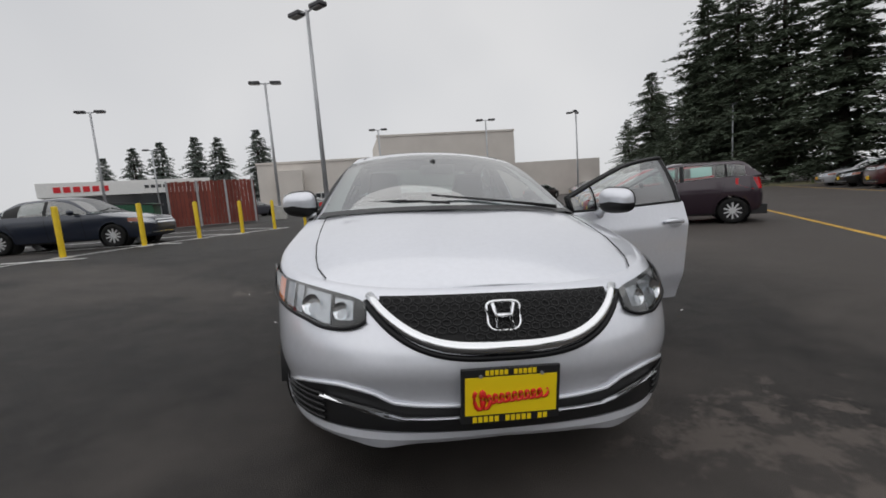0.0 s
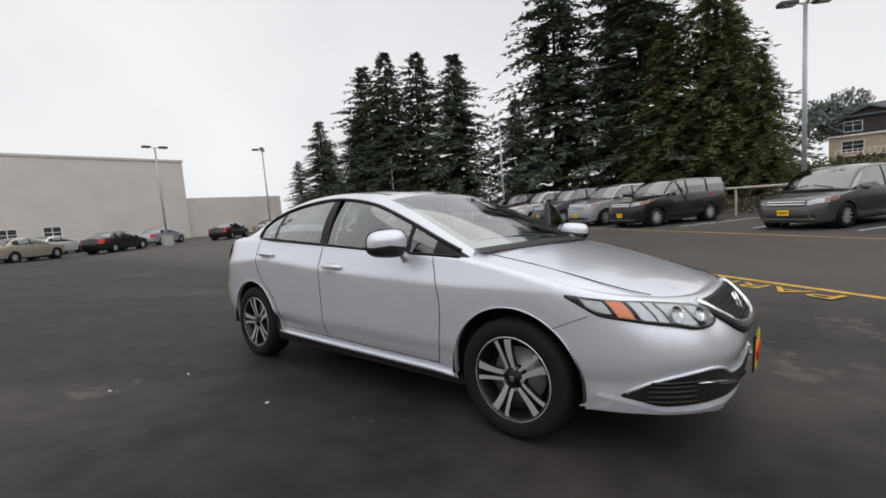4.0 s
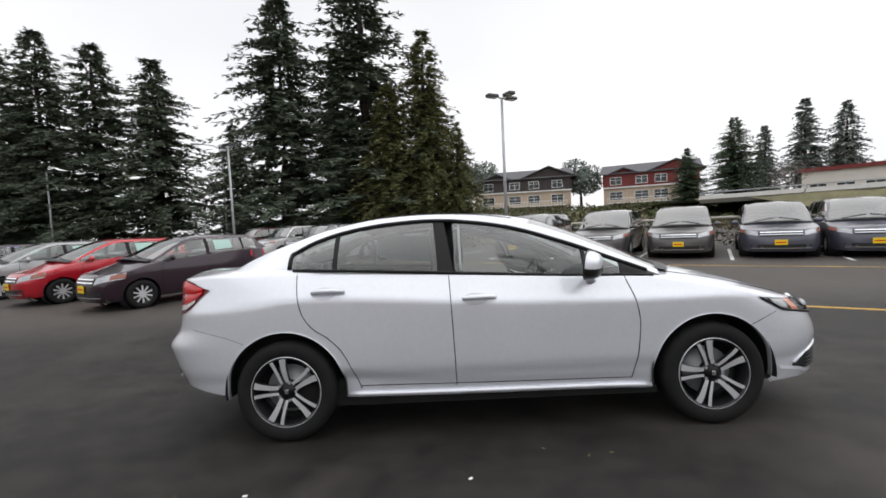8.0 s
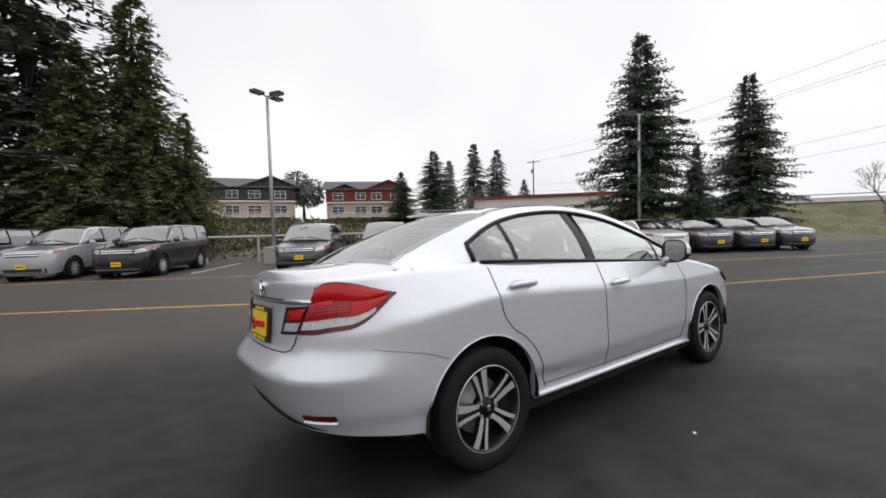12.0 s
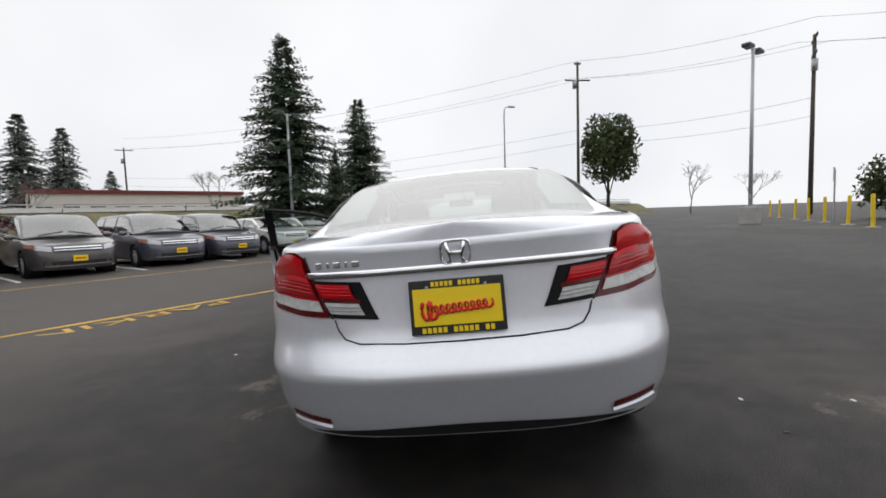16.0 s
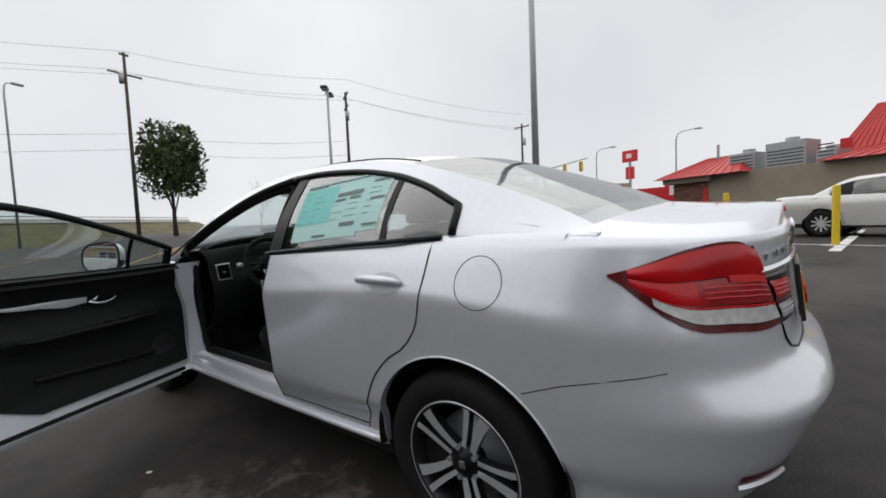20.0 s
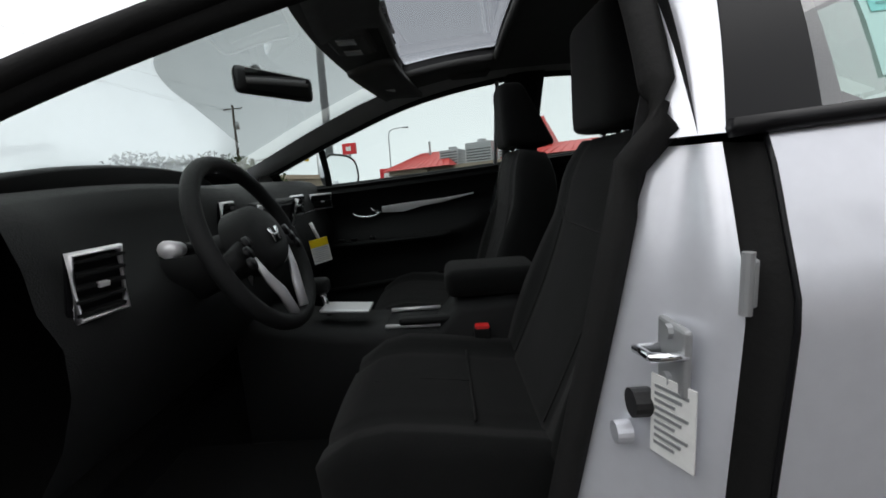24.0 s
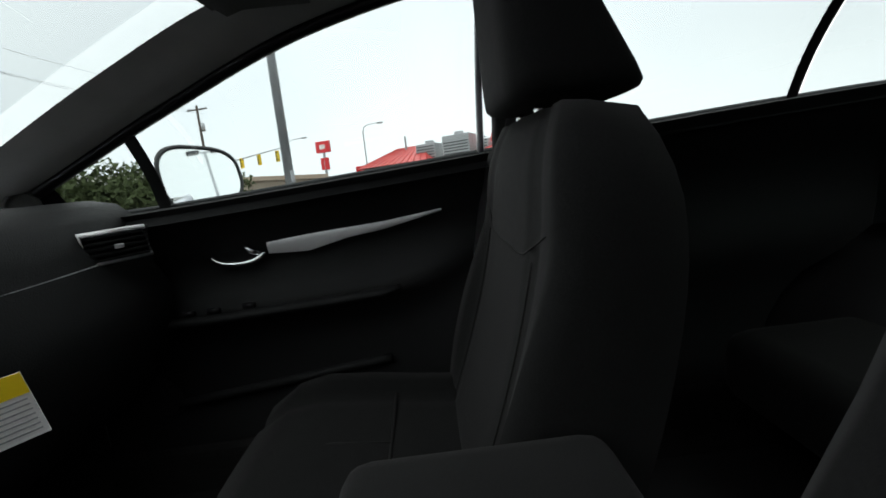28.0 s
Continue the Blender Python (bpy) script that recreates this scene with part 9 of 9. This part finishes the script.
# red-roofed restaurant beyond the bollards: brick corner, tan wall, pyramid roofs, roof-top units
rest = empty("restaurant", pose(-33.5, -3.6, 0.45, 0, 0, 62), "red-roofed fast food restaurant with brick and tan walls", "building")
part("tan_wall", box_bm((2.6, 0, 0), (15, 12, 3.0)), M_TAN, rest)
part("brick_backing", box_bm((0, 0.03, 0), (2.6, 12, 2.6)), M_BRICKC, rest)
brick_me = None
for r_ in range(22):
    for c_ in range(12):
        x = 0.215 * c_ + (0.1 if r_ % 2 else 0)
        if brick_me is None:
            bm = box_bm((0, 0, 0), (0.2, 0.04, 0.1), 0.006, 1)
            brick_me = bpy.data.meshes.new("brick")
            bm.to_mesh(brick_me)
            bm.free()
            brick_me.materials.append(M_BRICKC)
        o = new("brick", brick_me)
        o.parent = rest
        o.matrix_basis = Matrix.Translation((x, -0.005 - 0.008 * ((r_ * 7 + c_ * 3) % 3), 0.02 + 0.115 * r_))
part("fascia", box_bm((-0.5, -0.5, 2.6), (3.0, 12, 2.95), 0.02), M_TAN, rest, "mustard fascia")


def pyramid(parent, x0, x1, y0, y1, z0, zt, ridge, material):
    cx, cy = (x0 + x1) / 2, (y0 + y1) / 2
    v = [(x0, y0, z0), (x1, y0, z0), (x1, y1, z0), (x0, y1, z0), (cx - ridge, cy, zt), (cx + ridge, cy, zt)]
    obj("roof", [Vector(p) for p in v], [(0, 1, 5, 4), (1, 2, 5), (2, 3, 4, 5), (3, 0, 4), (3, 2, 1, 0)], material, parent, "red metal roof", smooth=False)
    for k in range(12):
        s = k / 11
        a, b = Vector((x0 + (x1 - x0) * s, y0, z0)), Vector((cx - ridge + 2 * ridge * s, cy, zt))
        vs, fs = tube([a + Vector((0, 0, 0.02)), b + Vector((0, 0, 0.02))], 0.03, 4)
        obj("roof_seam", vs, fs, material, parent)


pyramid(rest, -0.9, 5.2, -0.9, 6, 2.95, 4.4, 1.2, M_REDROOF)
pyramid(rest, 9.0, 16.5, -0.6, 8, 3.0, 4.1, 2.0, M_REDROOF)
pyramid(rest, 8.6, 12.0, 2.0, 6, 3.4, 6.2, 0.6, M_REDROOF)
for i, (x, w, h) in enumerate(((3.6, 1.6, 1.2), (5.8, 2.1, 1.5), (8.4, 0.9, 0.7))):
    u_ = empty("rooftop_unit", Matrix.Identity(4), parent=rest)
    part("cabinet", box_bm((x, 0.6, 3.0), (x + w, 2.2, 3.0 + h), 0.03), M_STEEL, u_)
    for k in range(5):
        part("louvre", box_bm((x + 0.1, 0.57, 3.15 + 0.2 * k), (x + w - 0.1, 0.6, 3.22 + 0.2 * k)), M_LAMPHEAD, u_)
    part("fan_cowl", cyl_bm((x + w / 2, 1.4, 3.0 + h), (x + w / 2, 1.4, 3.25 + h), 0.35, seg=16), M_STEEL, u_)
part("red_door", box_bm((2.3, -0.06, 0), (2.58, 0.0, 2.2), 0.01), M_REDSIGN, rest)
part("sign_box", box_bm((10.0, -0.72, 3.5), (10.5, -0.62, 4.0), 0.02), M_REDSIGN, rest)
part("vent_pipe", cyl_bm((2.0, 2, 4), (2.0, 2, 5.2), 0.09, seg=10), M_STEEL, rest)
sg = empty("sign_pole", pose(-51.4, -11.0, 0.5, 0, 0, 70), "tall red roadside sign on a steel pole", "sign")
part("pole", cyl_bm((0, 0, 0), (0, 0, 7.0), 0.16, seg=10), M_STEEL, sg)
part("sign_box", box_bm((-0.9, -0.2, 6.6), (0.9, 0.2, 7.9), 0.05), M_REDSIGN, sg)
part("sign_mark", box_bm((-0.35, -0.23, 7.0), (0.35, -0.2, 7.5), 0.02), M_WHITE, sg)
part("lower_sign", box_bm((-0.5, -0.15, 4.6), (0.5, 0.15, 6.0), 0.04), M_REDSIGN, sg)
rs = empty("red_shop", pose(-58, -12, 0.5, 0, 0, 75), "red and white drive-in building", "building")
part("wall", box_bm((0, 0, 0), (14, 8, 3.6)), M_WHITE, rs)
part("red_band", box_bm((-0.1, -0.1, 2.2), (14.1, 8, 3.7)), M_REDSIGN, rs)
part("tower", box_bm((4, -0.6, 0), (7, 0, 5.0), 0.03), M_REDSIGN, rs)
part("badge", box_bm((4.6, -0.66, 2.6), (6.4, -0.6, 4.4), 0.02), M_WHITE, rs)
tw = empty("tan_shop", pose(-50, -28, 0.5, 0, 0, 50), "low tan shop with flat roof", "building")
part("wall", box_bm((0, 0, 0), (16, 9, 3.4)), M_TAN, tw)
part("roof_edge", box_bm((-0.2, -0.3, 3.4), (16.2, 9, 3.8)), M_SIDET, tw)
for k in range(5):
    wall_window(tw, Matrix.Translation((2 + 3 * k, -0.04, 0.7)), 2.0, 1.7)
ws_ = empty("white_shop", pose(-38, -34, 0.5, 0, 0, 45), "low white building behind the bushes", "building")
part("wall", box_bm((0, 0, 0), (16, 9, 3.6)), M_WHITE, ws_)
part("roof_edge", box_bm((-0.2, -0.3, 3.6), (16.2, 9, 3.9)), M_WALLW, ws_)
for k in range(4):
    wall_window(ws_, Matrix.Translation((2 + 3.4 * k, -0.04, 0.6)), 2.0, 1.7)

# traffic signal mast
ts = empty("traffic_signal", pose(-45, -20, 0.4, 0, 0, 60), "traffic signal mast arm with hanging signals", "traffic light")
part("pole", cyl_bm((0, 0, 0), (0, 0, 6.2), 0.12, seg=10), M_STEEL, ts)
part("mast_arm", cyl_bm((0, 0, 5.9), (9, 0, 6.3), 0.08, 0.05, seg=8), M_STEEL, ts)
for x in (3.0, 5.5, 8.0):
    sgn = empty("signal_head", Matrix.Translation((x, 0, 5.6)), parent=ts)
    part("case", box_bm((-0.17, -0.12, -0.5), (0.17, 0.12, 0.5), 0.03), M_YELLOW, sgn)
    for k in range(3):
        part("lens", cyl_bm((0, -0.14, 0.3 - 0.3 * k), (0, -0.12, 0.3 - 0.3 * k), 0.1, seg=12), M_GLOSSBLK, sgn)
# road sign
rsn = empty("road_sign", pose(-15.5, -15.5, ground_z(-15, -15), 0, 0, 45), "white square turn-arrow road sign on a post", "sign")
part("post", cyl_bm((0, 0, 0), (0, 0, 2.2), 0.03, seg=8), M_STEEL, rsn)
part("panel", box_bm((-0.3, -0.03, 1.7), (0.3, -0.01, 2.3), 0.005), M_WHITE, rsn)
part("arrow", box_bm((-0.05, -0.035, 1.8), (0.05, -0.03, 2.15)), M_BLACKPL, rsn)
part("arrow_head", box_bm((-0.05, -0.035, 2.07), (0.2, -0.03, 2.17)), M_BLACKPL, rsn)

# cars beyond the bollards and by the white building
parked_car("old_sedan", "navy_sedan", (0.012, 0.018, 0.035), pose(-8.6, 9.3, ground_z(-8.6, 9.3), 0, 0, 88), "dark navy older sedan beyond the bollards", "cars beyond the bollards", plate=False)
parked_car("old_sedan", "white_sedan", (0.68, 0.68, 0.66), pose(-11.4, 4.6, ground_z(-11.4, 4.6), 0, 0, 160), "white older sedan beyond the bollards", "cars beyond the bollards", plate=False)
for i, (x, y, a_, pn, col, lab) in enumerate([(1.0, 33.0, 130, "tan_sed", (0.42, 0.38, 0.3), "tan sedan in the back rows"), (6.0, 34.5, 130, "black_suv", (0.008, 0.008, 0.009), "black sedan in the back rows"),
                                             (10.5, 40, 130, "silver_suv", (0.42, 0.43, 0.45), "silver sedan in the back rows"), (-3.5, 30, 130, "green_sed", (0.02, 0.03, 0.028), "dark green sedan in the back rows"),
                                             (3.5, 40, 130, "offwhite_hatch", (0.6, 0.6, 0.6), "white sedan in the back rows"), (-7, 38, 130, "silver_suv", (0.42, 0.43, 0.45), "silver sedan in the back rows"),
                                             (-2, 41, 130, "darkred_hatch", (0.2, 0.01, 0.014), "dark red sedan in the back rows"), (15, 37, 130, "black_suv", (0.008, 0.008, 0.009), "black sedan in the back rows"), (-11.5, 35, 130, "grey_suv", (0.09, 0.09, 0.11), "grey sedan in the back rows")]):
    parked_car("sedan", pn, col, pose(x, y, ground_z(x, y), 0, 0, a_), lab, "cars in the back rows", plate=False)
for x, y in ((-36, -16), (-40, -8), (-44, -12)):
    parked_car("sedan", "offwhite_hatch", (0.6, 0.6, 0.6), pose(x, y, 0.4, 0, 0, 50), "white car parked on the far side of the road", "cars across the road", plate=False)
